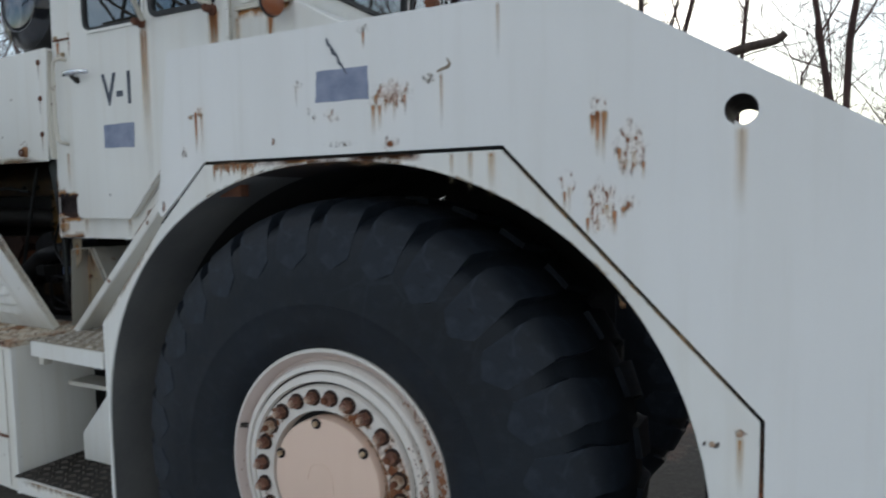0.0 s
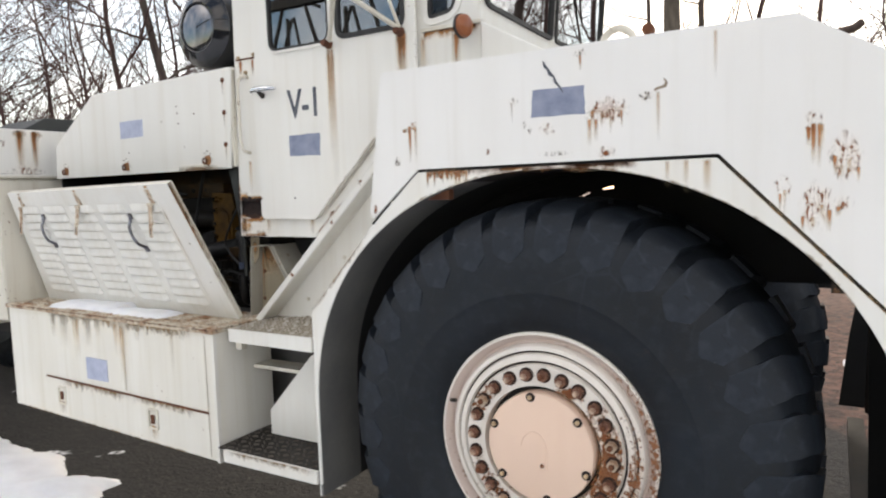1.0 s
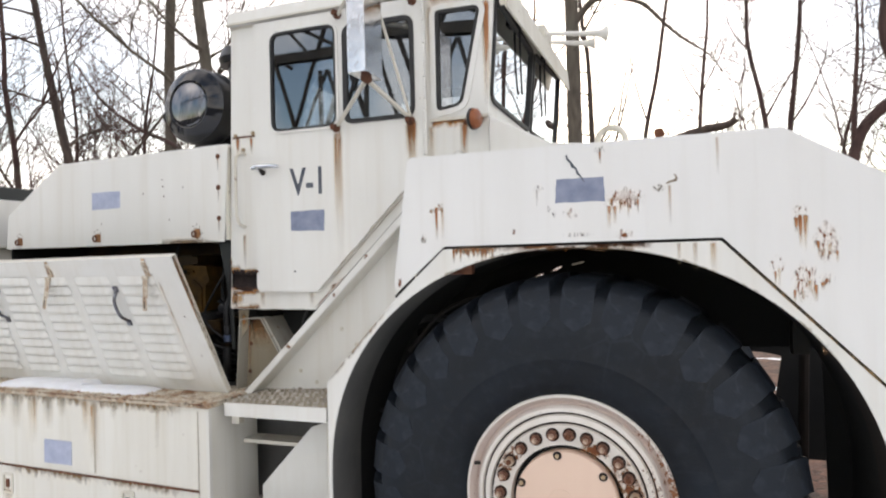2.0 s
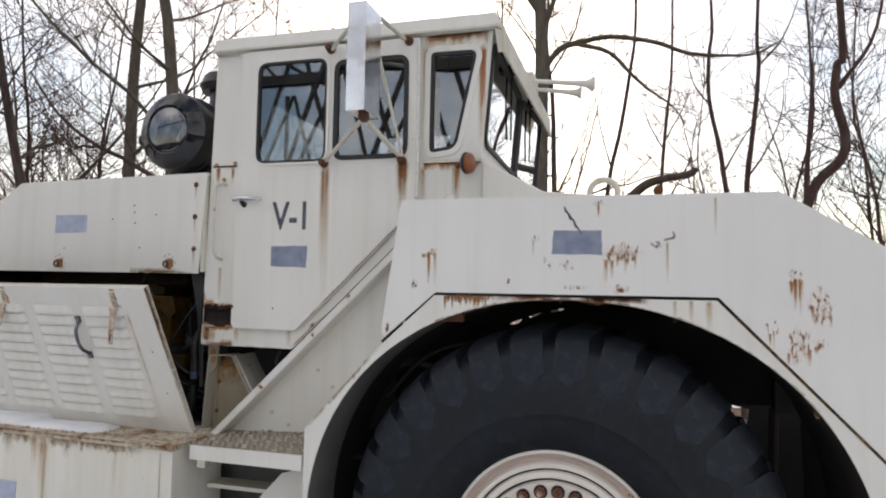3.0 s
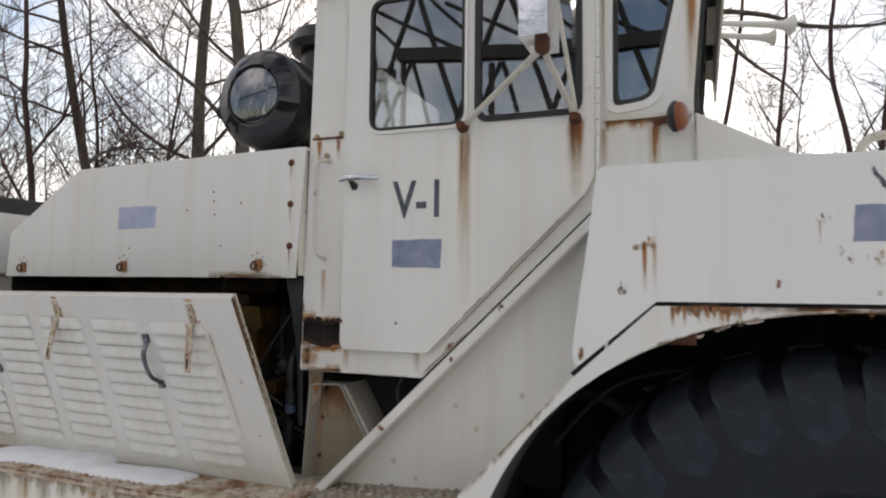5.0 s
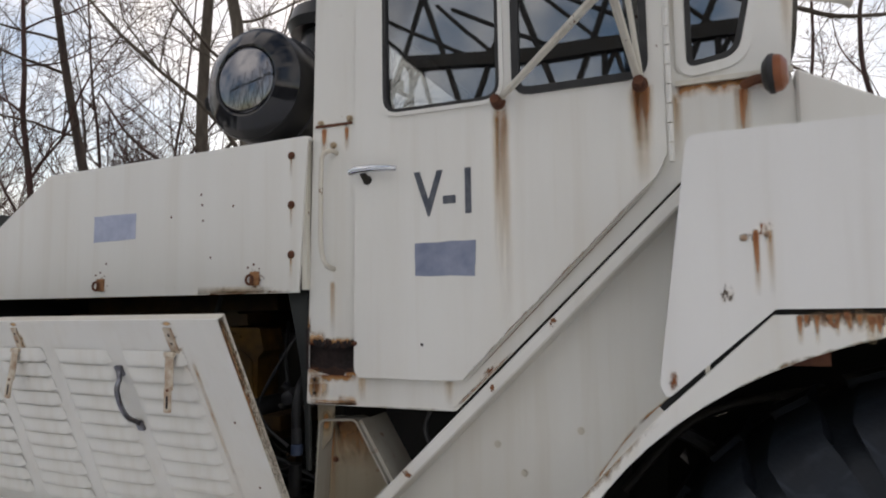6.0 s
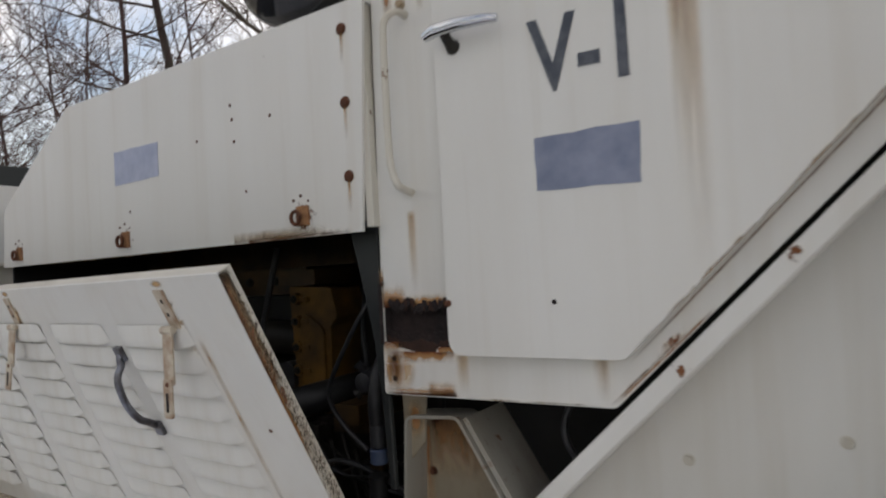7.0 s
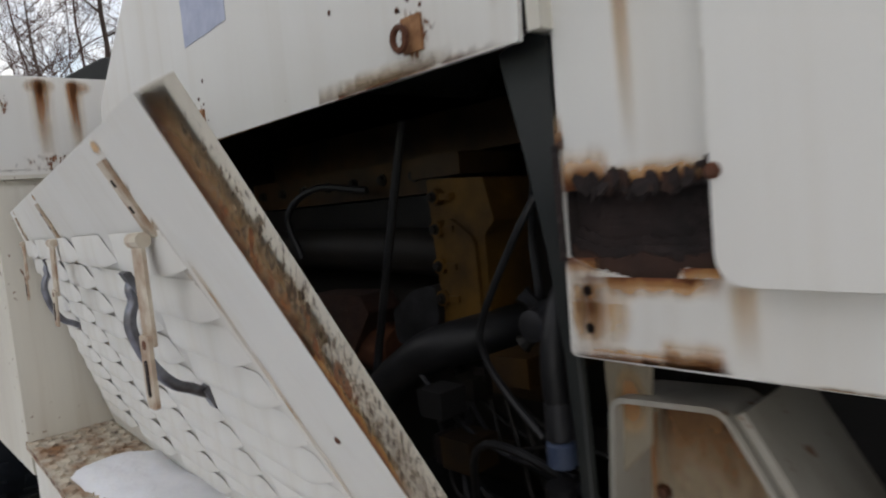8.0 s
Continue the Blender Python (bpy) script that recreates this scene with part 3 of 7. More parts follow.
def tape(x0, x1, z0, z1, y0, y1, seed):
    """Strip of tape with uneven, slightly crooked edges."""
    rng = random.Random(seed)
    def side(p, q, n=5):
        p, q = Vector(p), Vector(q)
        return [p.lerp(q, i / n) + Vector((rng.uniform(-0.0016, 0.0016), rng.uniform(-0.0016, 0.0016))) for i in range(n)]
    c = [(x0 + rng.uniform(-0.006, 0.003), z0 + rng.uniform(-0.004, 0.004)), (x1 + rng.uniform(-0.003, 0.004), z0 + rng.uniform(-0.003, 0.004)),
         (x1 + rng.uniform(-0.004, 0.004), z1 + rng.uniform(-0.003, 0.004)), (x0 + rng.uniform(-0.004, 0.005), z1 + rng.uniform(-0.004, 0.003))]
    return plate(side(c[0], c[1]) + side(c[1], c[2]) + side(c[2], c[3]) + side(c[3], c[0]), y0, y1)


def bolt_mesh(name, r, h, material):
    """Hexagon head with a washer, standing out towards -y."""
    bm = bmesh.new()
    lathe(bm, [(r * 1.35, 0.0), (r * 1.35, -h * 0.25)], 12)
    lathe(bm, [(r, -h * 0.25), (r, -h * 0.9), (r * 0.8, -h)], 6)
    return mesh_of(name, bm, material)


def edge_stain(parent, p, q, width, y, material):
    """Stain along a slanting edge, fading away from it."""
    p, q = Vector(p), Vector(q)
    e = (q - p).normalized()
    n = Vector((e.y, -e.x)) * width
    me = bpy.data.meshes.new("rust_stain")
    me.from_pydata([(c.x, y - 0.0015, c.y) for c in (p + n, q + n, q, p)], [], [(0, 1, 2, 3)])
    uv = me.uv_layers.new(name="uv")
    for i, c in enumerate(((0, 0), (1, 0), (1, 1), (0, 1))):
        uv.data[i].uv = c
    me.materials.append(material)
    return adopt(new("rust_stain", me), parent)


# ---- ground ----
def ground_sheet():
    n = 90
    line = [math.sinh(-5.6 + 11.2 * i / (n - 1)) * 3.2 for i in range(n)]
    bm = bmesh.new()
    grid = []
    for x in line:
        row = []
        for y in line:
            far = min(1.0, max(0.0, (math.hypot(x + 1.5, y - 1.2) - 5) / 20))
            z = 0.04 * noise.noise((x * 0.35, y * 0.35, 0)) * far + 0.5 * noise.noise((x * 0.04, y * 0.04, 3)) * far
            z += 0.012 * noise.noise((x * 1.7, y * 1.7, 7))
            row.append(bm.verts.new((x - 1.5, y + 1.2, z - 0.012)))
        grid.append(row)
    for i in range(n - 1):
        for j in range(n - 1):
            bm.faces.new((grid[i][j], grid[i + 1][j], grid[i + 1][j + 1], grid[i][j + 1]))
    return thing("ground", bm, GROUND, "brown leaf litter with thin patches of old snow", "ground", kind="structure", smooth=True)


ground = ground_sheet()

# ---- truck ----
truck = tagged(new("hauling_tractor"), "worn white heavy tractor truck with rust-streaked panels on huge tyre", "truck")
truck.matrix_basis = TRUCK_AT

ARCH_X, ARCH_Z, ARCH_A, ARCH_B = 0.037, 0.93, 1.126, 1.033


def arch_line(grow=0.0, n=44, lo=0.56):
    """Wheel opening, from its lower right round to its lower left."""
    out = [Vector((ARCH_X + ARCH_A + grow, lo))]
    for i in range(n + 1):
        q = math.pi * i / n
        c, s = math.cos(q), math.sin(q)
        k = 2 / 2.15
        out.append(Vector((ARCH_X + math.copysign(abs(c) ** k, c) * (ARCH_A + grow), ARCH_Z + abs(s) ** k * (ARCH_B + grow))))
    out.append(Vector((ARCH_X - ARCH_A - grow, lo)))
    return out


def build_fender():
    outline = rounded([(-0.668, 2.383, 0.03), (0.832, 2.383, 0.015), (2.45, 1.40), (2.45, 0.55), (1.276, 0.55), (1.276, 1.302, 0.01),
                       (0.617, 1.984, 0.01), (-0.505, 1.984, 0.01), (-0.735, 1.785, 0.05), (-0.748, 1.82, 0.02)])
    fender = part("fender_panel", plate(outline, 0.0, 0.012, [disc_line(1.214, 2.036, 0.037)], w=0.002), WHITE_CLEAN, truck,
                  "flat white fender side with rust blisters")
    top = [(-0.655, 2.3815), (0.832, 2.3815), (2.45, 1.3985), (2.45, 1.386), (0.828, 2.369), (-0.655, 2.369)]
    part("fender_top", plate([Vector(p) for p in top], 0.0125, 0.34), WHITE_CLEAN, truck)
    inner = [(0.66, 2.365), (0.826, 2.365), (2.44, 1.384), (2.44, 1.28), (0.9, 1.95), (0.66, 1.95)]
    part("fender_inner_panel", plate([Vector(p) for p in inner], 0.33, 0.338, [disc_line(1.214, 2.036, 0.037)]), WHITE_DIRTY, truck)
    part("sleeve", ribbon(disc_line(1.214, 2.036, 0.041), disc_line(1.214, 2.036, 0.0365), 0.006, 0.345), OILY, truck, "dark steel tube through the fender")
    skirt = [Vector((-1.104, 0.56)), Vector((-1.104, 1.372))]
    skirt += [Vector((-0.752, 1.75)), Vector((-0.51, 1.972)), Vector((0.611, 1.972)), Vector((1.266, 1.297)), Vector((1.266, 0.56))]
    part("wheel_arch_panel", plate(skirt + arch_line(), 0.003, 0.013, w=0.002), WHITE, truck, "white wheel arch panel with rust along its upper edge")
    # liner behind the arch, its shade put into the grey; right part darker brown
    for name, mat, keep in (("wheel_arch_liner", LINER, lambda p: p.x < -0.30), ("dark_arch_liner", BROWN_DARK, lambda p: p.x > -0.36)):
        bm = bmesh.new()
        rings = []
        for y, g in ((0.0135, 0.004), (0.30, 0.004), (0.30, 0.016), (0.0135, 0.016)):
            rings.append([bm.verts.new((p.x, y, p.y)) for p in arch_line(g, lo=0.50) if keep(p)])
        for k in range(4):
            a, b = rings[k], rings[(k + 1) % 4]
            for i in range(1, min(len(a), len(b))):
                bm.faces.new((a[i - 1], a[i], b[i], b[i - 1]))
        part(name, bm, mat, truck, "curved liner in shade-grey paint" if mat is LINER else "", smooth=True)
    bm = bmesh.new()
    rings = []
    for y, g in ((0.0135, 0.0175), (0.484, 0.0175), (0.484, 0.024), (0.0135, 0.024)):
        rings.append([bm.verts.new((p.x, y, p.y)) for p in arch_line(g, lo=0.50) if p.x < -0.44])
    for k in range(4):
        a, b = rings[k], rings[(k + 1) % 4]
        for i in range(1, min(len(a), len(b))):
            bm.faces.new((a[i - 1], a[i], b[i], b[i - 1]))
    part("arch_shell", bm, WHITE, truck, "white top of the wheel arch", smooth=True)
    joint = [Vector(p) for p in ((-0.742, 1.757), (-0.508, 1.978), (0.614, 1.978), (1.271, 1.30), (1.271, 0.56))]
    bm = bmesh.new()
    for p, q in zip(joint, joint[1:]):
        e = (q - p).normalized()
        m = Vector((-e.y, e.x)) * 0.016
        v = [bm.verts.new((c.x, y, c.y)) for y in (0.0145, 0.0185) for c in (p - m, q - m, q + m, p + m)]
        for f in ((0, 1, 2, 3), (7, 6, 5, 4), (0, 4, 5, 1), (1, 5, 6, 2), (2, 6, 7, 3), (3, 7, 4, 0)):
            bm.faces.new([v[i] for i in f])
    part("joint_strip", bm, BLACK, truck, "dark gap between fender and arch")
    dark = boxed(-0.62, -0.40, 0.06, 0.10, 1.86, 1.93, 0.004)
    part("bracket", dark, RUST, truck)
    # deeper part of the same liner, its shade put in as black
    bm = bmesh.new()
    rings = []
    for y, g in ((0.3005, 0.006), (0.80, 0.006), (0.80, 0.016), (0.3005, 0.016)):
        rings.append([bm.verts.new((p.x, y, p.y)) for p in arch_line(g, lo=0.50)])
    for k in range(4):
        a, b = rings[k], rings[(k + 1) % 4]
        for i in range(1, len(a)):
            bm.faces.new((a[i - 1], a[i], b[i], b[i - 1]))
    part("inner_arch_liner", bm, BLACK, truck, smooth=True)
    back = [Vector(p) for p in ((-0.64, 1.80), (-0.64, 2.36), (0.655, 2.36), (0.655, 1.95), (0.45, 1.99), (-0.30, 1.99))]
    # added plate that keeps light out of the space behind the fender
    part("fender_shade_plate", boxed(-0.652, -0.642, 0.0125, 0.318, 1.80, 2.366), WHITE_DIRTY, truck)
    # added black sheet, so that no sky shows through the fender joint
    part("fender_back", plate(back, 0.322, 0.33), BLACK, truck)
    # rust blisters with runs below them
    rng = random.Random(23)
    for x0, x1, z0, z1, runs, drop in ((0.180, 0.345, 2.105, 2.192, 4, 0.06), (0.850, 0.910, 2.025, 2.092, 2, 0.07), (0.918, 1.002, 1.885, 2.035, 4, 0.05), (0.776, 0.822, 1.838, 1.906, 2, 0.07),
                                       (0.845, 0.932, 1.735, 1.893, 4, 0.05), (0.930, 0.980, 1.805, 1.838, 1, 0.03), (0.226, 0.289, 1.985, 2.026, 0, 0.0), (-0.540, -0.503, 2.145, 2.176, 2, 0.11)):
        stain(fender, x0 - 0.006, x1 + 0.006, z0 - 0.008, z1 + 0.008, 0.0, DASH)
        if x1 - x0 > 0.1:
            stain(fender, x0, x1, z0, z1, -0.0003, RUST_FINE)
        for k in range(runs):
            x, w_ = x0 + (x1 - x0) * (k + rng.uniform(0.2, 0.8)) / runs, rng.uniform(0.005, 0.010)
            top = z0 + (z1 - z0) * rng.uniform(0.2, 0.6)
            stain(fender, x - w_, x + w_, top - drop * rng.uniform(0.8, 1.4), top, -0.0006, STREAK if k % 3 == 0 else STREAK_PALE)
    for x0, x1, z0, z1, m in ((0.190, 0.212, 2.030, 2.128, STREAK), (0.212, 0.234, 2.045, 2.125, STREAK), (0.869, 0.890, 1.935, 2.06, STREAK), (0.886, 0.901, 1.92, 2.06, STREAK), (0.231, 0.284, 1.988, 2.022, BLOTCH),
                              (0.424, 0.440, 2.024, 2.20, STREAK_PALE), (0.164, 0.178, 2.29, 2.345, STREAK), (0.600, 0.616, 2.21, 2.37, STREAK_PALE), (-0.094, -0.084, 2.13, 2.21, STREAK_PALE), (1.195, 1.235, 1.78, 2.0, STREAK_PALE)):
        stain(fender, x0, x1, z0, z1, 0.0, m)
    for x0, x1, z0, z1, m in ((-0.048, -0.028, 2.105, 2.145, DASH_DARK), (-0.030, -0.010, 2.085, 2.12, DASH_DARK), (0.012, 0.083, 2.078, 2.127, DASH), (0.004, 0.148, 2.003, 2.026, DASH_DARK), (-0.104, -0.056, 2.192, 2.228, DASH_DARK),
                              (0.145, 0.199, 2.332, 2.372, DASH_DARK), (0.36, 0.42, 2.165, 2.205, DASH_DARK), (-0.206, -0.176, 2.022, 2.05, DASH), (-0.575, -0.528, 2.13, 2.152, DASH_DARK), (-0.62, -0.58, 1.99, 2.05, DASH_DARK),
                              (-0.735, -0.70, 1.80, 1.86, BLOTCH), (0.93, 0.96, 1.55, 1.60, DASH)):
        stain(fender, x0, x1, z0, z1, 0.0, m)
    hook = [(0.419, 2.198), (0.437, 2.203), (0.458, 2.207), (0.464, 2.219), (0.456, 2.234), (0.449, 2.238), (0.455, 2.221), (0.449, 2.214), (0.433, 2.211), (0.42, 2.205)]
    part("scrape", plate([Vector(p) for p in hook], -0.0014, -0.0002), DIRT_METAL, fender, "curved rusty scrape in the paint")
    for x0, x1, z0, z1, m in ((-0.47, -0.20, 1.935, 1.972, EDGE), (-0.25, 0.10, 1.94, 1.972, EDGE), (0.09, 0.37, 1.938, 1.972, EDGE), (0.10, 0.36, 1.944, 1.9735, WASH_BROWN), (0.12, 0.345, 1.940, 1.973, WASH_BROWN), (-0.47, -0.28, 1.945, 1.9735, WASH_BROWN), (-0.16, 0.0, 1.955, 1.973, WASH),
                              (0.505, 0.53, 1.86, 1.972, STREAK_PALE), (0.565, 0.60, 1.84, 1.97, STREAK_PALE), (0.45, 0.47, 1.88, 1.97, STREAK_PALE),
                              (1.20, 1.245, 1.245, 1.285, BLOTCH), (1.135, 1.19, 1.21, 1.24, DIRT), (1.21, 1.235, 1.10, 1.255, STREAK_PALE)):
        stain(truck, x0, x1, z0, z1, 0.003, m)
    for p, q, w_, m in (((-1.102, 1.374), (-0.755, 1.747), 0.025, EDGE_PALE), ((0.611, 1.970), (1.264, 1.299), -0.02, EDGE_PALE), ((1.266, 1.29), (1.266, 0.6), -0.02, EDGE)):
        edge_stain(truck, p, q, w_, 0.003, m)
    rim = [p for p in arch_line(0.001) if -0.62 < p.x < 1.0 and p.y > 1.3]
    for k in range(len(rim) - 1):
        a_, b_ = sorted((rim[k], rim[k + 1]), key=lambda p: p.x)
        edge_stain(truck, a_, b_, -(0.006 + 0.004 * (k % 3)), 0.003, EDGE_PALE)
    for k in range(11):
        x, w_ = -0.465 + 0.018 * k + rng.uniform(-0.007, 0.007), rng.uniform(0.005, 0.013)
        stain(truck, x - w_, x + w_, 1.966 - rng.uniform(0.020, 0.062), 1.972, 0.0025, STREAK_BROWN)
    stain(truck, -0.475, -0.27, 1.935, 1.985, 0.0021, DASH)
    me = bolt_mesh("stud", 0.0055, 0.010, LATCH)
    for x, z in ((-0.513, 2.146), (-0.56, 2.14), (1.221, 1.263), (1.16, 1.229)):
        repeat("stud", me, fender, pose(x, 0.0, z))
    part("tape_patch", tape(-0.009, 0.184, 2.146, 2.243, -0.0015, -0.0003, 1), TAPE, fender, "blue-grey tape patch")
    spine = [(0.036, 2.341), (0.041, 2.322), (0.052, 2.312), (0.061, 2.292), (0.075, 2.283), (0.079, 2.264), (0.094, 2.248), (0.108, 2.225)]
    wide = (0.003, 0.006, 0.0045, 0.008, 0.004, 0.006, 0.0035, 0.001)
    loop = [Vector((x - 0.6 * w_, z - 0.4 * w_)) for (x, z), w_ in zip(spine, wide)] + [Vector((x + 0.8 * w_, z + 0.5 * w_)) for (x, z), w_ in reversed(list(zip(spine, wide)))]
    part("scrape", plate(loop, -0.003, -0.0016), STENCIL, fender, "dark bare scrape in the paint")


build_fender()


def build_wheel():
    """Wheel about its own centre, outer face towards -y."""
    rim = [(0.43, 0.08), (0.437, 0.045), (0.431, 0.025), (0.420, 0.022), (0.408, 0.040), (0.398, 0.062), (0.386, 0.060), (0.381, 0.032), (0.376, 0.026), (0.362, 0.024), (0.358, 0.038),
           (0.352, 0.038), (0.347, 0.020), (0.326, 0.013), (0.321, 0.030), (0.314, 0.030), (0.309, 0.006), (0.232, 0.004), (0.228, 0.05), (0.15, 0.05)]
    band = [(0.4195, 0.0212), (0.4075, 0.0390), (0.3975, 0.0608), (0.3865, 0.0585)]
    wheel = part("wheel", turned(rim, 72, close=False), RIM_PAINT, truck, "off-white steel rim with ring of rusty nuts", smooth=True)
    part("rim_gutter", turned(band, 72, close=False), RIM_PINK, wheel, "pinkish weathered gutter of the rim", smooth=True)
    body = [(0.42, 0.05), (0.445, 0.012), (0.50, -0.012), (0.56, -0.026), (0.577, -0.029), (0.582, -0.032), (0.588, -0.0325), (0.594, -0.031), (0.65, -0.034), (0.70, -0.030), (0.755, -0.0205),
            (0.792, -0.0080), (0.818, 0.0035), (0.837, 0.020), (0.851, 0.050), (0.867, 0.092), (0.887, 0.14), (0.901, 0.20), (0.908, 0.36)]
    body += [(r, 0.72 - y) for r, y in reversed(body[:-1])]
    bm = turned(body, 96, close=False)
    part("tyre", bm, TYRE, wheel, "black chunky-lugged tyre, dusty and worn", smooth=True)
    # tread lugs, staggered from side to side; each runs down the shoulder as a low five-sided pad
    lug = bmesh.new()
    rows = ((0.700, -0.0312, 0.006, 0.0, 0.02), (0.722, -0.0292, 0.036, 0.0, 0.03), (0.745, -0.0245, 0.062, -0.01, 0.03), (0.785, -0.0115, 0.064, -0.02, 0.04), (0.820, 0.002, 0.066, -0.03, 0.05),
            (0.862, 0.026, 0.067, -0.06, 0.06), (0.896, 0.062, 0.065, -0.07, 0.05), (0.914, 0.112, 0.063, -0.07, 0.0), (0.922, 0.19, 0.058, -0.06, 0.0), (0.926, 0.31, 0.050, -0.06, 0.0))
    loops = []
    for j, (r, y, half, dr, dy) in enumerate(rows):
        skew = 0.018 * max(0, j - 6)
        loops.append([lug.verts.new((rr * math.sin((hh + skew) / r), yy, rr * math.cos((hh + skew) / r)))
                      for rr, hh, yy in ((r, -half, y), (r, half, y), (r + dr, half * 1.08, y + dy), (r + dr, -half * 1.08, y + dy))])
    for p, q in zip(loops, loops[1:]):
        for k in range(4):
            lug.faces.new((p[k - 1], p[k], q[k], q[k - 1]))
    lug.faces.new(loops[0])
    lug.faces.new(loops[-1])
    soften(lug, 0.010, 3)
    lug_me = mesh_of("tread_lug", lug, TREAD, True)
    for i in range(29):
        repeat("tread_lug", lug_me, wheel, pose(0, 0, 0, 0, 360 * i / 29 - 7.8, 0))
        repeat("tread_lug", lug_me, wheel, pose(0, 0.72, 0, 0, 360 * i / 29 - 1.6, 0) @ pose(0, 0, 0, 0, 0, 180))
    cap = [(0.209, 0.049), (0.209, -0.005), (0.206, -0.010), (0.20, -0.0115), (0.001, -0.0125)]
    part("hub_cap", turned(cap, 64), HUB_PAINT, wheel, "flat peach-pink painted hub cover", smooth=True)
    # black ring that paints in the shade of the hub recess
    part("recess_shade_ring", turned([(0.2275, 0.047), (0.208, 0.047), (0.208, 0.049), (0.2275, 0.049)], 48, close=False), BLACK, wheel)
    # a dark ring laid on the floor of each rim groove
    for r in (0.355, 0.3175):
        part("rim_groove", turned([(r - 0.0034, 0.0375 if r > 0.33 else 0.0290), (r + 0.0034, 0.0375 if r > 0.33 else 0.0290)], 64, close=False), RUST_DARK, wheel, "dark ring on the groove floor")
    me = mesh_of("bolt_ring", turned([(0.0175, -0.0105), (0.0175, -0.0135), (0.0125, -0.0138)], 20), RUST_DARK)
    for i in range(6):
        q = radians(98.7 + 60 * i)
        repeat("bolt_ring", me, wheel, pose(0.194 * math.cos(q), -0.0015, 0.194 * math.sin(q)))
    me = bolt_mesh("hub_bolt", 0.0088, 0.014, HUB_BOLT)
    for i in range(6):
        q = radians(98.7 + 60 * i)
        repeat("hub_bolt", me, wheel, pose(0.194 * math.cos(q), -0.0115, 0.194 * math.sin(q), 0, 17 * i, 0))
    # pale worn stud end and dark washer also paint in the nut's shading
    nut = bmesh.new()
    lathe(nut, [(0.0275, 0.056), (0.0275, 0.051)], 16)
    washer = set(nut.faces)
    lathe(nut, [(0.0205, 0.050), (0.0205, 0.030), (0.0165, 0.0245), (0.0125, 0.0240), (0.0118, 0.028)], 6)
    had = set(nut.faces)
    lathe(nut, [(0.0105, 0.030), (0.0105, 0.016), (0.0075, 0.0115)], 10)
    for f in nut.faces:
        f.material_index = 2 if f in washer else 0 if f in had else 1
    nut_me = mesh_of("wheel_nut", nut, NUT)
    nut_me.materials.append(STUD_END)
    nut_me.materials.append(RUST_BROWN)
    painted = nut_me.copy()
    painted.materials[0], painted.materials[1] = LATCH, RUST
    red = nut_me.copy()
    red.materials[1] = RUST
    rng = random.Random(4)
    for i in range(24):
        q = 2 * math.pi * (i + 0.73 + rng.uniform(-0.06, 0.06)) / 24
        me = painted if i in (0, 9, 15, 18, 23) else red if i % 4 == 1 else nut_me
        repeat("wheel_nut", me, wheel, pose(0.276 * math.cos(q), -0.051, 0.276 * math.sin(q), 0, rng.uniform(0, 60), 0))
    arc = [(0.05 * math.cos(q) - 0.02, -0.0125, 0.06 * math.sin(q) - 0.0) for q in (math.pi * i / 12 for i in range(13))]
    part("raised_mark", piped([(0.03, -0.0125, -0.08)] + arc, 0.0025, 5), HUB_PAINT, wheel)
    part("grease_plug", turned([(0.008, -0.011), (0.008, -0.016), (0.004, -0.018)], 10, 0.012, -0.065), RUST, wheel)
    part("valve", piped([(-0.375, 0.04, 0.12), (-0.385, 0.03, 0.122), (-0.39, 0.022, 0.124)], 0.008), OILY, wheel)
    part("brake_drum", turned([(0.15, 0.036), (0.39, 0.085), (0.40, 0.12), (0.40, 0.60), (0.30, 0.70), (0.05, 0.72)], 40), OILY, wheel)
    for a0, a1, r0, r1, mt, off in ((-95, 75, 0.22, 0.315, BLOTCH, 0), (-70, 40, 0.222, 0.31, FLAKE, 1), (120, 175, 0.25, 0.31, FLAKE, 0), (185, 260, 0.24, 0.31, FLAKE, 0), (45, 80, 0.222, 0.27, BLOTCH, 2), (-60, 60, 0.405, 0.437, FLAKE, 3), (-70, 40, 0.33, 0.38, FLAKE, 2)):
        ring_me = bpy.data.meshes.new("rust_stain")
        vs, fs, uvs = [], [], []
        m = 14
        for i in range(m + 1):
            q = radians(a0 + (a1 - a0) * i / m)
            for r in (r0, r1):
                vs.append((r * math.cos(q), (0.0025 if r < 0.32 else 0.011) - 0.0006 * off, r * math.sin(q)))
        for i in range(m):
            fs.append((2 * i, 2 * i + 1, 2 * i + 3, 2 * i + 2))
            uvs += [(i / m, 0.25), (i / m, 0.75), ((i + 1) / m, 0.75), ((i + 1) / m, 0.25)]
        ring_me.from_pydata(vs, [], fs)
        layer = ring_me.uv_layers.new(name="uv")
        for i, c in enumerate(uvs):
            layer.data[i].uv = c
        ring_me.materials.append(mt)
        adopt(new("rust_stain", ring_me), wheel)
    wheel.matrix_basis = pose(0, -0.016, 0.93)
    copy_thing(wheel, pose(0, 2.476, 0.93, 0, 0, 180))
    copy_thing(wheel, pose(-7.3, 0.12, 0.93, 0, 40, 0))
    copy_thing(wheel, pose(-7.3, 2.38, 0.93, 0, 0, 180))


build_wheel()


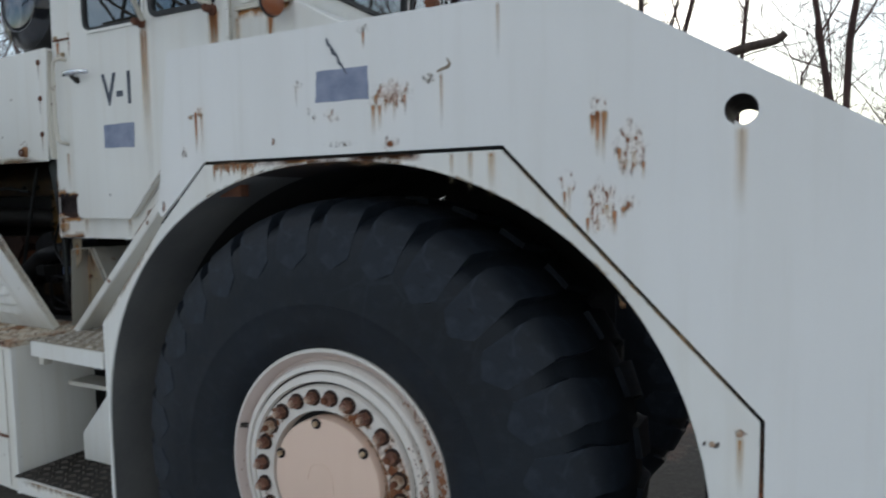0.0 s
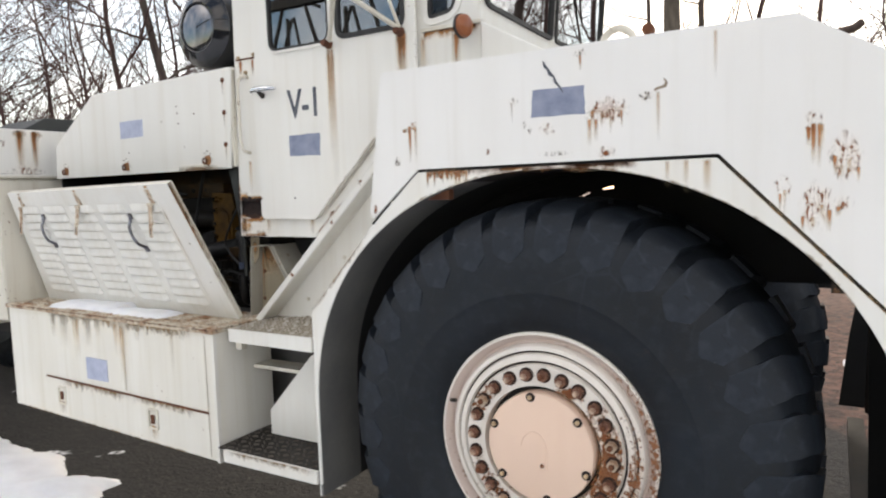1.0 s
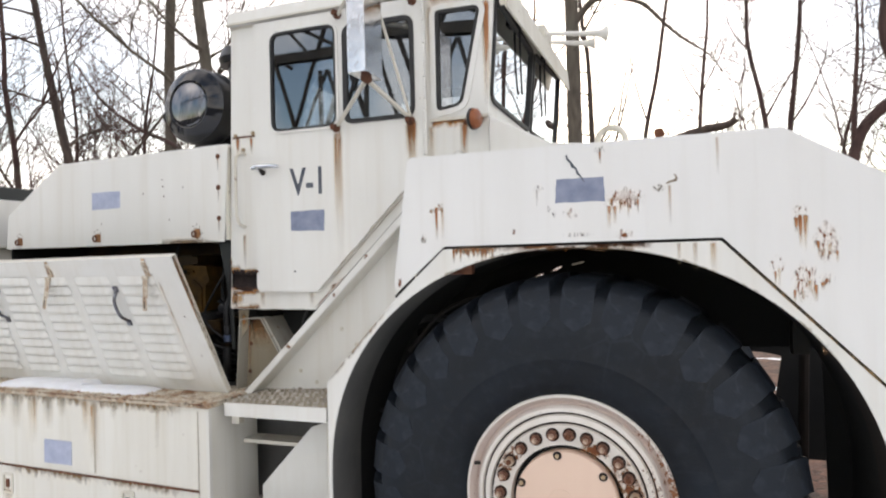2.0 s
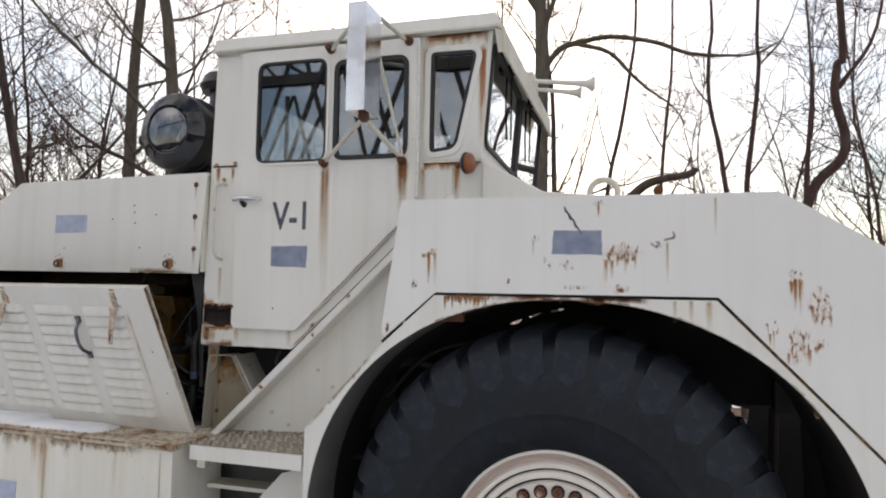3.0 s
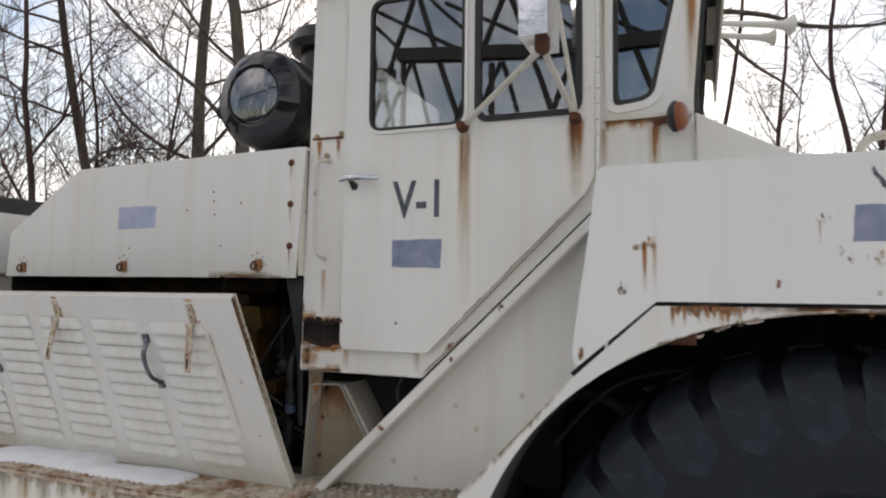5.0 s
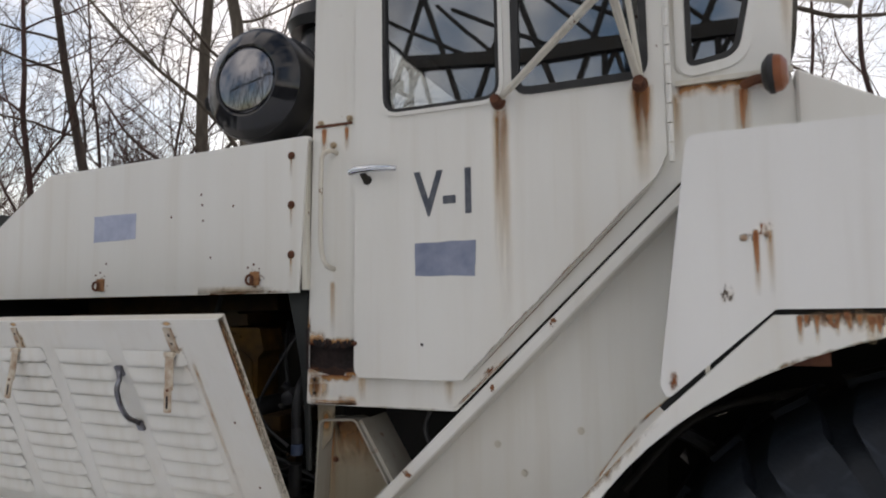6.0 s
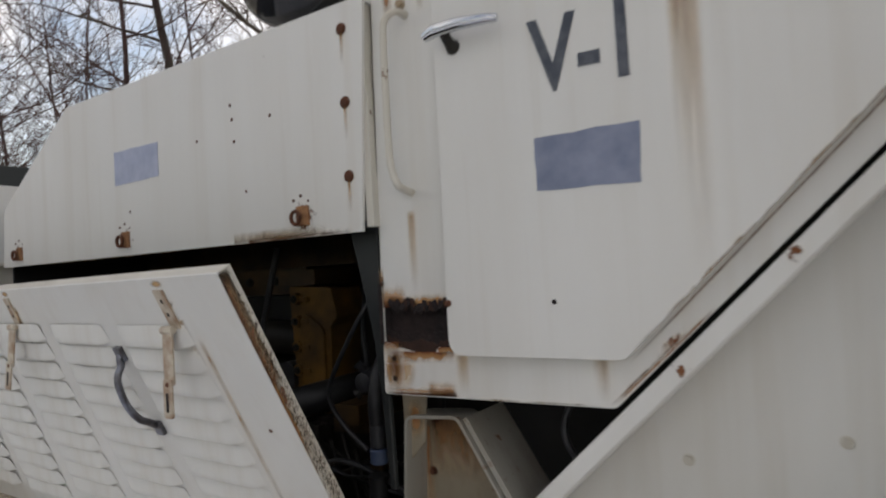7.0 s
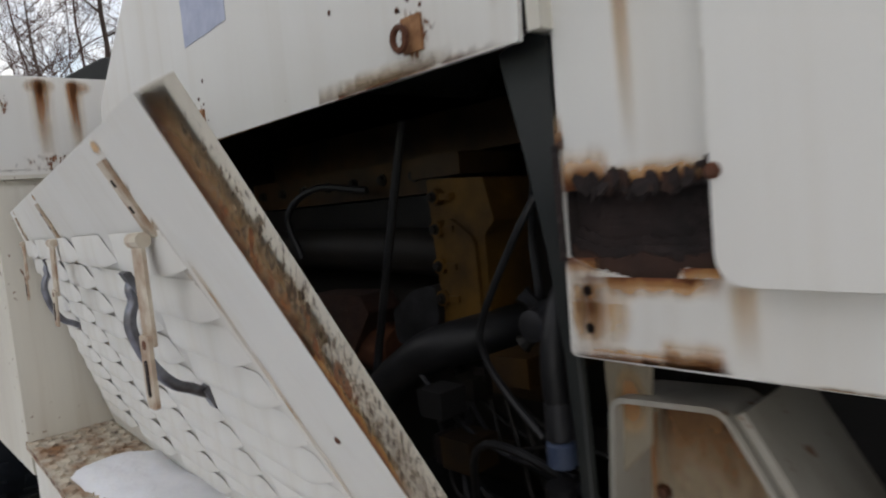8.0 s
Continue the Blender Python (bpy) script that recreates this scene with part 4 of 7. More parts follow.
def build_chassis():
    for y in (0.82, 1.58):
        part("frame_rail", boxed(-7.7, 0.6, y, y + 0.06, 0.78, 1.12, 0.006), OILY, truck)
    for x in (0.0, -7.3):
        part("axle", turned([(0.10, 0.4), (0.11, 0.7), (0.11, 1.0), (0.26, 1.08), (0.26, 1.38), (0.11, 1.46), (0.11, 1.76), (0.10, 2.06)], 20, x, 0.93), OILY, truck, smooth=True)
    part("cross_beam", boxed(1.02, 1.10, 0.35, 2.1, 0.46, 0.53, 0.006), OILY, truck)
    part("front_beam", boxed(2.36, 2.44, 0.0125, 2.44, 0.62, 1.30, 0.01), WHITE_DIRTY, truck)
    part("frame_nose", boxed(1.1, 2.35, 0.83, 0.90, 0.70, 1.10, 0.008), OILY, truck)
    part("far_fender_panel", plate(rounded([(-0.668, 2.383, 0.03), (0.832, 2.383, 0.015), (2.45, 1.40), (2.45, 0.55), (1.276, 0.55), (1.276, 1.302), (0.617, 1.984), (-0.505, 1.984), (-0.74, 1.79)]), 2.448, 2.46, w=0.002), WHITE_CLEAN, truck)
    # black sheets close the wheel well; its darkness is put into their colour
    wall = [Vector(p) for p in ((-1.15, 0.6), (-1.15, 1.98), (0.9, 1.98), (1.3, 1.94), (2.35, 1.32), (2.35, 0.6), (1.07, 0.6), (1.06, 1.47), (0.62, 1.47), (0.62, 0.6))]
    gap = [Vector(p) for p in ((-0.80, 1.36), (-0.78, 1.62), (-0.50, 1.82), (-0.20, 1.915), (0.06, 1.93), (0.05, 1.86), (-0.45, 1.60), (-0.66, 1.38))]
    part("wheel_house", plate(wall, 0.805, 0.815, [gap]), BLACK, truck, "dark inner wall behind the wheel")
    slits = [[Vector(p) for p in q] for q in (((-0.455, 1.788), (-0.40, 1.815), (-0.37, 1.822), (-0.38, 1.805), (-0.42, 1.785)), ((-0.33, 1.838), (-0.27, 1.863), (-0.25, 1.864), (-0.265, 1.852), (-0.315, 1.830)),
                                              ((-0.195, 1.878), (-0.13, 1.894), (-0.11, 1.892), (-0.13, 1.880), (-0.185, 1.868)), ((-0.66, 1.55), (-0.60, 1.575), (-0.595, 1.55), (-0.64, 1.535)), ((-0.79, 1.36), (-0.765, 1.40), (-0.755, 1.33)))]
    # added sheet: dark between the wheels, cut where daylight comes through
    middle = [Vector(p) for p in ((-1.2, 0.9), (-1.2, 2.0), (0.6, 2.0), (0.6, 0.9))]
    part("dark_slit_sheet", plate(middle, 1.44, 1.45, slits), BLACK, truck, "added black sheet with slits of daylight")
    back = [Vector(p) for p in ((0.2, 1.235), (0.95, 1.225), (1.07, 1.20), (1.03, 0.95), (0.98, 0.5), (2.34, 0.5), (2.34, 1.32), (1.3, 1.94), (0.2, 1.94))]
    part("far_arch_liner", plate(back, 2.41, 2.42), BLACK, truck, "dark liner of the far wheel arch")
    part("arch_strut", piped([(1.14, 1.9, 1.30), (1.13, 2.0, 0.6)], 0.03, 8), BROWN_DARK, truck)
    part("wheel_house_lip", boxed(0.93, 1.0, 0.70, 0.80, 1.45, 1.60, 0.01), OILY, truck)
    part("cab_mount", boxed(-1.7, -1.1, 0.75, 0.85, 1.12, 1.66, 0.01), OILY, truck)
    part("fuel_hose", piped(smooth_line([(-1.0, 0.55, 1.55), (-0.8, 0.62, 1.62), (-0.62, 0.66, 1.52), (-0.5, 0.72, 1.3), (-0.48, 0.8, 1.1)]), 0.022), HOSE, truck)
    part("suspension_arm", piped([(-0.95, 0.7, 1.05), (-0.3, 0.78, 0.95), (0.0, 0.8, 0.95)], [0.05, 0.06, 0.08], 10), OILY, truck)
    part("brake_pipe", piped(smooth_line([(-0.9, 0.5, 1.45), (-0.7, 0.52, 1.66), (-0.45, 0.55, 1.74), (-0.15, 0.6, 1.76)]), 0.012), OILY, truck)


build_chassis()


def window(parent, loop, y, glass=GLASS, rim=0.022, depth=0.03):
    """Pane in a rubber surround, in an opening of the outline loop."""
    part("gasket", ribbon(grown(loop, 0.004), grown(loop, -rim), y - 0.007, y + depth), GASKET, parent, "black rubber surround", smooth=True)
    pane = part("pane", plate(grown(loop, -rim + 0.003), y + 0.006, y + 0.010), glass, parent, "dark glass reflecting sky and steelwork")
    pane.visible_shadow = False
    return pane


def arm(parent, name, a, b, r=0.011, mat=WHITE_DIRTY):
    return part(name, piped([a, Vector(a).lerp(Vector(b), 0.5), b], r), mat, parent)


W1 = oblong(-1.612, -1.214, 2.645, 3.178, 0.055)
W2 = oblong(-1.168, -0.772, 2.648, 3.160, 0.055)
WQ = rounded([(-0.662, 2.674, 0.02), (-0.535, 2.690, 0.06), (-0.432, 3.166, 0.03), (-0.660, 3.170, 0.02)])


def build_cab():
    rng = random.Random(8)
    def ragged(line, n, jag):
        out = []
        for p, q in zip(line, line[1:]):
            out += [Vector(p).lerp(Vector(q), i / n) + Vector((rng.uniform(-jag, jag), rng.uniform(-jag, jag))) for i in range(n)]
        return out + [Vector(line[-1])]
    top = ragged([(-1.934, 1.905), (-1.931, 1.942), (-1.925, 1.930), (-1.922, 1.886), (-1.90, 1.884), (-1.88, 1.877), (-1.855, 1.884), (-1.843, 1.881), (-1.83, 1.870), (-1.812, 1.880), (-1.797, 1.873), (-1.771, 1.882), (-1.748, 1.889), (-1.739, 1.886)], 3, 0.0022)
    low = ragged([(-1.739, 1.783), (-1.757, 1.781), (-1.784, 1.791), (-1.795, 1.766), (-1.824, 1.773), (-1.845, 1.776), (-1.866, 1.779), (-1.885, 1.786), (-1.904, 1.788), (-1.920, 1.797), (-1.934, 1.803)], 3, 0.0018)
    outline = rounded([(-1.938, 1.680, 0.01), (-1.392, 1.676, 0.02), (-0.70, 2.342), (-0.36, 2.342), (-0.405, 2.62), (-0.352, 3.262), (-1.898, 3.262)])
    door_gap = rounded([(-1.66, 2.60), (-0.745, 2.60), (-0.745, 3.2), (-1.66, 3.2)])
    cab = part("cab_side", plate(outline, 0.392, 0.402, [top + low, door_gap, WQ], w=0.0015), WHITE, truck, "white cab side with a corroded hole at its foot")
    # rust-black sheets behind the hole; the shade inside it is in their colour
    part("corner_return", boxed(-1.9365, -1.9305, 0.4025, 0.52, 1.69, 2.02), RUST_DARK, cab, "dark sheet at the cab corner behind the hole")
    part("sill_shade", boxed(-1.930, -1.72, 0.4205, 0.4255, 1.70, 2.00), RUST_DARK, cab)
    part("sill_floor", boxed(-1.93, -1.72, 0.4025, 0.4203, 1.745, 1.768), RUST_DARK, cab)
    # rotten layers still standing inside the sill
    for y, lift in ((0.4035, 0.0), (0.4085, 0.012), (0.4135, 0.022)):
        crest = ragged([(-1.932, 1.815 + lift), (-1.90, 1.802 + lift), (-1.87, 1.797 + lift), (-1.84, 1.803 + lift), (-1.80, 1.795 + lift), (-1.77, 1.803 + lift), (-1.735, 1.806 + lift)], 4, 0.004)
        part("rust_layer", plate([Vector((-1.932, 1.75))] + crest + [Vector((-1.735, 1.75))], y, y + 0.004), RUST_BROWN if lift == 0.0 else RUST_DARK, cab)
    # flakes of rotten metal round the hole
    for i, p in enumerate(top[12:-1] + top[13:-1:2]):
        loop = [Vector((rng.uniform(0.004, 0.010) * math.cos(2 * math.pi * k / 7), 0.015 * rng.uniform(0.5, 1.2) * math.sin(2 * math.pi * k / 7))) for k in range(7)]
        ob = part("rust_flake", plate(loop, -0.002, 0.002), RUST_BROWN if i % 5 == 4 else RUST_DARK, cab)
        ob.matrix_basis = pose(p.x + rng.uniform(-0.005, 0.005), 0.390 + rng.uniform(-0.004, 0.006), p.y + 0.004, rng.uniform(-35, 25), rng.uniform(-25, 25), rng.uniform(-30, 30))
    part("rust_scale", boxed(-1.9395, -1.931, 0.3885, 0.3912, 1.797, 1.935, 0.001), RUST_DARK, cab)
    for x0, x1, z0, z1, m, up in ((-1.936, -1.840, 1.6815, 1.797, SMEAR, "head"), (-1.932, -1.878, 1.684, 1.800, SCORCH, "head"), (-1.936, -1.74, 1.748, 1.779, WASH, "head"), (-1.936, -1.885, 1.770, 1.801, WASH, "head"), (-1.79, -1.739, 1.765, 1.790, WASH, "head"), (-1.936, -1.905, 1.685, 1.80, SMEAR, "head"),
                                  (-1.936, -1.738, 1.6815, 1.703, WASH, "foot"), (-1.82, -1.742, 1.6815, 1.722, WASH, "foot"), (-1.936, -1.735, 1.6815, 1.690, WASH_BROWN, "foot"), (-1.72, -1.41, 1.679, 1.685, EDGE_PALE, "foot"),
                                  (-1.934, -1.742, 1.880, 1.915, WASH, "foot"), (-1.934, -1.86, 1.880, 1.940, WASH, "foot"), (-1.936, -1.922, 1.930, 1.985, WASH_BROWN, "foot"),
                                  (-1.745, -1.705, 1.685, 1.775, STREAK_PALE, "head"), (-1.435, -1.395, 1.684, 1.772, STREAK_PALE, "head"), (-1.752, -1.738, 1.93, 2.01, STREAK_PALE, "head")):
        stain(cab, x0, x1, z0, z1, 0.392, m, flip=up)
    edge_stain(cab, (-1.39, 1.684), (-1.20, 1.863), -0.006, 0.392, WASH)
    edge_stain(cab, (-1.305, 1.766), (-1.245, 1.823), -0.020, 0.392, DASH)
    for x0, x1, z0, z1, m in ((-1.885, -1.85, 2.53, 2.635, STREAK), (-1.79, -1.765, 2.54, 2.635, STREAK), (-1.90, -1.75, 2.625, 2.645, EDGE),
                              (-0.70, -0.38, 2.585, 2.63, EDGE), (-0.555, -0.50, 2.40, 2.60, STREAK), (-0.70, -0.37, 3.20, 3.262, EDGE), (-0.43, -0.40, 2.7, 3.2, STREAK_PALE),
                              (-0.72, -0.68, 2.40, 2.60, STREAK_PALE), (-0.70, -0.37, 3.17, 3.26, BLEED), (-0.425, -0.375, 2.66, 3.2, STREAK), (-0.70, -0.42, 2.57, 2.618, BLEED), (-0.715, -0.675, 2.7, 3.22, STREAK_PALE), (-1.85, -1.82, 1.9, 2.1, STREAK_PALE)):
        stain(cab, x0, x1, z0, z1, 0.392, m)
    # door
    door_line = rounded([(-1.733, 1.778, 0.035), (-1.357, 1.774, 0.03), (-0.757, 2.362), (-0.728, 2.42), (-0.720, 3.246), (-1.716, 3.250)])
    door = part("cab_door", plate(door_line, 0.353, 0.376, [W1, W2], w=0.004), WHITE, truck, "closed white cab door with two windows")
    part("door_edge", plate(grown(door_line, -0.005), 0.376, 0.3915, [grown(W1, 0.02), grown(W2, 0.02)]), WHITE_DIRTY, door)
    window(door, W1, 0.353, rim=0.009)
    window(door, W2, 0.353, rim=0.019)
    part("window_trim", ribbon(grown(W1, 0.016), grown(W1, 0.003), 0.345, 0.354), WHITE, door, smooth=True)
    edge_stain(door, (-1.352, 1.779), (-0.762, 2.357), -0.008, 0.353, EDGE_PALE)
    # lettering
    fc = bpy.data.curves.new("lettering", 'FONT')
    fc.body, fc.extrude, fc.size, fc.offset = "V-1", 0.0006, 0.2, 0.0035
    text_ob = bpy.data.objects.new("lettering_shape", fc)
    scene.collection.objects.link(text_ob)
    bpy.context.view_layer.update()
    me = bpy.data.meshes.new_from_object(text_ob)
    bpy.data.objects.remove(text_ob)
    xs = [v.co.x for v in me.vertices]
    ys = [v.co.y for v in me.vertices]
    w, h = max(xs) - min(xs), max(ys) - min(ys)
    me.transform(Matrix.Diagonal((0.196 / w, 0.146 / h, 1, 1)) @ Matrix.Translation((-min(xs), -min(ys), 0)))
    me.materials.clear()
    me.materials.append(STENCIL)
    letters = adopt(new("lettering", me), door)
    letters.matrix_basis = pose(-1.508, 0.3517, 2.291, 90, 0, 0)
    tagged(letters, "stencilled black V-1 marking")
    part("tape_patch", tape(-1.51, -1.302, 2.099, 2.207, 0.3515, 0.3527, 2), TAPE, door, "blue-grey tape patch")
    grip = [(-1.724, 0.318, 2.450), (-1.70, 0.312, 2.455), (-1.64, 0.310, 2.456), (-1.58, 0.312, 2.452), (-1.554, 0.318, 2.449)]
    part("door_handle", piped(grip, [0.011, 0.014, 0.013, 0.011, 0.008], 10), CHROME, door, "chrome lever handle", smooth=True)
    part("door_handle_shank", piped([(-1.678, 0.354, 2.428), (-1.678, 0.345, 2.428), (-1.68, 0.318, 2.450)], [0.018, 0.012, 0.010], 10), OILY, door)
    # hinge along the front edge
    me = mesh_of("hinge_knuckle", turned([(0.008, 0.0), (0.008, 0.052)], 8), WHITE)
    for i in range(15):
        repeat("hinge_knuckle", me, door, pose(-0.716, 0.350, 2.395 + 0.056 * i, 90, 0, 0))
    for x0, x1, z0, z1, m in ((-1.236, -1.186, 2.22, 2.625, STREAK), (-1.232, -1.176, 1.90, 2.62, STREAK_PALE), (-1.245, -1.205, 2.05, 2.62, STREAK_PALE), (-0.815, -0.77, 2.33, 2.61, STREAK), (-0.83, -0.75, 2.42, 2.63, STREAK), (-0.835, -0.755, 2.30, 2.62, STREAK_PALE),
                              (-1.493, -1.478, 1.878, 1.890, DIRT)):
        stain(door, x0, x1, z0, z1, 0.353, m)
    edge_stain(cab, (-1.365, 1.760), (-0.775, 2.340), 0.005, 0.392, WASH_BROWN)
    edge_stain(cab, (-1.40, 1.681), (-1.25, 1.823), -0.006, 0.3915, EDGE)
    for z in (1.762, 1.717):
        part("bolt_hole", turned([(0.0065, 0.3905), (0.0065, 0.3913), (0.001, 0.3914)], 10, -1.906, z), RUST_DARK, cab)
    part("paint_chip", turned([(0.0052, 0.3518), (0.0045, 0.3512), (0.001, 0.3511)], 9, -1.487, 1.885), RUST_DARK, door)
    spot = bolt_mesh("rivet", 0.006, 0.006, RUST)
    repeat("rivet", spot, cab, pose(-1.728, 0.353, 1.888))
    # quarter window, pillar, ledge
    window(cab, WQ, 0.392, rim=0.011)
    part("window_trim", ribbon(grown(WQ, 0.034), grown(WQ, 0.006), 0.384, 0.394), WHITE, cab, smooth=True)
    part("ledge", boxed(-0.70, -0.40, 0.378, 0.3915, 2.618, 2.632, 0.003), WHITE_DIRTY, cab)
    part("seam_strip", boxed(-0.392, -0.384, 0.386, 0.3915, 2.36, 2.62), WHITE_DIRTY, cab)
    # front wall with two windscreen panes, leaning slightly forwards
    def front(bm):
        for v in bm.verts:
            v.co.x += -0.405 + (v.co.z - 2.62) * 0.082
        return bm
    p1 = rounded([(0.412, 2.70, 0.07), (1.225, 2.685, 0.04), (1.225, 3.165, 0.03), (0.414, 3.215, 0.05)])
    p2 = rounded([(1.275, 2.685, 0.04), (2.086, 2.70, 0.07), (2.084, 3.215, 0.05), (1.275, 3.165, 0.03)])
    wall = part("cab_front", front(plate(rounded([(0.393, 2.30), (2.0975, 2.30), (2.0975, 3.262), (0.393, 3.262)]), -0.010, 0.0, [p1, p2], axis="x")), WHITE, truck, "white cab front with two windscreen panes")
    for loop in (p1, p2):
        bm = ribbon(grown(loop, 0.005), grown(loop, -0.015), -0.014, 0.010)
        for v in bm.verts:
            v.co = Vector((-v.co.y, v.co.x, v.co.z))
        part("gasket", front(bm), GASKET, wall)
        pn = part("pane", front(plate(grown(loop, -0.010), -0.006, -0.002, axis="x")), GLASS_FRONT, wall, "windscreen pane reflecting bare trees")
        pn.visible_shadow = False
    for y in (0.95, 1.62):
        part("wiper", piped([(-0.345, y - 0.1, 3.22), (-0.36, y - 0.02, 3.0), (-0.375, y + 0.06, 2.86)], 0.006, 6), BLACK, wall)
        part("wiper_motor", boxed(-0.36, -0.31, y - 0.14, y - 0.06, 3.19, 3.25, 0.01), BLACK, wall)
    # remaining walls, floor, roof
    part("cab_rear", plate(rounded([(0.426, 1.68), (2.098, 1.68), (2.098, 3.262), (0.426, 3.262)]), -1.905, -1.893, [oblong(0.65, 1.85, 2.75, 3.15, 0.06)], axis="x"), WHITE, truck)
    far = plate(outline, 2.098, 2.11, [oblong(-1.62, -0.77, 2.64, 3.17, 0.06)])
    part("far_cab_side", far, WHITE, truck)
    part("cab_floor", plate([Vector(p) for p in ((-1.89, 0.4025), (-1.42, 0.4025), (-1.42, 2.09), (-1.89, 2.09))], 1.682, 1.70, axis="z"), OILY, truck)
    part("cab_inner_floor", boxed(-1.40, -0.45, 0.46, 2.09, 2.30, 2.32), OILY, truck)
    roof = boxed(-1.90, -0.335, 0.352, 2.14, 3.2635, 3.342, 0.02)
    for v in roof.verts:
        if v.co.z > 3.31:
            v.co.y += 0.02 * (1 if v.co.y < 1 else -1)
    rf = part("cab_roof", roof, WHITE, truck, "white roof cap with a drip edge")
    part("drip_edge", boxed(-1.905, -0.33, 0.343, 0.3515, 3.262, 3.272), WHITE_DIRTY, rf)
    part("headliner", boxed(-1.88, -0.40, 0.41, 2.09, 3.235, 3.2615), CAB_IN, truck)
    vs = [(-0.345, 3.295), (-0.295, 3.265), (-0.285, 3.13), (-0.295, 3.13), (-0.305, 3.255), (-0.352, 3.278)]
    bm = plate([Vector(p) for p in vs], 0.36, 2.13)
    vz = part("sun_visor", bm, WHITE_DIRTY, truck, "rusty white metal visor over the windscreen")
    part("visor_end", plate([Vector(p) for p in ((-0.34, 3.262), (-0.307, 3.25), (-0.297, 3.14), (-0.32, 3.14))], 0.362, 0.368), WHITE_DIRTY, vz)
    # air horns
    horn = part("air_horn", piped([(-0.34, 1.40, 3.32), (-0.28, 1.42, 3.322), (-0.05, 1.52, 3.323), (0.01, 1.545, 3.323), (0.035, 1.555, 3.323), (0.046, 1.56, 3.323)],
                                  [0.02, 0.013, 0.017, 0.024, 0.038, 0.05], 14), WHITE, truck, "cream trumpet air horn pair", smooth=True)
    part("short_trumpet", piped([(-0.34, 1.46, 3.29), (-0.28, 1.48, 3.286), (-0.10, 1.56, 3.28), (-0.05, 1.58, 3.28), (-0.03, 1.585, 3.28)], [0.018, 0.012, 0.016, 0.026, 0.042], 14), WHITE, horn, smooth=True)
    part("horn_bracket", boxed(-0.36, -0.30, 1.34, 1.56, 3.24, 3.36, 0.008), WHITE_DIRTY, horn)
    # lamp
    lamp = part("turn_signal", turned([(0.001, -0.028), (0.03, -0.027), (0.046, -0.015), (0.05, 0.0), (0.046, 0.015), (0.03, 0.027), (0.001, 0.028)], 20), AMBER, truck, "faded amber turn signal lamp", smooth=True)
    lamp.matrix_basis = pose(-0.447, 0.315, 2.597, 0, 0, 80)
    part("lamp_housing", turned([(0.046, 0.003), (0.053, 0.004), (0.052, 0.016), (0.035, 0.03), (0.02, 0.034)], 20), GREYMETAL, lamp, smooth=True)
    part("lamp_bracket", piped([(-0.52, 0.392, 2.60), (-0.50, 0.36, 2.60), (-0.45, 0.32, 2.595)], 0.014), RUST, truck)
    # grab handle and seams at the rear post
    part("grab_handle", piped(smooth_line([(-1.818, 0.392, 2.542), (-1.824, 0.362, 2.544), (-1.848, 0.352, 2.530), (-1.856, 0.352, 2.49), (-1.858, 0.352, 2.36), (-1.858, 0.352, 2.23), (-1.850, 0.352, 2.178), (-1.836, 0.354, 2.150), (-1.829, 0.392, 2.138)], 5), 0.0085, 8),
         WHITE_DIRTY, cab, "painted steel grab handle", smooth=True)
    part("seam_strip", boxed(-1.90, -1.755, 0.386, 0.3915, 2.638, 2.646), RUST, cab)
    me = bolt_mesh("bolt", 0.009, 0.014, BRASS)
    for x, z in ((-1.88, 2.652), (-1.765, 2.658), (-1.83, 2.57)):
        repeat("bolt", me, cab, pose(x, 0.392, z))
    part("seam_strip", boxed(-1.90, -1.755, 0.384, 0.3915, 3.252, 3.262), WHITE_DIRTY, cab)
    # mirror on its arms
    mirror = part("wing_mirror", boxed(-0.87, -0.785, -0.16, 0.012, 2.748, 3.22, 0.006), MIRROR_CASE, truck, "tall polished metal mirror case on tube arms")
    part("mirror_glass", boxed(-0.8715, -0.870, -0.15, 0.002, 2.76, 3.21), CHROME, mirror)
    part("mirror_joint", turned([(0.02, -0.11), (0.024, -0.09), (0.02, -0.07)], 12, -0.815, 2.735), RUST, mirror)
    j0, j1 = (-0.815, -0.09, 2.732), (-0.815, -0.09, 3.225)
    arm(mirror, "mirror_arm", (-1.206, 0.345, 2.642), j0)
    arm(mirror, "mirror_arm", (-0.797, 0.345, 2.642), j0)
    arm(mirror, "mirror_arm", (-1.19, 0.345, 3.22), j1)
    arm(mirror, "mirror_arm", (-0.775, 0.345, 3.225), j1)
    arm(mirror, "mirror_arm", (-0.79, 0.335, 2.65), (-0.835, 0.03, 3.18), 0.008)
    me = mesh_of("clamp", turned([(0.013, -0.050), (0.017, -0.042), (0.017, -0.016), (0.023, -0.010), (0.023, 0.0)], 12), RUST, True)
    for x, z in ((-1.216, 2.63), (-0.793, 2.627), (-1.195, 3.222), (-0.77, 3.228)):
        repeat("clamp", me, mirror, pose(x, 0.353, z))
    # seat and wheel inside
    seat = part("driver_seat", boxed(-1.35, -0.95, 0.75, 1.2, 2.32, 2.52, 0.05), SEAT, truck, "black vinyl driver seat")
    part("seat_back", boxed(-1.42, -1.30, 0.75, 1.2, 2.50, 3.02, 0.05), SEAT, seat)
    st = bmesh.new()
    ringp = [Vector((-0.70 + 0.06 * math.sin(q), 0.98 + 0.21 * math.cos(q), 2.72 + 0.2 * math.sin(q))) for q in (2 * math.pi * i / 20 for i in range(21))]
    tube(st, ringp, 0.014, 6)
    sw = part("steering_wheel", st, SEAT, truck, smooth=True)
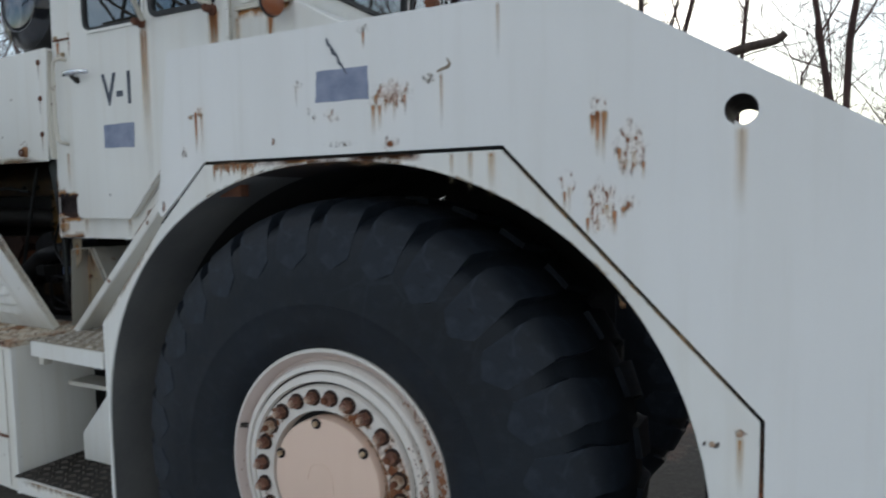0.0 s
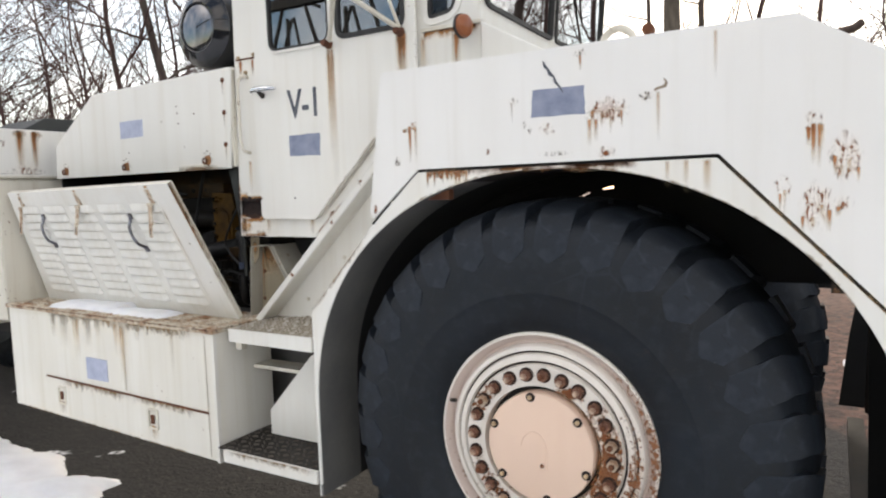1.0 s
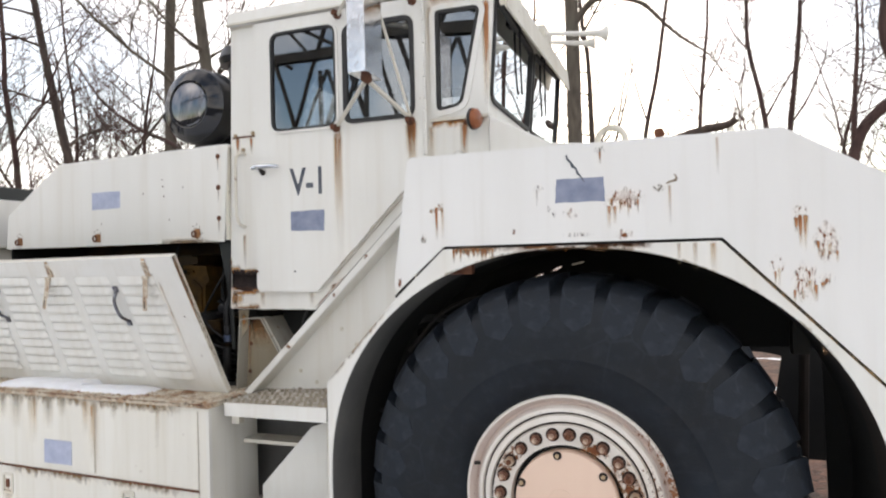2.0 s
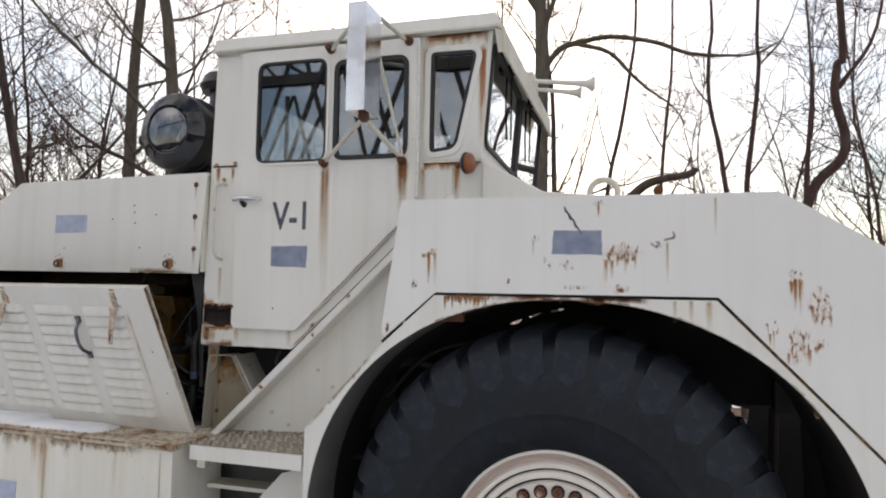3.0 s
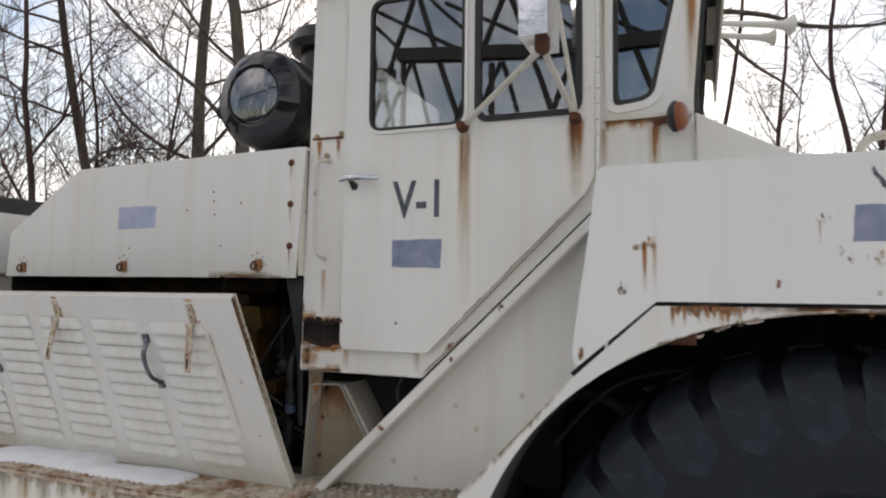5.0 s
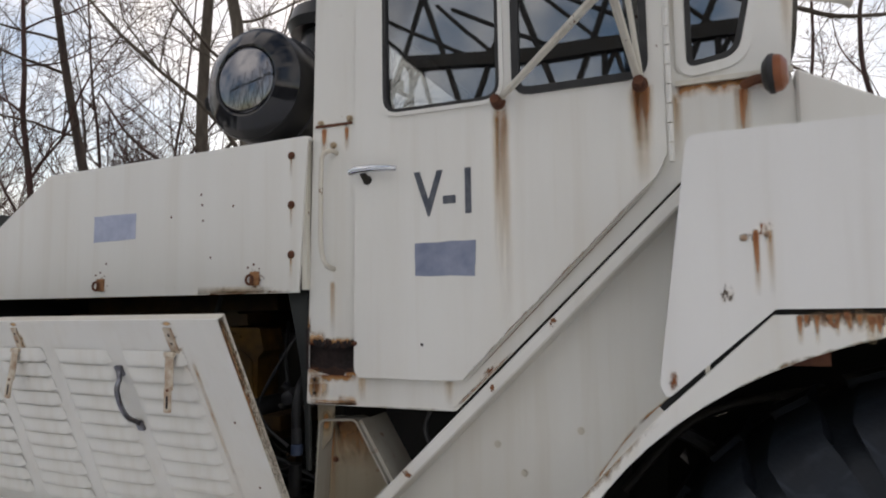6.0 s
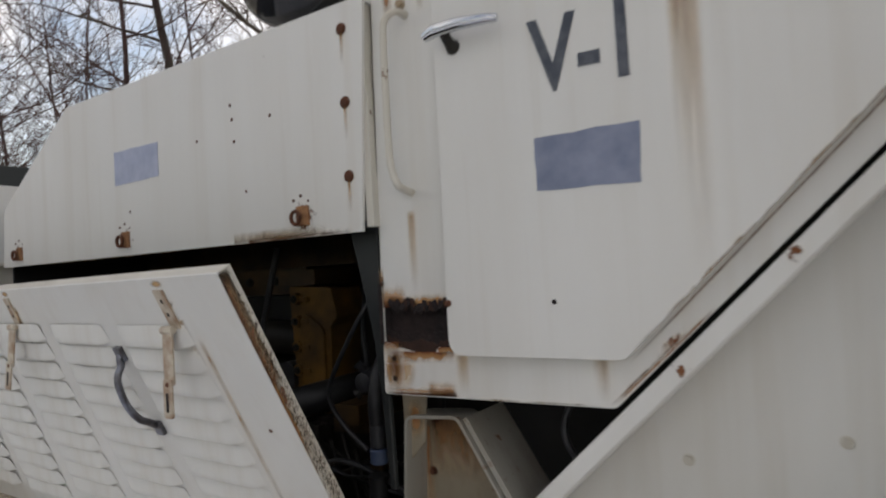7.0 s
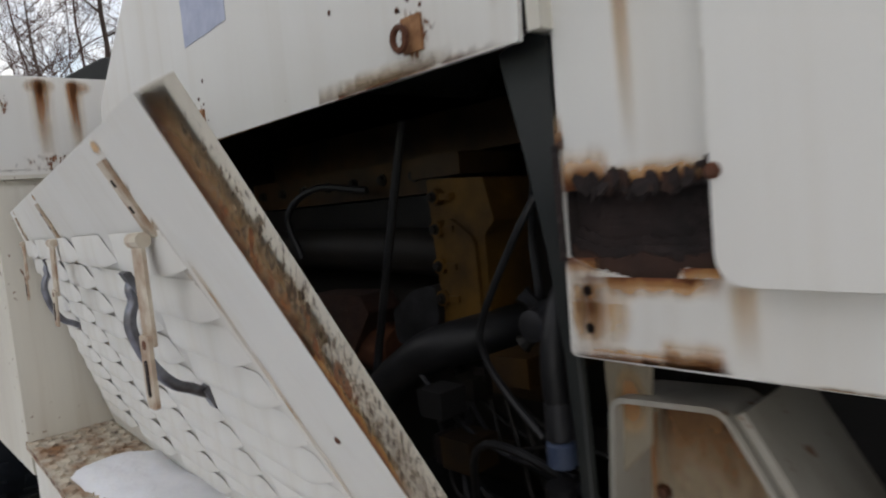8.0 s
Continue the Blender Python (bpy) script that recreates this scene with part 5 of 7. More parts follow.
    part("steering_column", piped([(-0.70, 0.98, 2.72), (-0.52, 0.98, 2.34)], 0.03), SEAT, sw)
    part("spoke", piped([(-0.70, 0.78, 2.72), (-0.70, 1.18, 2.72)], 0.012, 6), SEAT, sw)


build_cab()


def build_cowl():
    """Low hood ahead of the cab with a lifting eye."""
    side = [Vector(p) for p in ((-0.395, 2.05), (-0.395, 2.622), (-0.10, 2.462), (0.25, 2.43), (0.62, 2.36), (0.62, 2.05))]
    hood = part("front_hood", plate(side, 0.37, 2.09, w=0.006), WHITE, truck, "white sloping hood ahead of the cab")
    ring = [(0.088, 0.49, 2.42)] + [(0.168 + 0.064 * math.cos(q), 0.49, 2.465 + 0.062 * math.sin(q)) for q in (math.pi * (1.08 - 1.16 * i / 14) for i in range(15))] + [(0.248, 0.49, 2.42)]
    part("lifting_eye", piped(ring, 0.015, 10), WHITE_DIRTY, hood, "cream-painted lifting eye with rust", smooth=True)
    part("hood_bolt", turned([(0.02, 0.0), (0.02, 0.03)], 8, 0.4, 2.4), RUST, hood)


build_cowl()


def build_beam():
    """Diagonal channel under the cab and the web plate behind it."""
    d = Vector((1.0, 0.967)).normalized()
    n = Vector((d.y, -d.x))
    a = Vector((-1.848, 1.217))
    b = a + d * 1.80
    t = 0.038
    flange = part("diagonal_beam", plate([a, b, b + n * t, a + n * t + d * 0.02], 0.365, 0.50, w=0.005), WHITE, truck, "white diagonal steel channel under the cab")
    web = [a + n * 0.02, b + n * 0.02, Vector((-0.58, 2.05))]
    web += [p for p in arch_line(0.016) if p.x < -0.5 and p.y > 1.25] + [Vector((-1.098, 1.24)), Vector((-1.098, 1.21))]
    part("web_plate", plate(web, 0.485, 0.495), WHITE, truck, "grey-white plate with rivets")
    me = bolt_mesh("rivet", 0.009, 0.006, WHITE_DIRTY)
    for x, z in ((-1.286, 1.565), (-1.200, 1.482), (-1.55, 1.33), (-1.02, 1.62), (-1.45, 1.27)):
        repeat("rivet", me, flange, pose(x, 0.485, z))
    for q in (0.25, 0.52, 0.71):
        p = a + d * 1.49 * q
        stain(flange, p.x, p.x + 0.05, p.y - 0.02, p.y + 0.02, 0.365, FLAKE)
    foot = [p for p in arch_line(0.025) if p.x < -0.62 and p.y > 1.27]
    for p, q in ((foot[0], foot[len(foot) // 3]), (foot[len(foot) // 3], foot[2 * len(foot) // 3])):
        edge_stain(flange, p, q, 0.014 if p.y > q.y else -0.014, 0.485, WASH)
    # black sheet put in for the shade between cab sill and beam
    part("under_cab_shade", plate([a + d * 0.66 - n * 0.002, b - n * 0.002, b - n * 0.10, a + d * 0.66 - n * 0.10], 0.455, 0.465), BLACK, truck)
    # boxed post under the cab corner: dished face with a rolled rim and a gusset running back from its slanting side
    post = rounded([(-1.945, 1.215), (-1.915, 1.622, 0.025), (-1.770, 1.630, 0.03), (-1.648, 1.422), (-1.845, 1.228)], 5)
    ps = part("post_plate", plate(grown(post, -0.004), 0.52, 0.528), STAINED_SHADE, truck, "brown-stained dished post, darkened for the shade under the cab")
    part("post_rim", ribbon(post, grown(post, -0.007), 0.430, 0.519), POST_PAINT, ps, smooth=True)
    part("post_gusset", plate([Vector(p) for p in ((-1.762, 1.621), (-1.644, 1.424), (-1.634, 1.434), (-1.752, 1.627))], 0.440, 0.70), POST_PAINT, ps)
    part("corner_bracket", plate([Vector(p) for p in ((-1.93, 1.50), (-1.935, 1.672), (-1.865, 1.672), (-1.875, 1.56))], 0.452, 0.460, w=0.002), STAINED_SHADE, ps)
    # brown wash from the head down paints in the shade of the recess
    stain(ps, -1.905, -1.74, 1.40, 1.615, 0.52, WASH_BROWN)
    stain(ps, -1.90, -1.80, 1.46, 1.615, 0.519, WASH_BROWN)
    stain(ps, -1.925, -1.895, 1.24, 1.60, 0.519, STREAK)
    stain(ps, -1.925, -1.87, 1.56, 1.67, 0.452, SCORCH)
    me = bolt_mesh("bolt", 0.008, 0.01, RUST)
    for x, z in ((-1.885, 1.60), (-1.900, 1.47), (-1.912, 1.31)):
        repeat("bolt", me, ps, pose(x, 0.52, z))
    # black box put in for the dark space under the cab
    part("under_cab_shade_box", boxed(-1.75, -0.9, 0.62, 0.70, 1.25, 1.66), BLACK, truck)
    part("cable", piped(smooth_line([(-1.53, 0.54, 1.67), (-1.555, 0.53, 1.61), (-1.55, 0.53, 1.56), (-1.52, 0.55, 1.50)]), 0.008), GREYMETAL, truck)


build_beam()


def grating(name, x0, x1, y0, y1, z, parent, bend=lambda bm: bm, metal=None):
    """Raised serrated step plate: rows of small ridges."""
    bm = bmesh.new()
    box(bm, x0, x1, y0, y1, z - 0.008, z - 0.002)
    rng = random.Random(3)
    ny, nx = max(3, int((y1 - y0) / 0.042)), int((x1 - x0) / 0.046)
    for j in range(ny):
        for i in range(nx):
            cx = x0 + (i + 0.5 + 0.5 * (j % 2) * 0.6) * (x1 - x0) / (nx + 0.5)
            cy = y0 + (j + 0.5) * (y1 - y0) / ny
            q = 0.6 if (i + j) % 2 else -0.6
            dx, dy = 0.018 * math.cos(q), 0.018 * math.sin(q)
            ex, ey = -dy * 0.35, dx * 0.35
            h = z + rng.uniform(0.006, 0.011)
            b = [bm.verts.new((cx + sx * dx + sy * ex, cy + sx * dy + sy * ey, z - 0.003)) for sx, sy in ((-1, -1), (1, -1), (1, 1), (-1, 1))]
            t = [bm.verts.new((cx - dx * 0.6, cy - dy * 0.6, h)), bm.verts.new((cx + dx * 0.6, cy + dy * 0.6, h))]
            for f in ((b[0], b[1], t[1], t[0]), (b[2], b[3], t[0], t[1]), (b[1], b[2], t[1]), (b[3], b[0], t[0])):
                bm.faces.new(f)
    # darker bed that stands in for the shaded gaps of an open tread
    part("tread_bed", bend(boxed(x0, x1, y0, y1, z - 0.0025, z + 0.0005)), STAINED_SHADE if metal is None else OILY, parent)
    return part(name, bend(bm), metal or TREAD_GREY, parent, "worn raised-pattern tread")


def build_steps():
    def askew(bm):
        for v in bm.verts:
            v.co.y += 0.17 * max(0.0, -1.118 - v.co.x)
            v.co.z += 0.045 * min(0.0, v.co.x + 1.118)
        return bm
    lip = plate(rounded([(-1.775, 1.181, 0.004), (-1.112, 1.181, 0.004), (-1.112, 1.248, 0.004), (-1.775, 1.248, 0.004)]), 0.0, 0.014, w=0.002)
    top = part("upper_step", askew(lip), WHITE, truck, "white step lip with a rusty tread")
    grating("tread", -1.80, -1.108, 0.014, 0.47, 1.248, top, askew)
    part("step_bracket", askew(boxed(-1.74, -1.69, 0.02, 0.06, 1.14, 1.18, 0.004)), WHITE_DIRTY, top)
    low = part("lower_step", plate(rounded([(-1.738, 0.555, 0.004), (-1.118, 0.555, 0.004), (-1.118, 0.618, 0.004), (-1.738, 0.618, 0.004)]), 0.0, 0.014, w=0.002), WHITE, truck, "white step lip with a rusty tread")
    grating("tread", -1.79, -1.118, 0.014, 0.40, 0.618, low, metal=TREAD_DARK)
    stain(low, -1.738, -1.12, 0.575, 0.618, 0.0, EDGE_PALE)
    gus = [Vector(p) for p in ((-1.665, 0.625), (-1.665, 0.755), (-1.36, 1.08), (-1.10, 1.17), (-1.10, 0.625))]
    part("gusset_plate", plate(gus, 0.27, 0.28), WHITE, truck, "white triangular gusset beside the steps")
    part("step_shelf", boxed(-1.80, -1.25, 0.30, 0.42, 0.965, 0.985, 0.003), WHITE_DIRTY, truck)
    part("step_back", boxed(-2.60, -1.10, 0.62, 0.628, 0.56, 1.22), LINER, truck)
    part("step_side", boxed(-1.128, -1.118, 0.03, 0.47, 0.63, 1.16), WHITE_DIRTY, truck)
    # toolbox under the deck
    bm = bmesh.new()
    box(bm, -4.0, -1.83, 0.062, 0.46, 0.512, 1.196)
    soften(bm, 0.006, 2)
    tb = part("toolbox", swing(bm), BOX_PAINT, truck, "white side locker with two slots and a rusty seam")
    bm = bmesh.new()
    box(bm, -3.55, -1.90, 0.054, 0.0605, 0.762, 0.772)
    part("locker_seam", swing(bm), RUST, tb)
    part("locker_corner", boxed(-1.845, -1.826, 0.052, 0.075, 0.51, 1.19, 0.004), WHITE, tb)
    for x in (-2.40, -3.38):
        yy = 0.062 + SHEAR * max(0, -1.95 - x)
        rim = ribbon(oblong(x - 0.045, x + 0.045, 0.595, 0.715, 0.012), oblong(x - 0.033, x + 0.033, 0.607, 0.703, 0.01), yy - 0.006, yy + 0.004)
        part("latch_slot", rim, WHITE_DIRTY, tb)
        part("latch", boxed(x - 0.012, x + 0.012, yy - 0.008, yy, 0.63, 0.68, 0.003), RUST, tb)
    yy = 0.062 + SHEAR * 1.0
    part("tape_patch", boxed(-3.045, -2.835, yy - 0.006, yy + 0.008, 0.812, 0.945), TAPE_PALE, tb, "pale blue tape patch")
    for x0, x1, z0, z1, m in ((-3.5, -2.6, 1.12, 1.195, EDGE_PALE), (-2.7, -2.0, 1.12, 1.195, EDGE_PALE), (-2.2, -2.16, 0.95, 1.19, STREAK_PALE), (-2.75, -2.68, 0.98, 1.19, STREAK_PALE),
                              (-3.2, -3.1, 0.9, 1.19, STREAK_PALE), (-2.6, -2.0, 0.70, 0.764, EDGE_PALE), (-3.4, -2.6, 0.69, 0.764, EDGE_PALE), (-2.46, -2.34, 0.53, 0.62, STREAK_PALE), (-3.44, -3.32, 0.53, 0.62, STREAK_PALE)):
        stain(tb, x0, x1, z0, z1, 0.0615, m)
    for x0, x1 in ((-4.0, -3.3), (-3.4, -2.6), (-2.7, -1.97)):
        stain(tb, x0, x1, 1.198, 1.2215, 0.0435, EDGE)
        stain(tb, x0, x1, 0.514, 0.53, 0.0615, EDGE_PALE, flip="foot")
    stain(tb, -1.955, -1.85, 1.198, 1.2215, 0.0435, EDGE)
    part("door_seam", boxed(-2.648, -2.643, 0.0930, 0.0955, 0.79, 1.18), GRIMY, tb)
    stain(tb, -2.70, -2.60, 0.80, 1.18, 0.0605, STREAK_PALE)
    for x, w_, d_ in ((-3.42, 0.05, 0.16), (-3.30, 0.07, 0.22), (-3.16, 0.05, 0.15), (-3.02, 0.06, 0.19), (-2.90, 0.04, 0.12), (-2.5, 0.03, 0.10)):
        stain(tb, x - w_, x + w_, 1.195 - d_, 1.195, 0.0605, GREY_RUN)
    part("corner_seam", boxed(-1.904, -1.901, 0.0595, 0.0612, 0.53, 1.18), GRIMY, tb)
    deck = bmesh.new()
    box(deck, -4.01, -1.82, 0.044, 0.50, 1.197, 1.222)
    soften(deck, 0.004, 1)
    dk = part("deck_plate", swing(deck), DECK, truck, "rusted chequer-plate deck with flaking cream paint")
    ridge = bmesh.new()
    for i in range(56):
        for j in range(11):
            cx, cy = -3.99 + i * 0.0386 + 0.018 * (j % 2), 0.065 + j * 0.038
            q = 0.7 if (i + j) % 2 else -0.7
            dx, dy = 0.019 * math.cos(q), 0.019 * math.sin(q)
            ex, ey = -dy * 0.3, dx * 0.3
            b = [ridge.verts.new((cx + sx * dx + sy * ex, cy + sx * dy + sy * ey, 1.2215)) for sx, sy in ((-1, -1), (1, -1), (1, 1), (-1, 1))]
            t = [ridge.verts.new((cx - dx * 0.5, cy - dy * 0.5, 1.2285)), ridge.verts.new((cx + dx * 0.5, cy + dy * 0.5, 1.2285))]
            for f in ((b[0], b[1], t[1], t[0]), (b[2], b[3], t[0], t[1]), (b[1], b[2], t[1]), (b[3], b[0], t[0])):
                ridge.faces.new(f)
    tagged(part("tread_pattern", swing(ridge), DECK, dk), kind="stuff")


build_steps()


def build_hood():
    line = rounded([(-1.952, 2.06), (-1.915, 2.608, 0.01), (-3.262, 2.596, 0.03), (-3.755, 2.29, 0.03), (-3.775, 2.07)])
    bm = swing(plate(line, 0.36, 0.369, w=0.002), 0.045)
    hood = part("engine_hood", bm, WHITE, truck, "white engine hood side with a tape patch and latches")
    top = [Vector(p) for p in ((-1.915, 2.607), (-3.262, 2.595), (-3.755, 2.289), (-3.75, 2.277), (-3.258, 2.583), (-1.915, 2.595))]
    part("hood_top", swing(plate(top, 0.3695, 2.08), 0.045), WHITE, hood)
    # added black sheets under the hood, shade for the bay put in as colour
    part("hood_shade_sheet", swing(boxed(-3.24, -1.93, 0.3705, 2.075, 2.55, 2.58), 0.045), BLACK, hood)
    part("hood_end_shade_sheet", swing(boxed(-3.76, -3.25, 0.3705, 2.075, 2.22, 2.26), 0.045), BLACK, hood)
    part("hood_end_flange", boxed(-1.945, -1.925, 0.3695, 0.43, 2.07, 2.60), WHITE_DIRTY, hood)
    part("far_hood_side", plate(line, 2.08, 2.09), WHITE, hood)
    me = bolt_mesh("screw", 0.011, 0.007, RUST)
    for z in (2.193, 2.368, 2.543):
        repeat("screw", me, hood, pose(-1.984, 0.3615, z))
        stain(hood, -1.992, -1.976, z - 0.09, z - 0.005, 0.3595, STREAK_PALE)
    for x in (-2.143, -2.929, -3.64):
        yy = 0.36 + 0.045 * (-1.95 - x)
        lp = part("latch_keeper", boxed(x - 0.018, x + 0.021, yy - 0.006, yy + 0.002, 2.090, 2.139, 0.003), RUST_ORANGE, hood, "rusty latch keeper")
        ringp = [(x - 0.012 + 0.014 * math.cos(q), yy - 0.016, 2.11 + 0.016 * math.sin(q)) for q in (2 * math.pi * i / 14 for i in range(15))]
        part("keeper_ring", piped(ringp, 0.005, 6), RUST, lp)
        stain(hood, x - 0.05, x + 0.05, 2.075, 2.155, yy - SHEAR * (-1.95 - x), FLAKE)
        for dx, dz in ((-0.03, 0.155 - 0.11 + 2.11), (-0.005, 2.165), (0.02, 2.15)):
            repeat("screw", me, hood, pose(x + dx, yy, dz) @ Matrix.Scale(0.3, 4))
    for x, z in ((-2.40, 2.44), (-2.395, 2.40), (-2.39, 2.34), (-2.245, 2.385), (-2.55, 2.365), (-2.35, 2.2), (-2.9, 2.2)):
        repeat("screw", me, hood, pose(x, 0.3605 + 0.045 * (-1.95 - x), z) @ Matrix.Scale(0.33, 4))
    tp = tape(-2.972, -2.740, 2.290, 2.395, 0.3585, 0.3597, 3)
    for v in tp.verts:
        v.co.y += 0.045 * (-1.95 - v.co.x)
    part("tape_patch", tp, TAPE_PALE, hood, "pale blue tape patch")
    stain(hood, -3.5, -1.962, 2.062, 2.082, 0.360, EDGE_PALE, flip="foot")
    stain(hood, -2.9, -1.962, 2.062, 2.074, 0.3595, EDGE, flip="foot")
    stain(hood, -2.62, -2.10, 2.064, 2.100, 0.3592, SMEAR_BROWN, flip="foot")
    stain(hood, -2.34, -2.06, 2.064, 2.094, 0.3589, SMEAR_BROWN, flip="foot")
    # shroud behind the hood
    shroud = part("radiator_shroud", boxed(-4.85, -4.005, 0.14, 2.2, 2.10, 2.425, 0.008), WHITE, truck, "white radiator shroud with long rust runs")
    part("shroud_lip", boxed(-4.86, -3.997, 0.13, 2.21, 2.086, 2.0995, 0.003), WHITE_DIRTY, shroud)
    for y0, y1, z0, z1, m in ((0.285, 0.385, 2.12, 2.424, STREAK_PALE), (0.30, 0.36, 2.27, 2.424, STREAK), (0.415, 0.455, 2.12, 2.424, STREAK), (0.40, 0.50, 2.36, 2.424, SCORCH), (0.27, 0.39, 2.36, 2.424, SCORCH), (0.30, 0.36, 2.11, 2.42, STREAK), (0.22, 0.50, 2.10, 2.17, DASH), (0.40, 0.47, 2.11, 2.42, STREAK),
                              (0.16, 0.50, 2.102, 2.118, EDGE_PALE), (0.20, 0.24, 2.29, 2.37, FLAKE), (0.15, 0.21, 2.30, 2.424, STREAK_PALE)):
        me = bpy.data.meshes.new("rust_stain")
        me.from_pydata([(-4.0035, y0, z0), (-4.0035, y1, z0), (-4.0035, y1, z1), (-4.0035, y0, z1)], [], [(0, 1, 2, 3)])
        uv = me.uv_layers.new(name="uv")
        for i, c in enumerate(((0, 0), (1, 0), (1, 1), (0, 1))):
            uv.data[i].uv = c
        me.materials.append(m)
        adopt(new("rust_stain", me), shroud)
    lid = [Vector(p) for p in ((0.40, 2.426), (0.58, 2.53), (1.9, 2.53), (2.0, 2.426))]
    part("shroud_lid", plate(lid, -4.62, -4.10, axis="x", w=0.006), STRUT, shroud, "dark green lid")
    part("rear_body", boxed(-6.3, -4.87, 0.30, 2.2, 0.95, 1.93, 0.02), WHITE_DIRTY, truck)
    part("shroud_base", boxed(-4.85, -4.02, 0.16, 2.0, 1.10, 2.085, 0.01), WHITE_DIRTY, truck)
    end = [Vector(p) for p in ((0.15, 1.225), (0.52, 1.225), (0.52, 2.06), (0.15, 2.06))]
    part("end_plate", plate(end, -3.99, -3.978, axis="x"), WHITE_DIRTY, truck, "white end plate of the engine bay")


build_hood()


def build_panel():
    """Louvred side panel, unlatched and leaning out over the deck."""
    foot, head = Vector((0.314, 1.2245)), Vector((-0.094, 1.977))
    rise = (head - foot).length
    up = (head - foot).normalized()
    out = Vector((-up.y, up.x)) if up.x < 0 else Vector((up.y, -up.x))
    if out.x > 0:
        out = -out

    def lean(u, v, w):
        """u along x, v up the slope, w out of the face."""
        y, z = foot + up * v + out * w
        return Vector((u, y + turn_at(v) * (-1.92 - u), z))

    def turn_at(v):
        """The sheet is slightly twisted: its head turns more than its foot."""
        return 0.046 + 0.092 * v / rise

    def warp(bm):
        for v in bm.verts:
            v.co = lean(*v.co)
        return bm

    x0, x1 = -3.93, -1.912
    bm = bmesh.new()
    sheets = [[[bm.verts.new((x0 + (x1 - x0) * i / 6, rise * j / 6, w)) for j in range(7)] for i in range(7)] for w in (-0.005, 0.0)]
    for g in sheets:
        for i in range(6):
            for j in range(6):
                bm.faces.new((g[i][j], g[i + 1][j], g[i + 1][j + 1], g[i][j + 1]))
    rims = [[g[i][0] for i in range(7)] + [g[6][j] for j in range(1, 7)] + [g[i][6] for i in range(5, -1, -1)] + [g[0][j] for j in range(5, 0, -1)] for g in sheets]
    for i in range(24):
        bm.faces.new((rims[0][i - 1], rims[0][i], rims[1][i], rims[1][i - 1]))
    panel = part("louvred_panel", warp(bm), WHITE, truck, "white louvred engine panel hanging open")
    for a, b, c, d in ((x1 - 0.006, x1, 0.0, rise), (x0, x0 + 0.006, 0.0, rise), (x0 + 0.0065, x1 - 0.0065, rise - 0.006, rise), (x0 + 0.0065, x1 - 0.0065, 0.0, 0.006)):
        bm = bmesh.new()
        box(bm, a, b, c, d, -0.034, -0.0052)
        part("panel_flange", warp(bm), WHITE_DIRTY, panel, "rust-freckled flange")
    # added black sheet on the panel's back, to keep the bay dark
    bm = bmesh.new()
    shade_grid = [[bm.verts.new((x0 + 0.008 + (x1 - x0 - 0.016) * i / 6, 0.008 + (rise - 0.016) * j / 6, -0.031)) for j in range(7)] for i in range(7)]
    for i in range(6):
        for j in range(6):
            bm.faces.new((shade_grid[i][j], shade_grid[i + 1][j], shade_grid[i + 1][j + 1], shade_grid[i][j + 1]))
    part("panel_shade_sheet", warp(bm), BLACK, panel)
    # raised louvres
    bm = bmesh.new()
    W, N = 0.290, 16
    rows = []
    for i in range(N + 1):
        s = i / N
        e = min(1.0, 11 * min(s, 1 - s))
        rows.append([bm.verts.new((-W / 2 + W * s, v, w * e)) for v, w in ((0.046, 0.0004), (0.036, 0.0055), (0.018, 0.0135), (0.005, 0.0175), (0.000, 0.0165), (0.003, 0.0006))])
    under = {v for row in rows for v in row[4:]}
    for a, b in zip(rows, rows[1:]):
        for k in range(5):
            bm.faces.new((a[k], a[k + 1], b[k + 1], b[k]))
    for v in bm.verts:
        y, z = up * v.co.y + out * v.co.z
        v.co = Vector((v.co.x, y, z))
    # undersides in the grimier white, so their shade is partly in the colour
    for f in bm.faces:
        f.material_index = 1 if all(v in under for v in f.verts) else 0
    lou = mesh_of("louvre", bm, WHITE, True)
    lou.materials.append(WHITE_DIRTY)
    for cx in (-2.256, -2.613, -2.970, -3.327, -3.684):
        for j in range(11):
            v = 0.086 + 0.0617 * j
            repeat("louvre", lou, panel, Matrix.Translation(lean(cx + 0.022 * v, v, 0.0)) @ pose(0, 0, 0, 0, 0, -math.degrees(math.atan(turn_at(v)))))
    # pressed border stain
    for a, b, m in ((-2.085, -2.06, STREAK_PALE),):
        me = bpy.data.meshes.new("rust_stain")
        me.from_pydata([lean(a, 0.06, 0.0015), lean(b, 0.06, 0.0015), lean(b, 0.72, 0.0015), lean(a, 0.72, 0.0015)], [], [(0, 1, 2, 3)])
        uv = me.uv_layers.new(name="uv")
        for i, c in enumerate(((0, 0), (1, 0), (1, 1), (0, 1))):
            uv.data[i].uv = c
        me.materials.append(m)
        adopt(new("rust_stain", me), panel)
    for fx, fv0, fv1, w0, w1, m in ((x1 + 0.0015, 0.10, rise - 0.004, -0.010, -0.001, EDGE_PALE), (x1 + 0.0018, 0.42, rise - 0.004, -0.011, -0.0005, WASH), (x1 + 0.0021, 0.62, rise - 0.001, -0.026, -0.001, WASH_BROWN), (x1 + 0.0023, 0.60, rise - 0.001, -0.034, 0.0, CHIP),
                                    (x1 + 0.0024, 0.48, rise - 0.001, -0.022, 0.0, DASH), (x1 + 0.0027, 0.0, rise - 0.001, -0.034, 0.0, CHIP), (x1 + 0.003, 0.05, rise - 0.003, -0.034, 0.0, SPECK)):
        me = bpy.data.meshes.new("rust_stain")
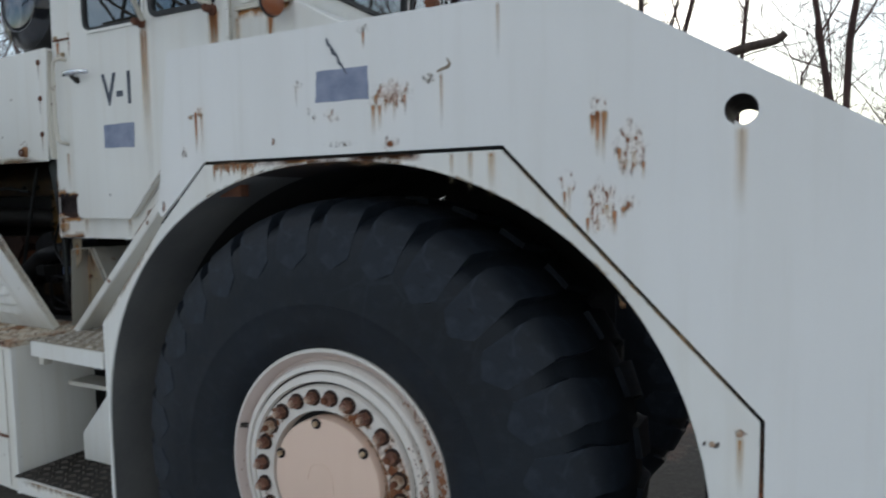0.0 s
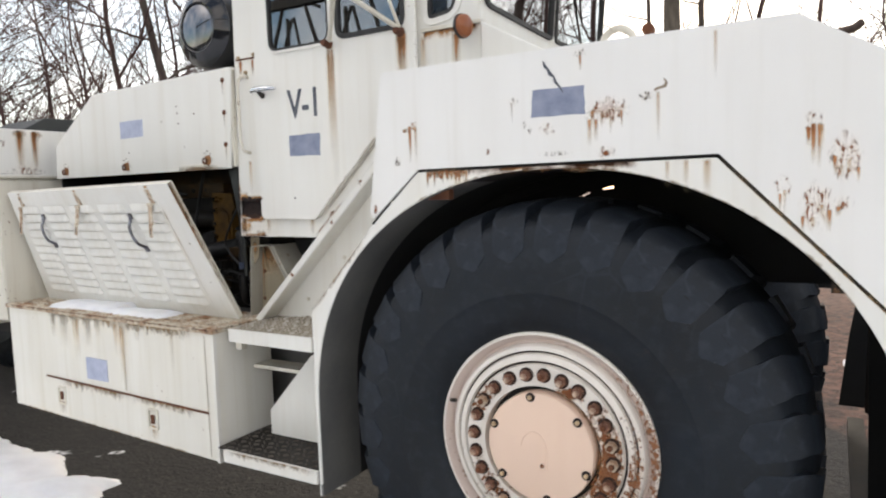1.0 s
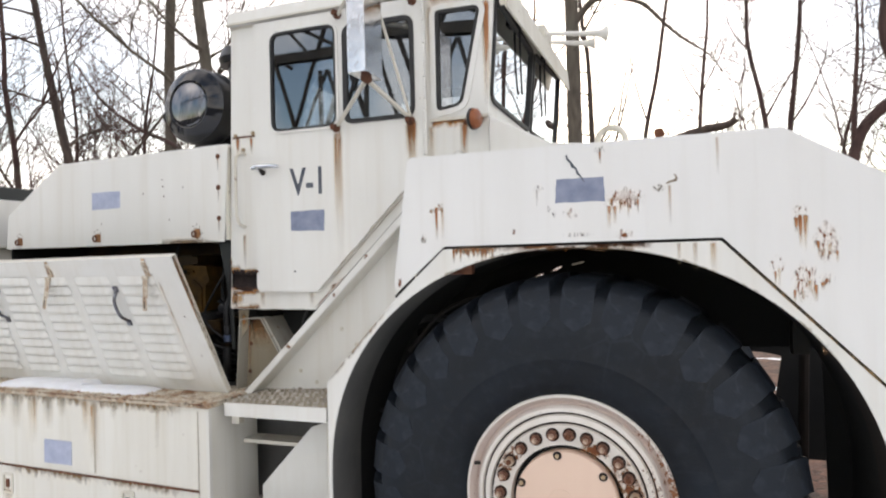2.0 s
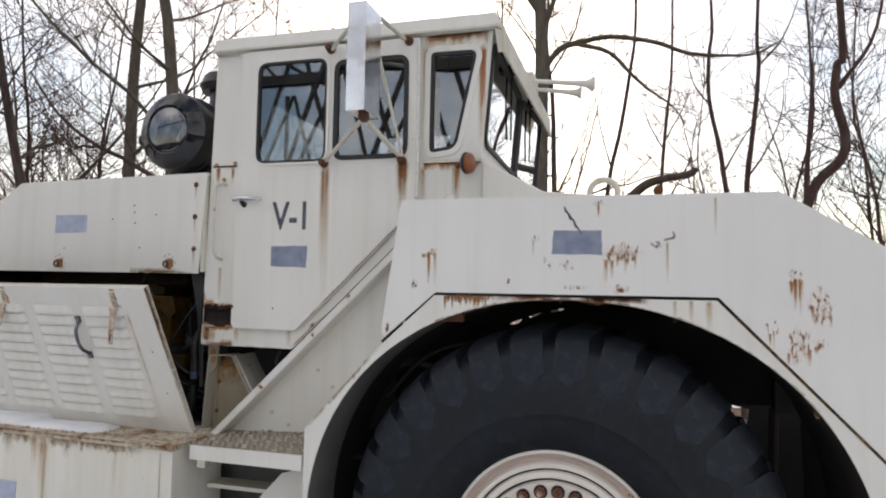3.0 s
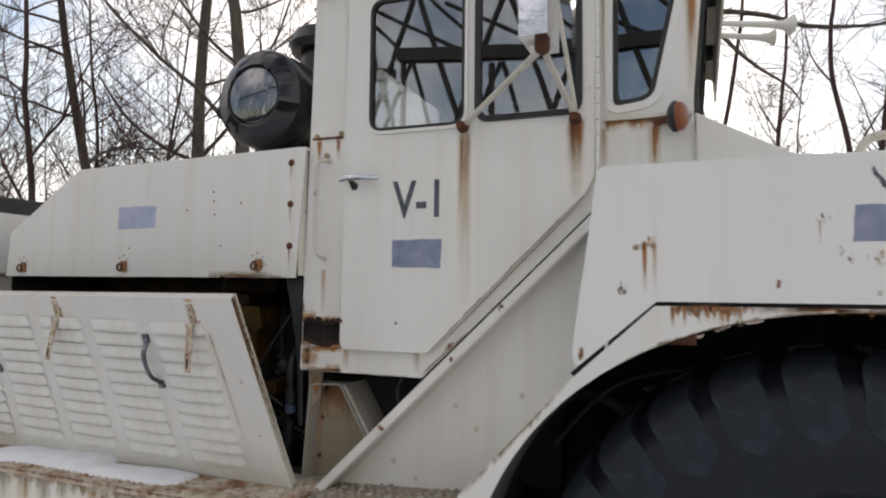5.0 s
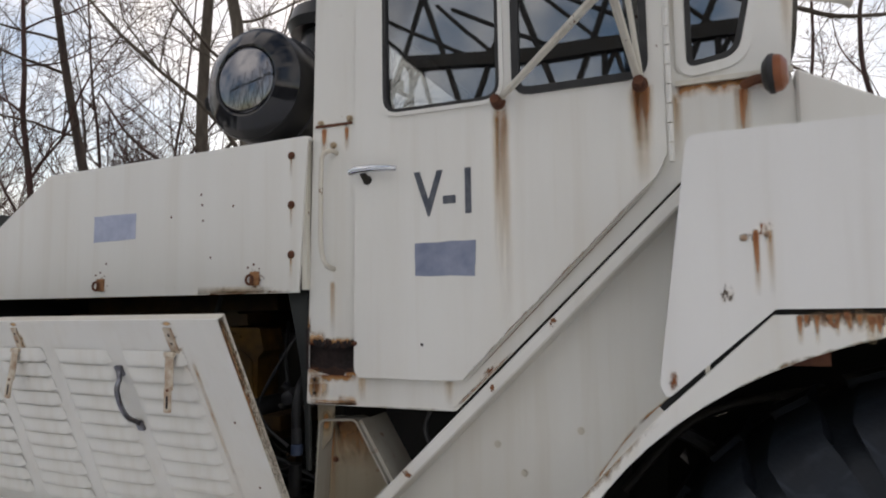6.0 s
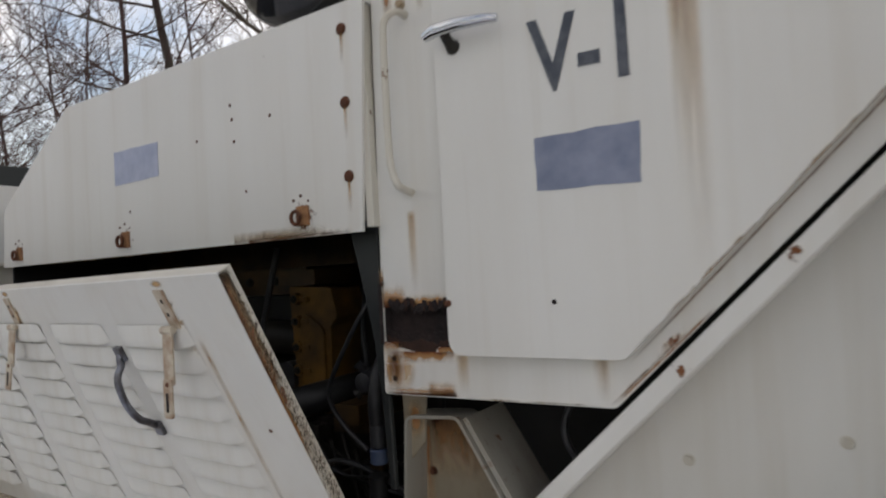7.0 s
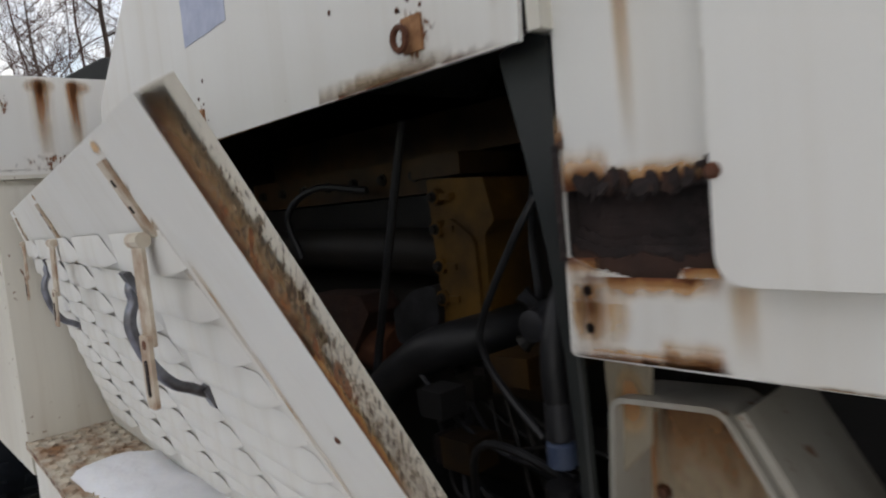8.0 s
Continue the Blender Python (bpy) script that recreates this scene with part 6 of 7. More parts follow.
        me.from_pydata([lean(fx, fv0, w0), lean(fx, fv1, w0), lean(fx, fv1, w1), lean(fx, fv0, w1)], [], [(0, 1, 2, 3)])
        uv = me.uv_layers.new(name="uv")
        for i, c in enumerate(((0, 0), (1, 0), (1, 1), (0, 1))):
            uv.data[i].uv = c
        me.materials.append(m)
        adopt(new("rust_stain", me), panel)
    # over-centre latches with hanging straps
    for x, hang in ((-2.131, 0.0), (-2.943, -9.0), (-3.757, -3.0)):
        bm = bmesh.new()
        box(bm, x - 0.017, x + 0.017, rise - 0.112, rise - 0.025, 0.001, 0.005)
        lt = part("latch", warp(soften(bm, 0.003, 1)), LATCH, panel, "rusty toggle latch with a hanging strap")
        piv = lean(x - 0.012, rise - 0.108, 0.016)
        part("latch_pivot", piped([piv - Vector((0.017, 0, 0)), piv, piv + Vector((0.017, 0, 0))], 0.008, 10), LATCH, lt)
        swung = Matrix.Translation(piv) @ pose(0, 0, 0, 0, -hang, 0)
        for nm, mt, y0, y1, loop in (("strap", LATCH, -0.002, 0.002, oblong(-0.016, 0.014, -0.108, -0.003, 0.004)),
                                     ("strap_end", LATCH, -0.0065, -0.0022, oblong(-0.014, 0.012, -0.172, -0.096, 0.006)),
                                     ("strap_slot", RUST_DARK, -0.0078, -0.0064, oblong(-0.005, 0.002, -0.160, -0.122, 0.003)),
                                     ("strap_rivet", RUST, -0.0072, -0.0062, disc_line(-0.001, -0.106, 0.005, 10))):
            bm = plate(loop, y0, y1)
            bmesh.ops.transform(bm, matrix=swung, verts=bm.verts)
            part(nm, bm, mt, lt)
        for u0, u1, v0, v1, m in ((x - 0.024, x + 0.030, rise - 0.022, rise - 0.002, SMEAR), (x + 0.008, x + 0.040, rise - 0.30, rise - 0.05, STREAK_PALE), (x - 0.03, x + 0.03, rise - 0.125, rise - 0.02, SMEAR)):
            me = bpy.data.meshes.new("rust_stain")
            me.from_pydata([lean(u0, v0, 0.0008), lean(u1, v0, 0.0008), lean(u1, v1, 0.0008), lean(u0, v1, 0.0008)], [], [(0, 1, 2, 3)])
            uv = me.uv_layers.new(name="uv")
            for i, c in enumerate(((0, 0), (1, 0), (1, 1), (0, 1))):
                uv.data[i].uv = c
            me.materials.append(m)
            adopt(new("rust_stain", me), panel)
        for dv in (-0.045, -0.075):
            bm = bmesh.new()
            box(bm, x - 0.004, x + 0.003, rise + dv - 0.008, rise + dv, 0.0045, 0.0062)
            part("latch_slot", warp(bm), RUST_DARK, lt)
    # bow handles
    for x in (-2.424, -3.503):
        line = [lean(x, 0.672, 0.004), lean(x, 0.664, 0.012), lean(x - 0.001, 0.648, 0.017), lean(x - 0.002, 0.636, 0.030), lean(x - 0.002, 0.618, 0.041), lean(x - 0.002, 0.590, 0.046), lean(x - 0.002, 0.560, 0.047),
                lean(x - 0.001, 0.530, 0.043), lean(x, 0.507, 0.035), lean(x, 0.490, 0.022), lean(x, 0.476, 0.013), lean(x, 0.463, 0.004)]
        hd = part("pull_handle", piped(smooth_line(line, 5), 0.0085, 10), DULL_CHROME, panel, "tarnished chrome pull handle", smooth=True)
        for v in (0.673, 0.459):
            bm = bmesh.new()
            box(bm, x - 0.015, x + 0.015, v - 0.018, v + 0.018, 0.0006, 0.011)
            part("handle_foot", warp(soften(bm, 0.006, 2)), DULL_CHROME, hd, smooth=True)
    me = bolt_mesh("screw", 0.006, 0.004, RUST)
    for u, v in ((-1.99, 0.50), (-1.985, 0.25), (-3.42, 0.3)):
        repeat("screw", me, panel, Matrix.Translation(lean(u, v, 0.0)) @ Matrix.Scale(0.6, 4))


build_panel()


def build_engine():
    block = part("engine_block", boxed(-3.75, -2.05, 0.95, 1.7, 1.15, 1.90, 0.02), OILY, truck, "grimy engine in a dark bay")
    part("cylinder_head", boxed(-3.72, -2.66, 0.92, 1.7, 1.905, 2.00, 0.015), YELLOW_SHADE, block, "dull yellow cylinder head")
    part("valve_cover", boxed(-3.70, -2.50, 1.0, 1.6, 2.003, 2.12, 0.03), YELLOW_SHADE, block)
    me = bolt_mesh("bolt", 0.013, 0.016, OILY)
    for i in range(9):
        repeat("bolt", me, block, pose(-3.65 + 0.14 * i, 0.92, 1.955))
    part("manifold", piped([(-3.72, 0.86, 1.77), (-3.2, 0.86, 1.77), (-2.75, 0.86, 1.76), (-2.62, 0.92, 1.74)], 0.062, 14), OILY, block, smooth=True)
    cover = rounded([(-2.611, 1.549, 0.03), (-2.46, 1.560, 0.03), (-2.456, 1.80, 0.02), (-2.425, 1.83, 0.01), (-2.448, 1.925, 0.01), (-2.632, 1.935, 0.01)])
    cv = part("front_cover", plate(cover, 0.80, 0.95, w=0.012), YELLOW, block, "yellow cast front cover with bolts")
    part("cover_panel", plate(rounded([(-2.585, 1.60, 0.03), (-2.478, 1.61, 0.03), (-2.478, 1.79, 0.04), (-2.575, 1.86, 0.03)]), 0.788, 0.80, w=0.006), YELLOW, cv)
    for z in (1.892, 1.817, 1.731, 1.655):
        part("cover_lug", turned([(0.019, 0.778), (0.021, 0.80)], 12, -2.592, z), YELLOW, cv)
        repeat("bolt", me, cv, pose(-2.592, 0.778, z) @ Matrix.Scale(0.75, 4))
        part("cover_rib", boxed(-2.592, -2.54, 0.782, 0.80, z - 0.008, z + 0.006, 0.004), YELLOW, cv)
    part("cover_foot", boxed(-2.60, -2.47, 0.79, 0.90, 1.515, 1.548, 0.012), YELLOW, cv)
    part("cover_flange", boxed(-2.672, -2.505, 0.79, 0.95, 1.938, 1.988, 0.008), YELLOW_SHADE, cv)
    part("lower_cover", boxed(-2.30, -2.21, 0.62, 0.95, 1.535, 1.59, 0.02), YELLOW_SHADE, block)
    part("prop_rod", piped([(-2.555, 0.68, 2.06), (-2.575, 0.68, 2.005), (-2.675, 0.68, 1.70), (-2.755, 0.68, 1.45), (-2.80, 0.68, 1.23)], 0.010, 8), HOSE, truck, "black prop rod")
    st = [Vector(p) for p in ((-2.034, 2.066), (-1.95, 2.09), (-1.938, 1.45), (-1.955, 1.45), (-1.966, 1.67), (-1.979, 1.80), (-2.004, 1.93))]
    part("strut", plate(st, 0.412, 0.428, w=0.003), STRUT, truck, "dark grey-green strut at the bay corner")
    part("large_hose", piped(smooth_line([(-2.86, 0.72, 1.30), (-2.756, 0.70, 1.425), (-2.65, 0.70, 1.50), (-2.548, 0.71, 1.555), (-2.46, 0.80, 1.58), (-2.42, 0.92, 1.59)]), 0.05, 12), HOSE, truck, "thick black hose", smooth=True)
    part("filter_hose", piped(smooth_line([(-2.08, 0.62, 1.76), (-2.055, 0.53, 1.72), (-2.047, 0.49, 1.64), (-2.045, 0.49, 1.56)]), 0.019, 10), HOSE, truck, smooth=True)
    fit_ = part("hose_ferrule", turned([(0.017, 0.0), (0.021, 0.004), (0.021, 0.055), (0.017, 0.06)], 14), GREYMETAL, truck, "silver hose ferrule with blue fitting", smooth=True)
    fit_.matrix_basis = pose(-2.045, 0.49, 1.52, 90, 0, 0)
    part("blue_fitting", turned([(0.018, -0.04), (0.0225, -0.036), (0.0225, -0.004), (0.018, 0.0)], 14), BLUE, fit_, smooth=True)
    part("drop_hose", piped(smooth_line([(-2.052, 0.49, 1.45), (-2.06, 0.5, 1.36), (-2.1, 0.56, 1.28), (-2.16, 0.7, 1.24)]), 0.024, 10), HOSE, truck, smooth=True)
    pump = part("pump", turned([(0.012, 0.535), (0.026, 0.54), (0.030, 0.57), (0.036, 0.58), (0.036, 0.66), (0.03, 0.75)], 14, -2.125, 1.672), GREYMETAL, truck, "grey pump with fittings", smooth=True)
    for q in range(4):
        an = radians(40 + 90 * q)
        part("pump_fitting", piped([(-2.125, 0.59, 1.672), (-2.125 + 0.050 * math.cos(an), 0.575, 1.672 + 0.05 * math.sin(an)), (-2.125 + 0.062 * math.cos(an), 0.57, 1.672 + 0.062 * math.sin(an))], [0.012, 0.012, 0.017], 8), GREYMETAL if q % 2 else OILY, pump, smooth=True)
    for pts, r in (([(-2.12, 0.62, 1.92), (-2.17, 0.58, 1.822), (-2.27, 0.58, 1.666), (-2.273, 0.58, 1.598), (-2.214, 0.57, 1.539), (-2.10, 0.52, 1.50)], 0.007), ([(-2.5, 0.75, 1.45), (-2.4, 0.62, 1.30), (-2.25, 0.58, 1.26), (-2.1, 0.6, 1.3)], 0.007),
                   ([(-2.55, 0.78, 1.5), (-2.45, 0.66, 1.36), (-2.3, 0.62, 1.29), (-2.12, 0.65, 1.27)], 0.006), ([(-2.3, 0.8, 1.95), (-2.24, 0.7, 1.8), (-2.2, 0.66, 1.7), (-2.16, 0.6, 1.68)], 0.008),
                   ([(-3.2, 0.78, 1.75), (-3.22, 0.76, 1.88), (-3.12, 0.80, 1.95), (-2.95, 0.86, 1.93)], 0.010), ([(-2.35, 0.6, 1.24), (-2.3, 0.56, 1.42), (-2.18, 0.55, 1.45), (-2.0, 0.6, 1.36)], 0.008)):
        part("cable", piped(smooth_line(pts), r, 7), HOSE, truck, smooth=True)
    rng = random.Random(21)
    for i in range(9):
        a0 = Vector((rng.uniform(-2.6, -2.3), rng.uniform(0.66, 0.8), rng.uniform(1.42, 1.56)))
        b0 = Vector((rng.uniform(-2.2, -2.0), rng.uniform(0.56, 0.72), rng.uniform(1.22, 1.46)))
        mid = a0.lerp(b0, 0.5) + Vector((rng.uniform(-0.08, 0.02), rng.uniform(-0.04, 0.04), -rng.uniform(0.04, 0.14)))
        part("cable", piped(smooth_line([a0, a0.lerp(mid, 0.5) + Vector((0, 0, -0.03)), mid, b0]), rng.uniform(0.004, 0.007), 6), OILY if i % 3 else GREYMETAL, truck, smooth=True)
    part("oil_pump_housing", plate(rounded([(-2.78, 1.52, 0.03), (-2.61, 1.59, 0.04), (-2.612, 1.69, 0.03), (-2.70, 1.67, 0.05), (-2.785, 1.615, 0.03)]), 0.78, 0.95, w=0.02), GREYMETAL, block, "grey housing", smooth=True)
    part("starter", turned([(0.02, 0.0), (0.07, 0.01), (0.075, 0.25), (0.05, 0.30)], 18, 0, 0), RUST, block, smooth=True).matrix_basis = pose(-3.15, 0.84, 1.50, 0, 0, -90)
    part("rusty_bracket", plate(rounded([(-3.16, 1.46, 0.01), (-2.965, 1.46, 0.02), (-2.85, 1.61, 0.01), (-2.885, 1.655, 0.01), (-3.16, 1.645, 0.01)]), 0.75, 0.86, w=0.006), RUST_BROWN, block)
    part("yellow_bracket", boxed(-2.34, -2.22, 0.66, 0.80, 1.50, 1.55, 0.01), YELLOW_SHADE, block)
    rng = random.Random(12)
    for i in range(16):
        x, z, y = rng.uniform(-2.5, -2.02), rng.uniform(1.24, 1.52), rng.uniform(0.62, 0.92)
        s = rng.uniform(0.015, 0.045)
        part("fitting", boxed(x - s, x + s, y - s, y + s, z - s * 0.8, z + s * 0.8, s * 0.25), (OILY, RUST_DARK, OILY, YELLOW_SHADE, BLACK)[i % 5], block)
    # black floor, walls and added sheets: the bay's darkness is in their colour
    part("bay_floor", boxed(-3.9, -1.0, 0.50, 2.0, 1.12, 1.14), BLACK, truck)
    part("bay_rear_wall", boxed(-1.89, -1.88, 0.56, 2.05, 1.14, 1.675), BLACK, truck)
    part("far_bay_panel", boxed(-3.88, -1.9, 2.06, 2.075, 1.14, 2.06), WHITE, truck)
    part("far_bay_shade_sheet", boxed(-3.84, -1.9, 2.05, 2.058, 1.145, 2.54), BLACK, truck)
    part("hood_side_shade_sheet", swing(boxed(-3.70, -1.96, 0.3705, 0.374, 2.075, 2.27), 0.045), BLACK, truck)
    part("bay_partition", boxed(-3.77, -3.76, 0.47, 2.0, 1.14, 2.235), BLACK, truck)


build_engine()


def build_air_cleaner():
    cx, cz = -2.250, 2.882
    prof = [(0.150, 0.470), (0.219, 0.485), (0.226, 0.498), (0.227, 0.60), (0.233, 0.604), (0.233, 0.63), (0.225, 0.634), (0.223, 1.05), (0.16, 1.08), (0.001, 1.08)]
    ac = part("air_cleaner", turned(prof, 56, cx, cz, close=False), BLACK_SATIN, truck, "glossy black drum air cleaner on the hood", smooth=True)
    part("end_cap", turned([(0.001, 0.440), (0.118, 0.440), (0.126, 0.443), (0.129, 0.450)], 48, cx, cz, close=False), BLACK_MIRROR, ac, "polished dark end cap mirroring the sky", smooth=True)
    bm = turned([(0.129, 0.449), (0.134, 0.441), (0.142, 0.439), (0.196, 0.466), (0.214, 0.482), (0.219, 0.486)], 112, cx, cz, close=False)
    for v in bm.verts:
        q = math.atan2(v.co.z - cz, v.co.x - cx)
        v.co.y += 0.0007 * math.cos(16 * q) + 0.0012 * math.sin(5 * q)
    part("end_bezel", bm, BLACK_GLOSS, ac, "crimped black bezel", smooth=True)
    part("dust_valve", piped([(cx - 0.218, 0.545, cz - 0.03), (cx - 0.255, 0.535, cz - 0.035), (cx - 0.266, 0.53, cz - 0.036)], [0.034, 0.032, 0.022], 12), BLACK, ac, smooth=True)
    bm = bmesh.new()
    for r0, r1, z0, z1 in ((0.12, 0.12, 3.0, 3.20), (0.165, 0.18, 3.20, 3.24), (0.18, 0.155, 3.24, 3.305), (0.155, 0.02, 3.305, 3.32)):
        tube(bm, [(-2.15, 0.88, z0), (-2.15, 0.88, z1)], [r0, r1], 28)
    part("pre_cleaner", bm, BLACK_SATIN, ac, "dark round intake cap", smooth=True)
    for y in (0.66, 0.95):
        part("saddle", boxed(cx - 0.13, cx + 0.13, y - 0.02, y + 0.02, 2.609, 2.70, 0.004), BLACK, ac)


build_air_cleaner()


# ---- snow ----
def mound(name, x0, x1, y0, y1, z, h, seed, label, category="snow", n=26, rough=0.35):
    """Low irregular heap of snow on a flat support."""
    bm = bmesh.new()
    grid, thick = {}, set()
    for i in range(n):
        for j in range(n):
            u, v = i / (n - 1), j / (n - 1)
            x, y = x0 + (x1 - x0) * u, y0 + (y1 - y0) * v
            e = 1 - max(abs(2 * u - 1), abs(2 * v - 1)) ** 2 * 0.6 - ((2 * u - 1) ** 2 + (2 * v - 1) ** 2) * 0.5
            e += rough * 2.0 * noise.noise((x * 2.3 + seed, y * 2.3, seed)) + rough * 0.8 * noise.noise((x * 7, y * 7, seed + 5))
            if e > 0:
                grid[i, j] = bm.verts.new((x, y, z + h * min(1.0, e * 1.6) ** 0.6 + 0.004 * noise.noise((x * 20, y * 20, 1))))
                thick.add((i, j))
            else:
                grid[i, j] = bm.verts.new((x, y, z - 0.014))
    for (i, j) in grid:
        cell = ((i, j), (i + 1, j), (i + 1, j + 1), (i, j + 1))
        if any(k in thick for k in cell) and all(k in grid for k in cell):
            bm.faces.new([grid[k] for k in cell])
    loose = [v for v in bm.verts if not v.link_faces]
    bmesh.ops.delete(bm, geom=loose, context='VERTS')
    rim = {v for e in bm.edges if len(e.link_faces) == 1 for v in e.verts}
    for v in rim:
        v.co.z = z - 0.014
    return thing(name, bm, SNOW, label, category, smooth=True)


mound("snow_patch", -3.55, -2.85, 0.15, 0.42, 1.2235, 0.035, 2.0, "thin melting snow lying on the rusty deck")
mound("snow_patch", -3.05, -2.35, 0.13, 0.32, 1.2235, 0.022, 9.0, "thin melting snow lying on the rusty deck")
# snow carried on out of view, so that it bounces light onto the panels
mound("snow_field", -11.0, 6.0, -11.0, -0.45, -0.012, 0.12, 6.0, "field of old trodden snow facing the truck", n=180, rough=0.12)
mound("snow_bank", -7.0, -2.55, -1.6, 0.50, -0.012, 0.10, 4.0, "bank of old snow beside the truck", n=110, rough=0.18)
for k, (x, y, w, d) in enumerate(((1.9, 6.9, 0.6, 0.4), (0.4, 8.2, 0.9, 0.5), (2.4, 8.0, 0.8, 0.5), (-0.6, 5.6, 0.7, 0.5), (1.4, 11.5, 1.2, 0.8), (1.25, 5.6, 0.42, 0.26), (1.42, 6.5, 0.5, 0.3), (1.22, 4.9, 0.34, 0.20), (1.55, 7.6, 0.6, 0.24))):
    mound("snow_patch", x - w / 2, x + w / 2, y - d / 2, y + d / 2, -0.01, 0.025, 20.0 + k, "patch of old snow on brown leaves", rough=0.7)


# ---- trees ----
def limb(rng, start, way, length, r0, r1, steps, wander, lift):
    pts, rs = [start.copy()], [r0]
    p, d = start.copy(), way.normalized()
    for i in range(steps):
        d = (d + Vector((rng.gauss(0, wander), rng.gauss(0, wander), rng.gauss(0, wander) + lift))).normalized()
        p = p + d * (length / steps)
        pts.append(p.copy())
        rs.append(r0 + (r1 - r0) * ((i + 1) / steps) ** 0.9)
    return pts, rs


def skin(verts, faces, pts, rs, sides):
    nrm = None
    base = len(verts)
    for i, p in enumerate(pts):
        d = (pts[min(i + 1, len(pts) - 1)] - pts[max(i - 1, 0)]).normalized()
        if nrm is None:
            nrm = d.orthogonal().normalized()
        nrm = (nrm - d * nrm.dot(d)).normalized()
        bn = d.cross(nrm)
        for j in range(sides):
            q = 2 * math.pi * j / sides
            verts.append(p + (nrm * math.cos(q) + bn * math.sin(q)) * rs[i])
    for i in range(len(pts) - 1):
        for j in range(sides):
            a, b = base + i * sides + j, base + i * sides + (j + 1) % sides
            faces.append((a, b, b + sides, a + sides))


def raw(name, verts, faces, material):
    me = bpy.data.meshes.new(name)
    me.from_pydata(verts, [], faces)
    me.materials.append(material)
    me.polygons.foreach_set("use_smooth", [True] * len(faces))
    return me


def build_tree(seed, height, girth, first, boughs, material, label, wander=0.06, spread=0.9, twigs=5):
    """A leafless tree: trunk, boughs, branches and a haze of twigs."""
    rng = random.Random(seed)
    tree = tagged(new("bare_tree"), label, "tree", "bare woodland trees")
    tv, tf, cv, cf = [], [], [], []
    pts, rs = limb(rng, Vector((0, 0, -0.15)), Vector((rng.gauss(0, 0.05), rng.gauss(0, 0.05), 1)), height, girth, girth * 0.14, 16, wander, 0.03)
    rs[0] *= 1.35
    skin(tv, tf, pts, rs, 9)
    for b in range(boughs):
        s = first + (0.98 - first) * (b + rng.random()) / boughs
        i = min(len(pts) - 2, int(s * 16))
        f = s * 16 - i
        start = pts[i].lerp(pts[i + 1], f)
        rr = rs[i] * 0.55
        az = rng.uniform(0, 2 * math.pi)
        ln = height * rng.uniform(0.16, 0.40) * (1.15 - 0.6 * s)
        bp, br = limb(rng, start, Vector((math.cos(az) * spread, math.sin(az) * spread, rng.uniform(0.2, 1.0))), ln, min(rr, 0.012 + ln * 0.006), 0.006, 8, 0.13, 0.05)
        skin(cv, cf, bp, br, 5)
        for c in range(rng.randint(4, 7)):
            k = rng.randint(1, 7)
            az2 = rng.uniform(0, 2 * math.pi)
            l2 = ln * rng.uniform(0.25, 0.55)
            cp, cr = limb(rng, bp[k], (bp[min(k + 1, 8)] - bp[k - 1]).normalized() + Vector((math.cos(az2), math.sin(az2), rng.uniform(-0.3, 0.8))) * 0.8, l2, br[k] * 0.6, 0.005, 5, 0.16, 0.03)
            skin(cv, cf, cp, cr, 4)
            for d in range(twigs):
                k2 = rng.randint(1, 5)
                az3 = rng.uniform(0, 2 * math.pi)
                dp, dr = limb(rng, cp[k2], (cp[k2] - cp[k2 - 1]).normalized() + Vector((math.cos(az3), math.sin(az3), rng.uniform(-0.4, 0.7))) * 0.9, l2 * rng.uniform(0.25, 0.7), 0.0055, 0.003, 3, 0.14, 0.02)
                skin(cv, cf, dp, dr, 3)
    adopt(new("trunk", raw("trunk", tv, tf, material)), tree)
    adopt(new("crown", raw("crown", cv, cf, material)), tree)
    return tree


TALL = "tall bare grey-brown woodland tree with fine twigs"
KINDS = [
    build_tree(11, 13.0, 0.115, 0.25, 15, BARK, TALL),
    build_tree(12, 15.0, 0.15, 0.28, 15, BARK_PALE, "tall bare tree with pale grey bark"),
    build_tree(13, 11.0, 0.08, 0.20, 14, BARK_RED, "slender bare tree with reddish-brown bark", 0.09),
    build_tree(14, 9.0, 0.05, 0.15, 13, BARK_RED, "thin bare sapling with reddish twigs", 0.10),
    build_tree(15, 14.0, 0.14, 0.18, 16, BARK, "bare forked tree with spreading limbs", 0.08, 1.2),
    build_tree(16, 7.0, 0.035, 0.12, 13, BARK_RED, "thin bare sapling with reddish twigs", 0.12, 1.0, 6),
    build_tree(17, 12.0, 0.085, 0.12, 14, BARK_RED, "crooked bare tree with dark wandering limbs", 0.17, 1.2),
    build_tree(18, 10.0, 0.055, 0.10, 26, BARK_RED, "straight slender bare tree with upswept reddish twigs", 0.035, 0.55, 6),
]
PLACES = []
rng = random.Random(31)
# woods beyond the truck: denser to the rear, open ahead of the cab
for i in range(70):
    az = radians(rng.uniform(-98, -22))
    dist = (19 if az < -0.8 else 13) + 33 * rng.random() ** 1.1
    PLACES.append((math.sin(az) * dist - 0.3, math.cos(az) * dist - 2.3, rng.choice((0, 1, 2, 3, 5, 5, 7, 7, 7, 6) if az > -0.9 else (2, 3, 7, 7, 5, 0))))
for i in range(24):
    az = radians(rng.uniform(-22, 42))
    dist = 13 + 32 * rng.random()
    PLACES.append((math.sin(az) * dist - 0.3, math.cos(az) * dist - 2.3, rng.choice((0, 2, 2, 3, 3, 5, 5, 6))))
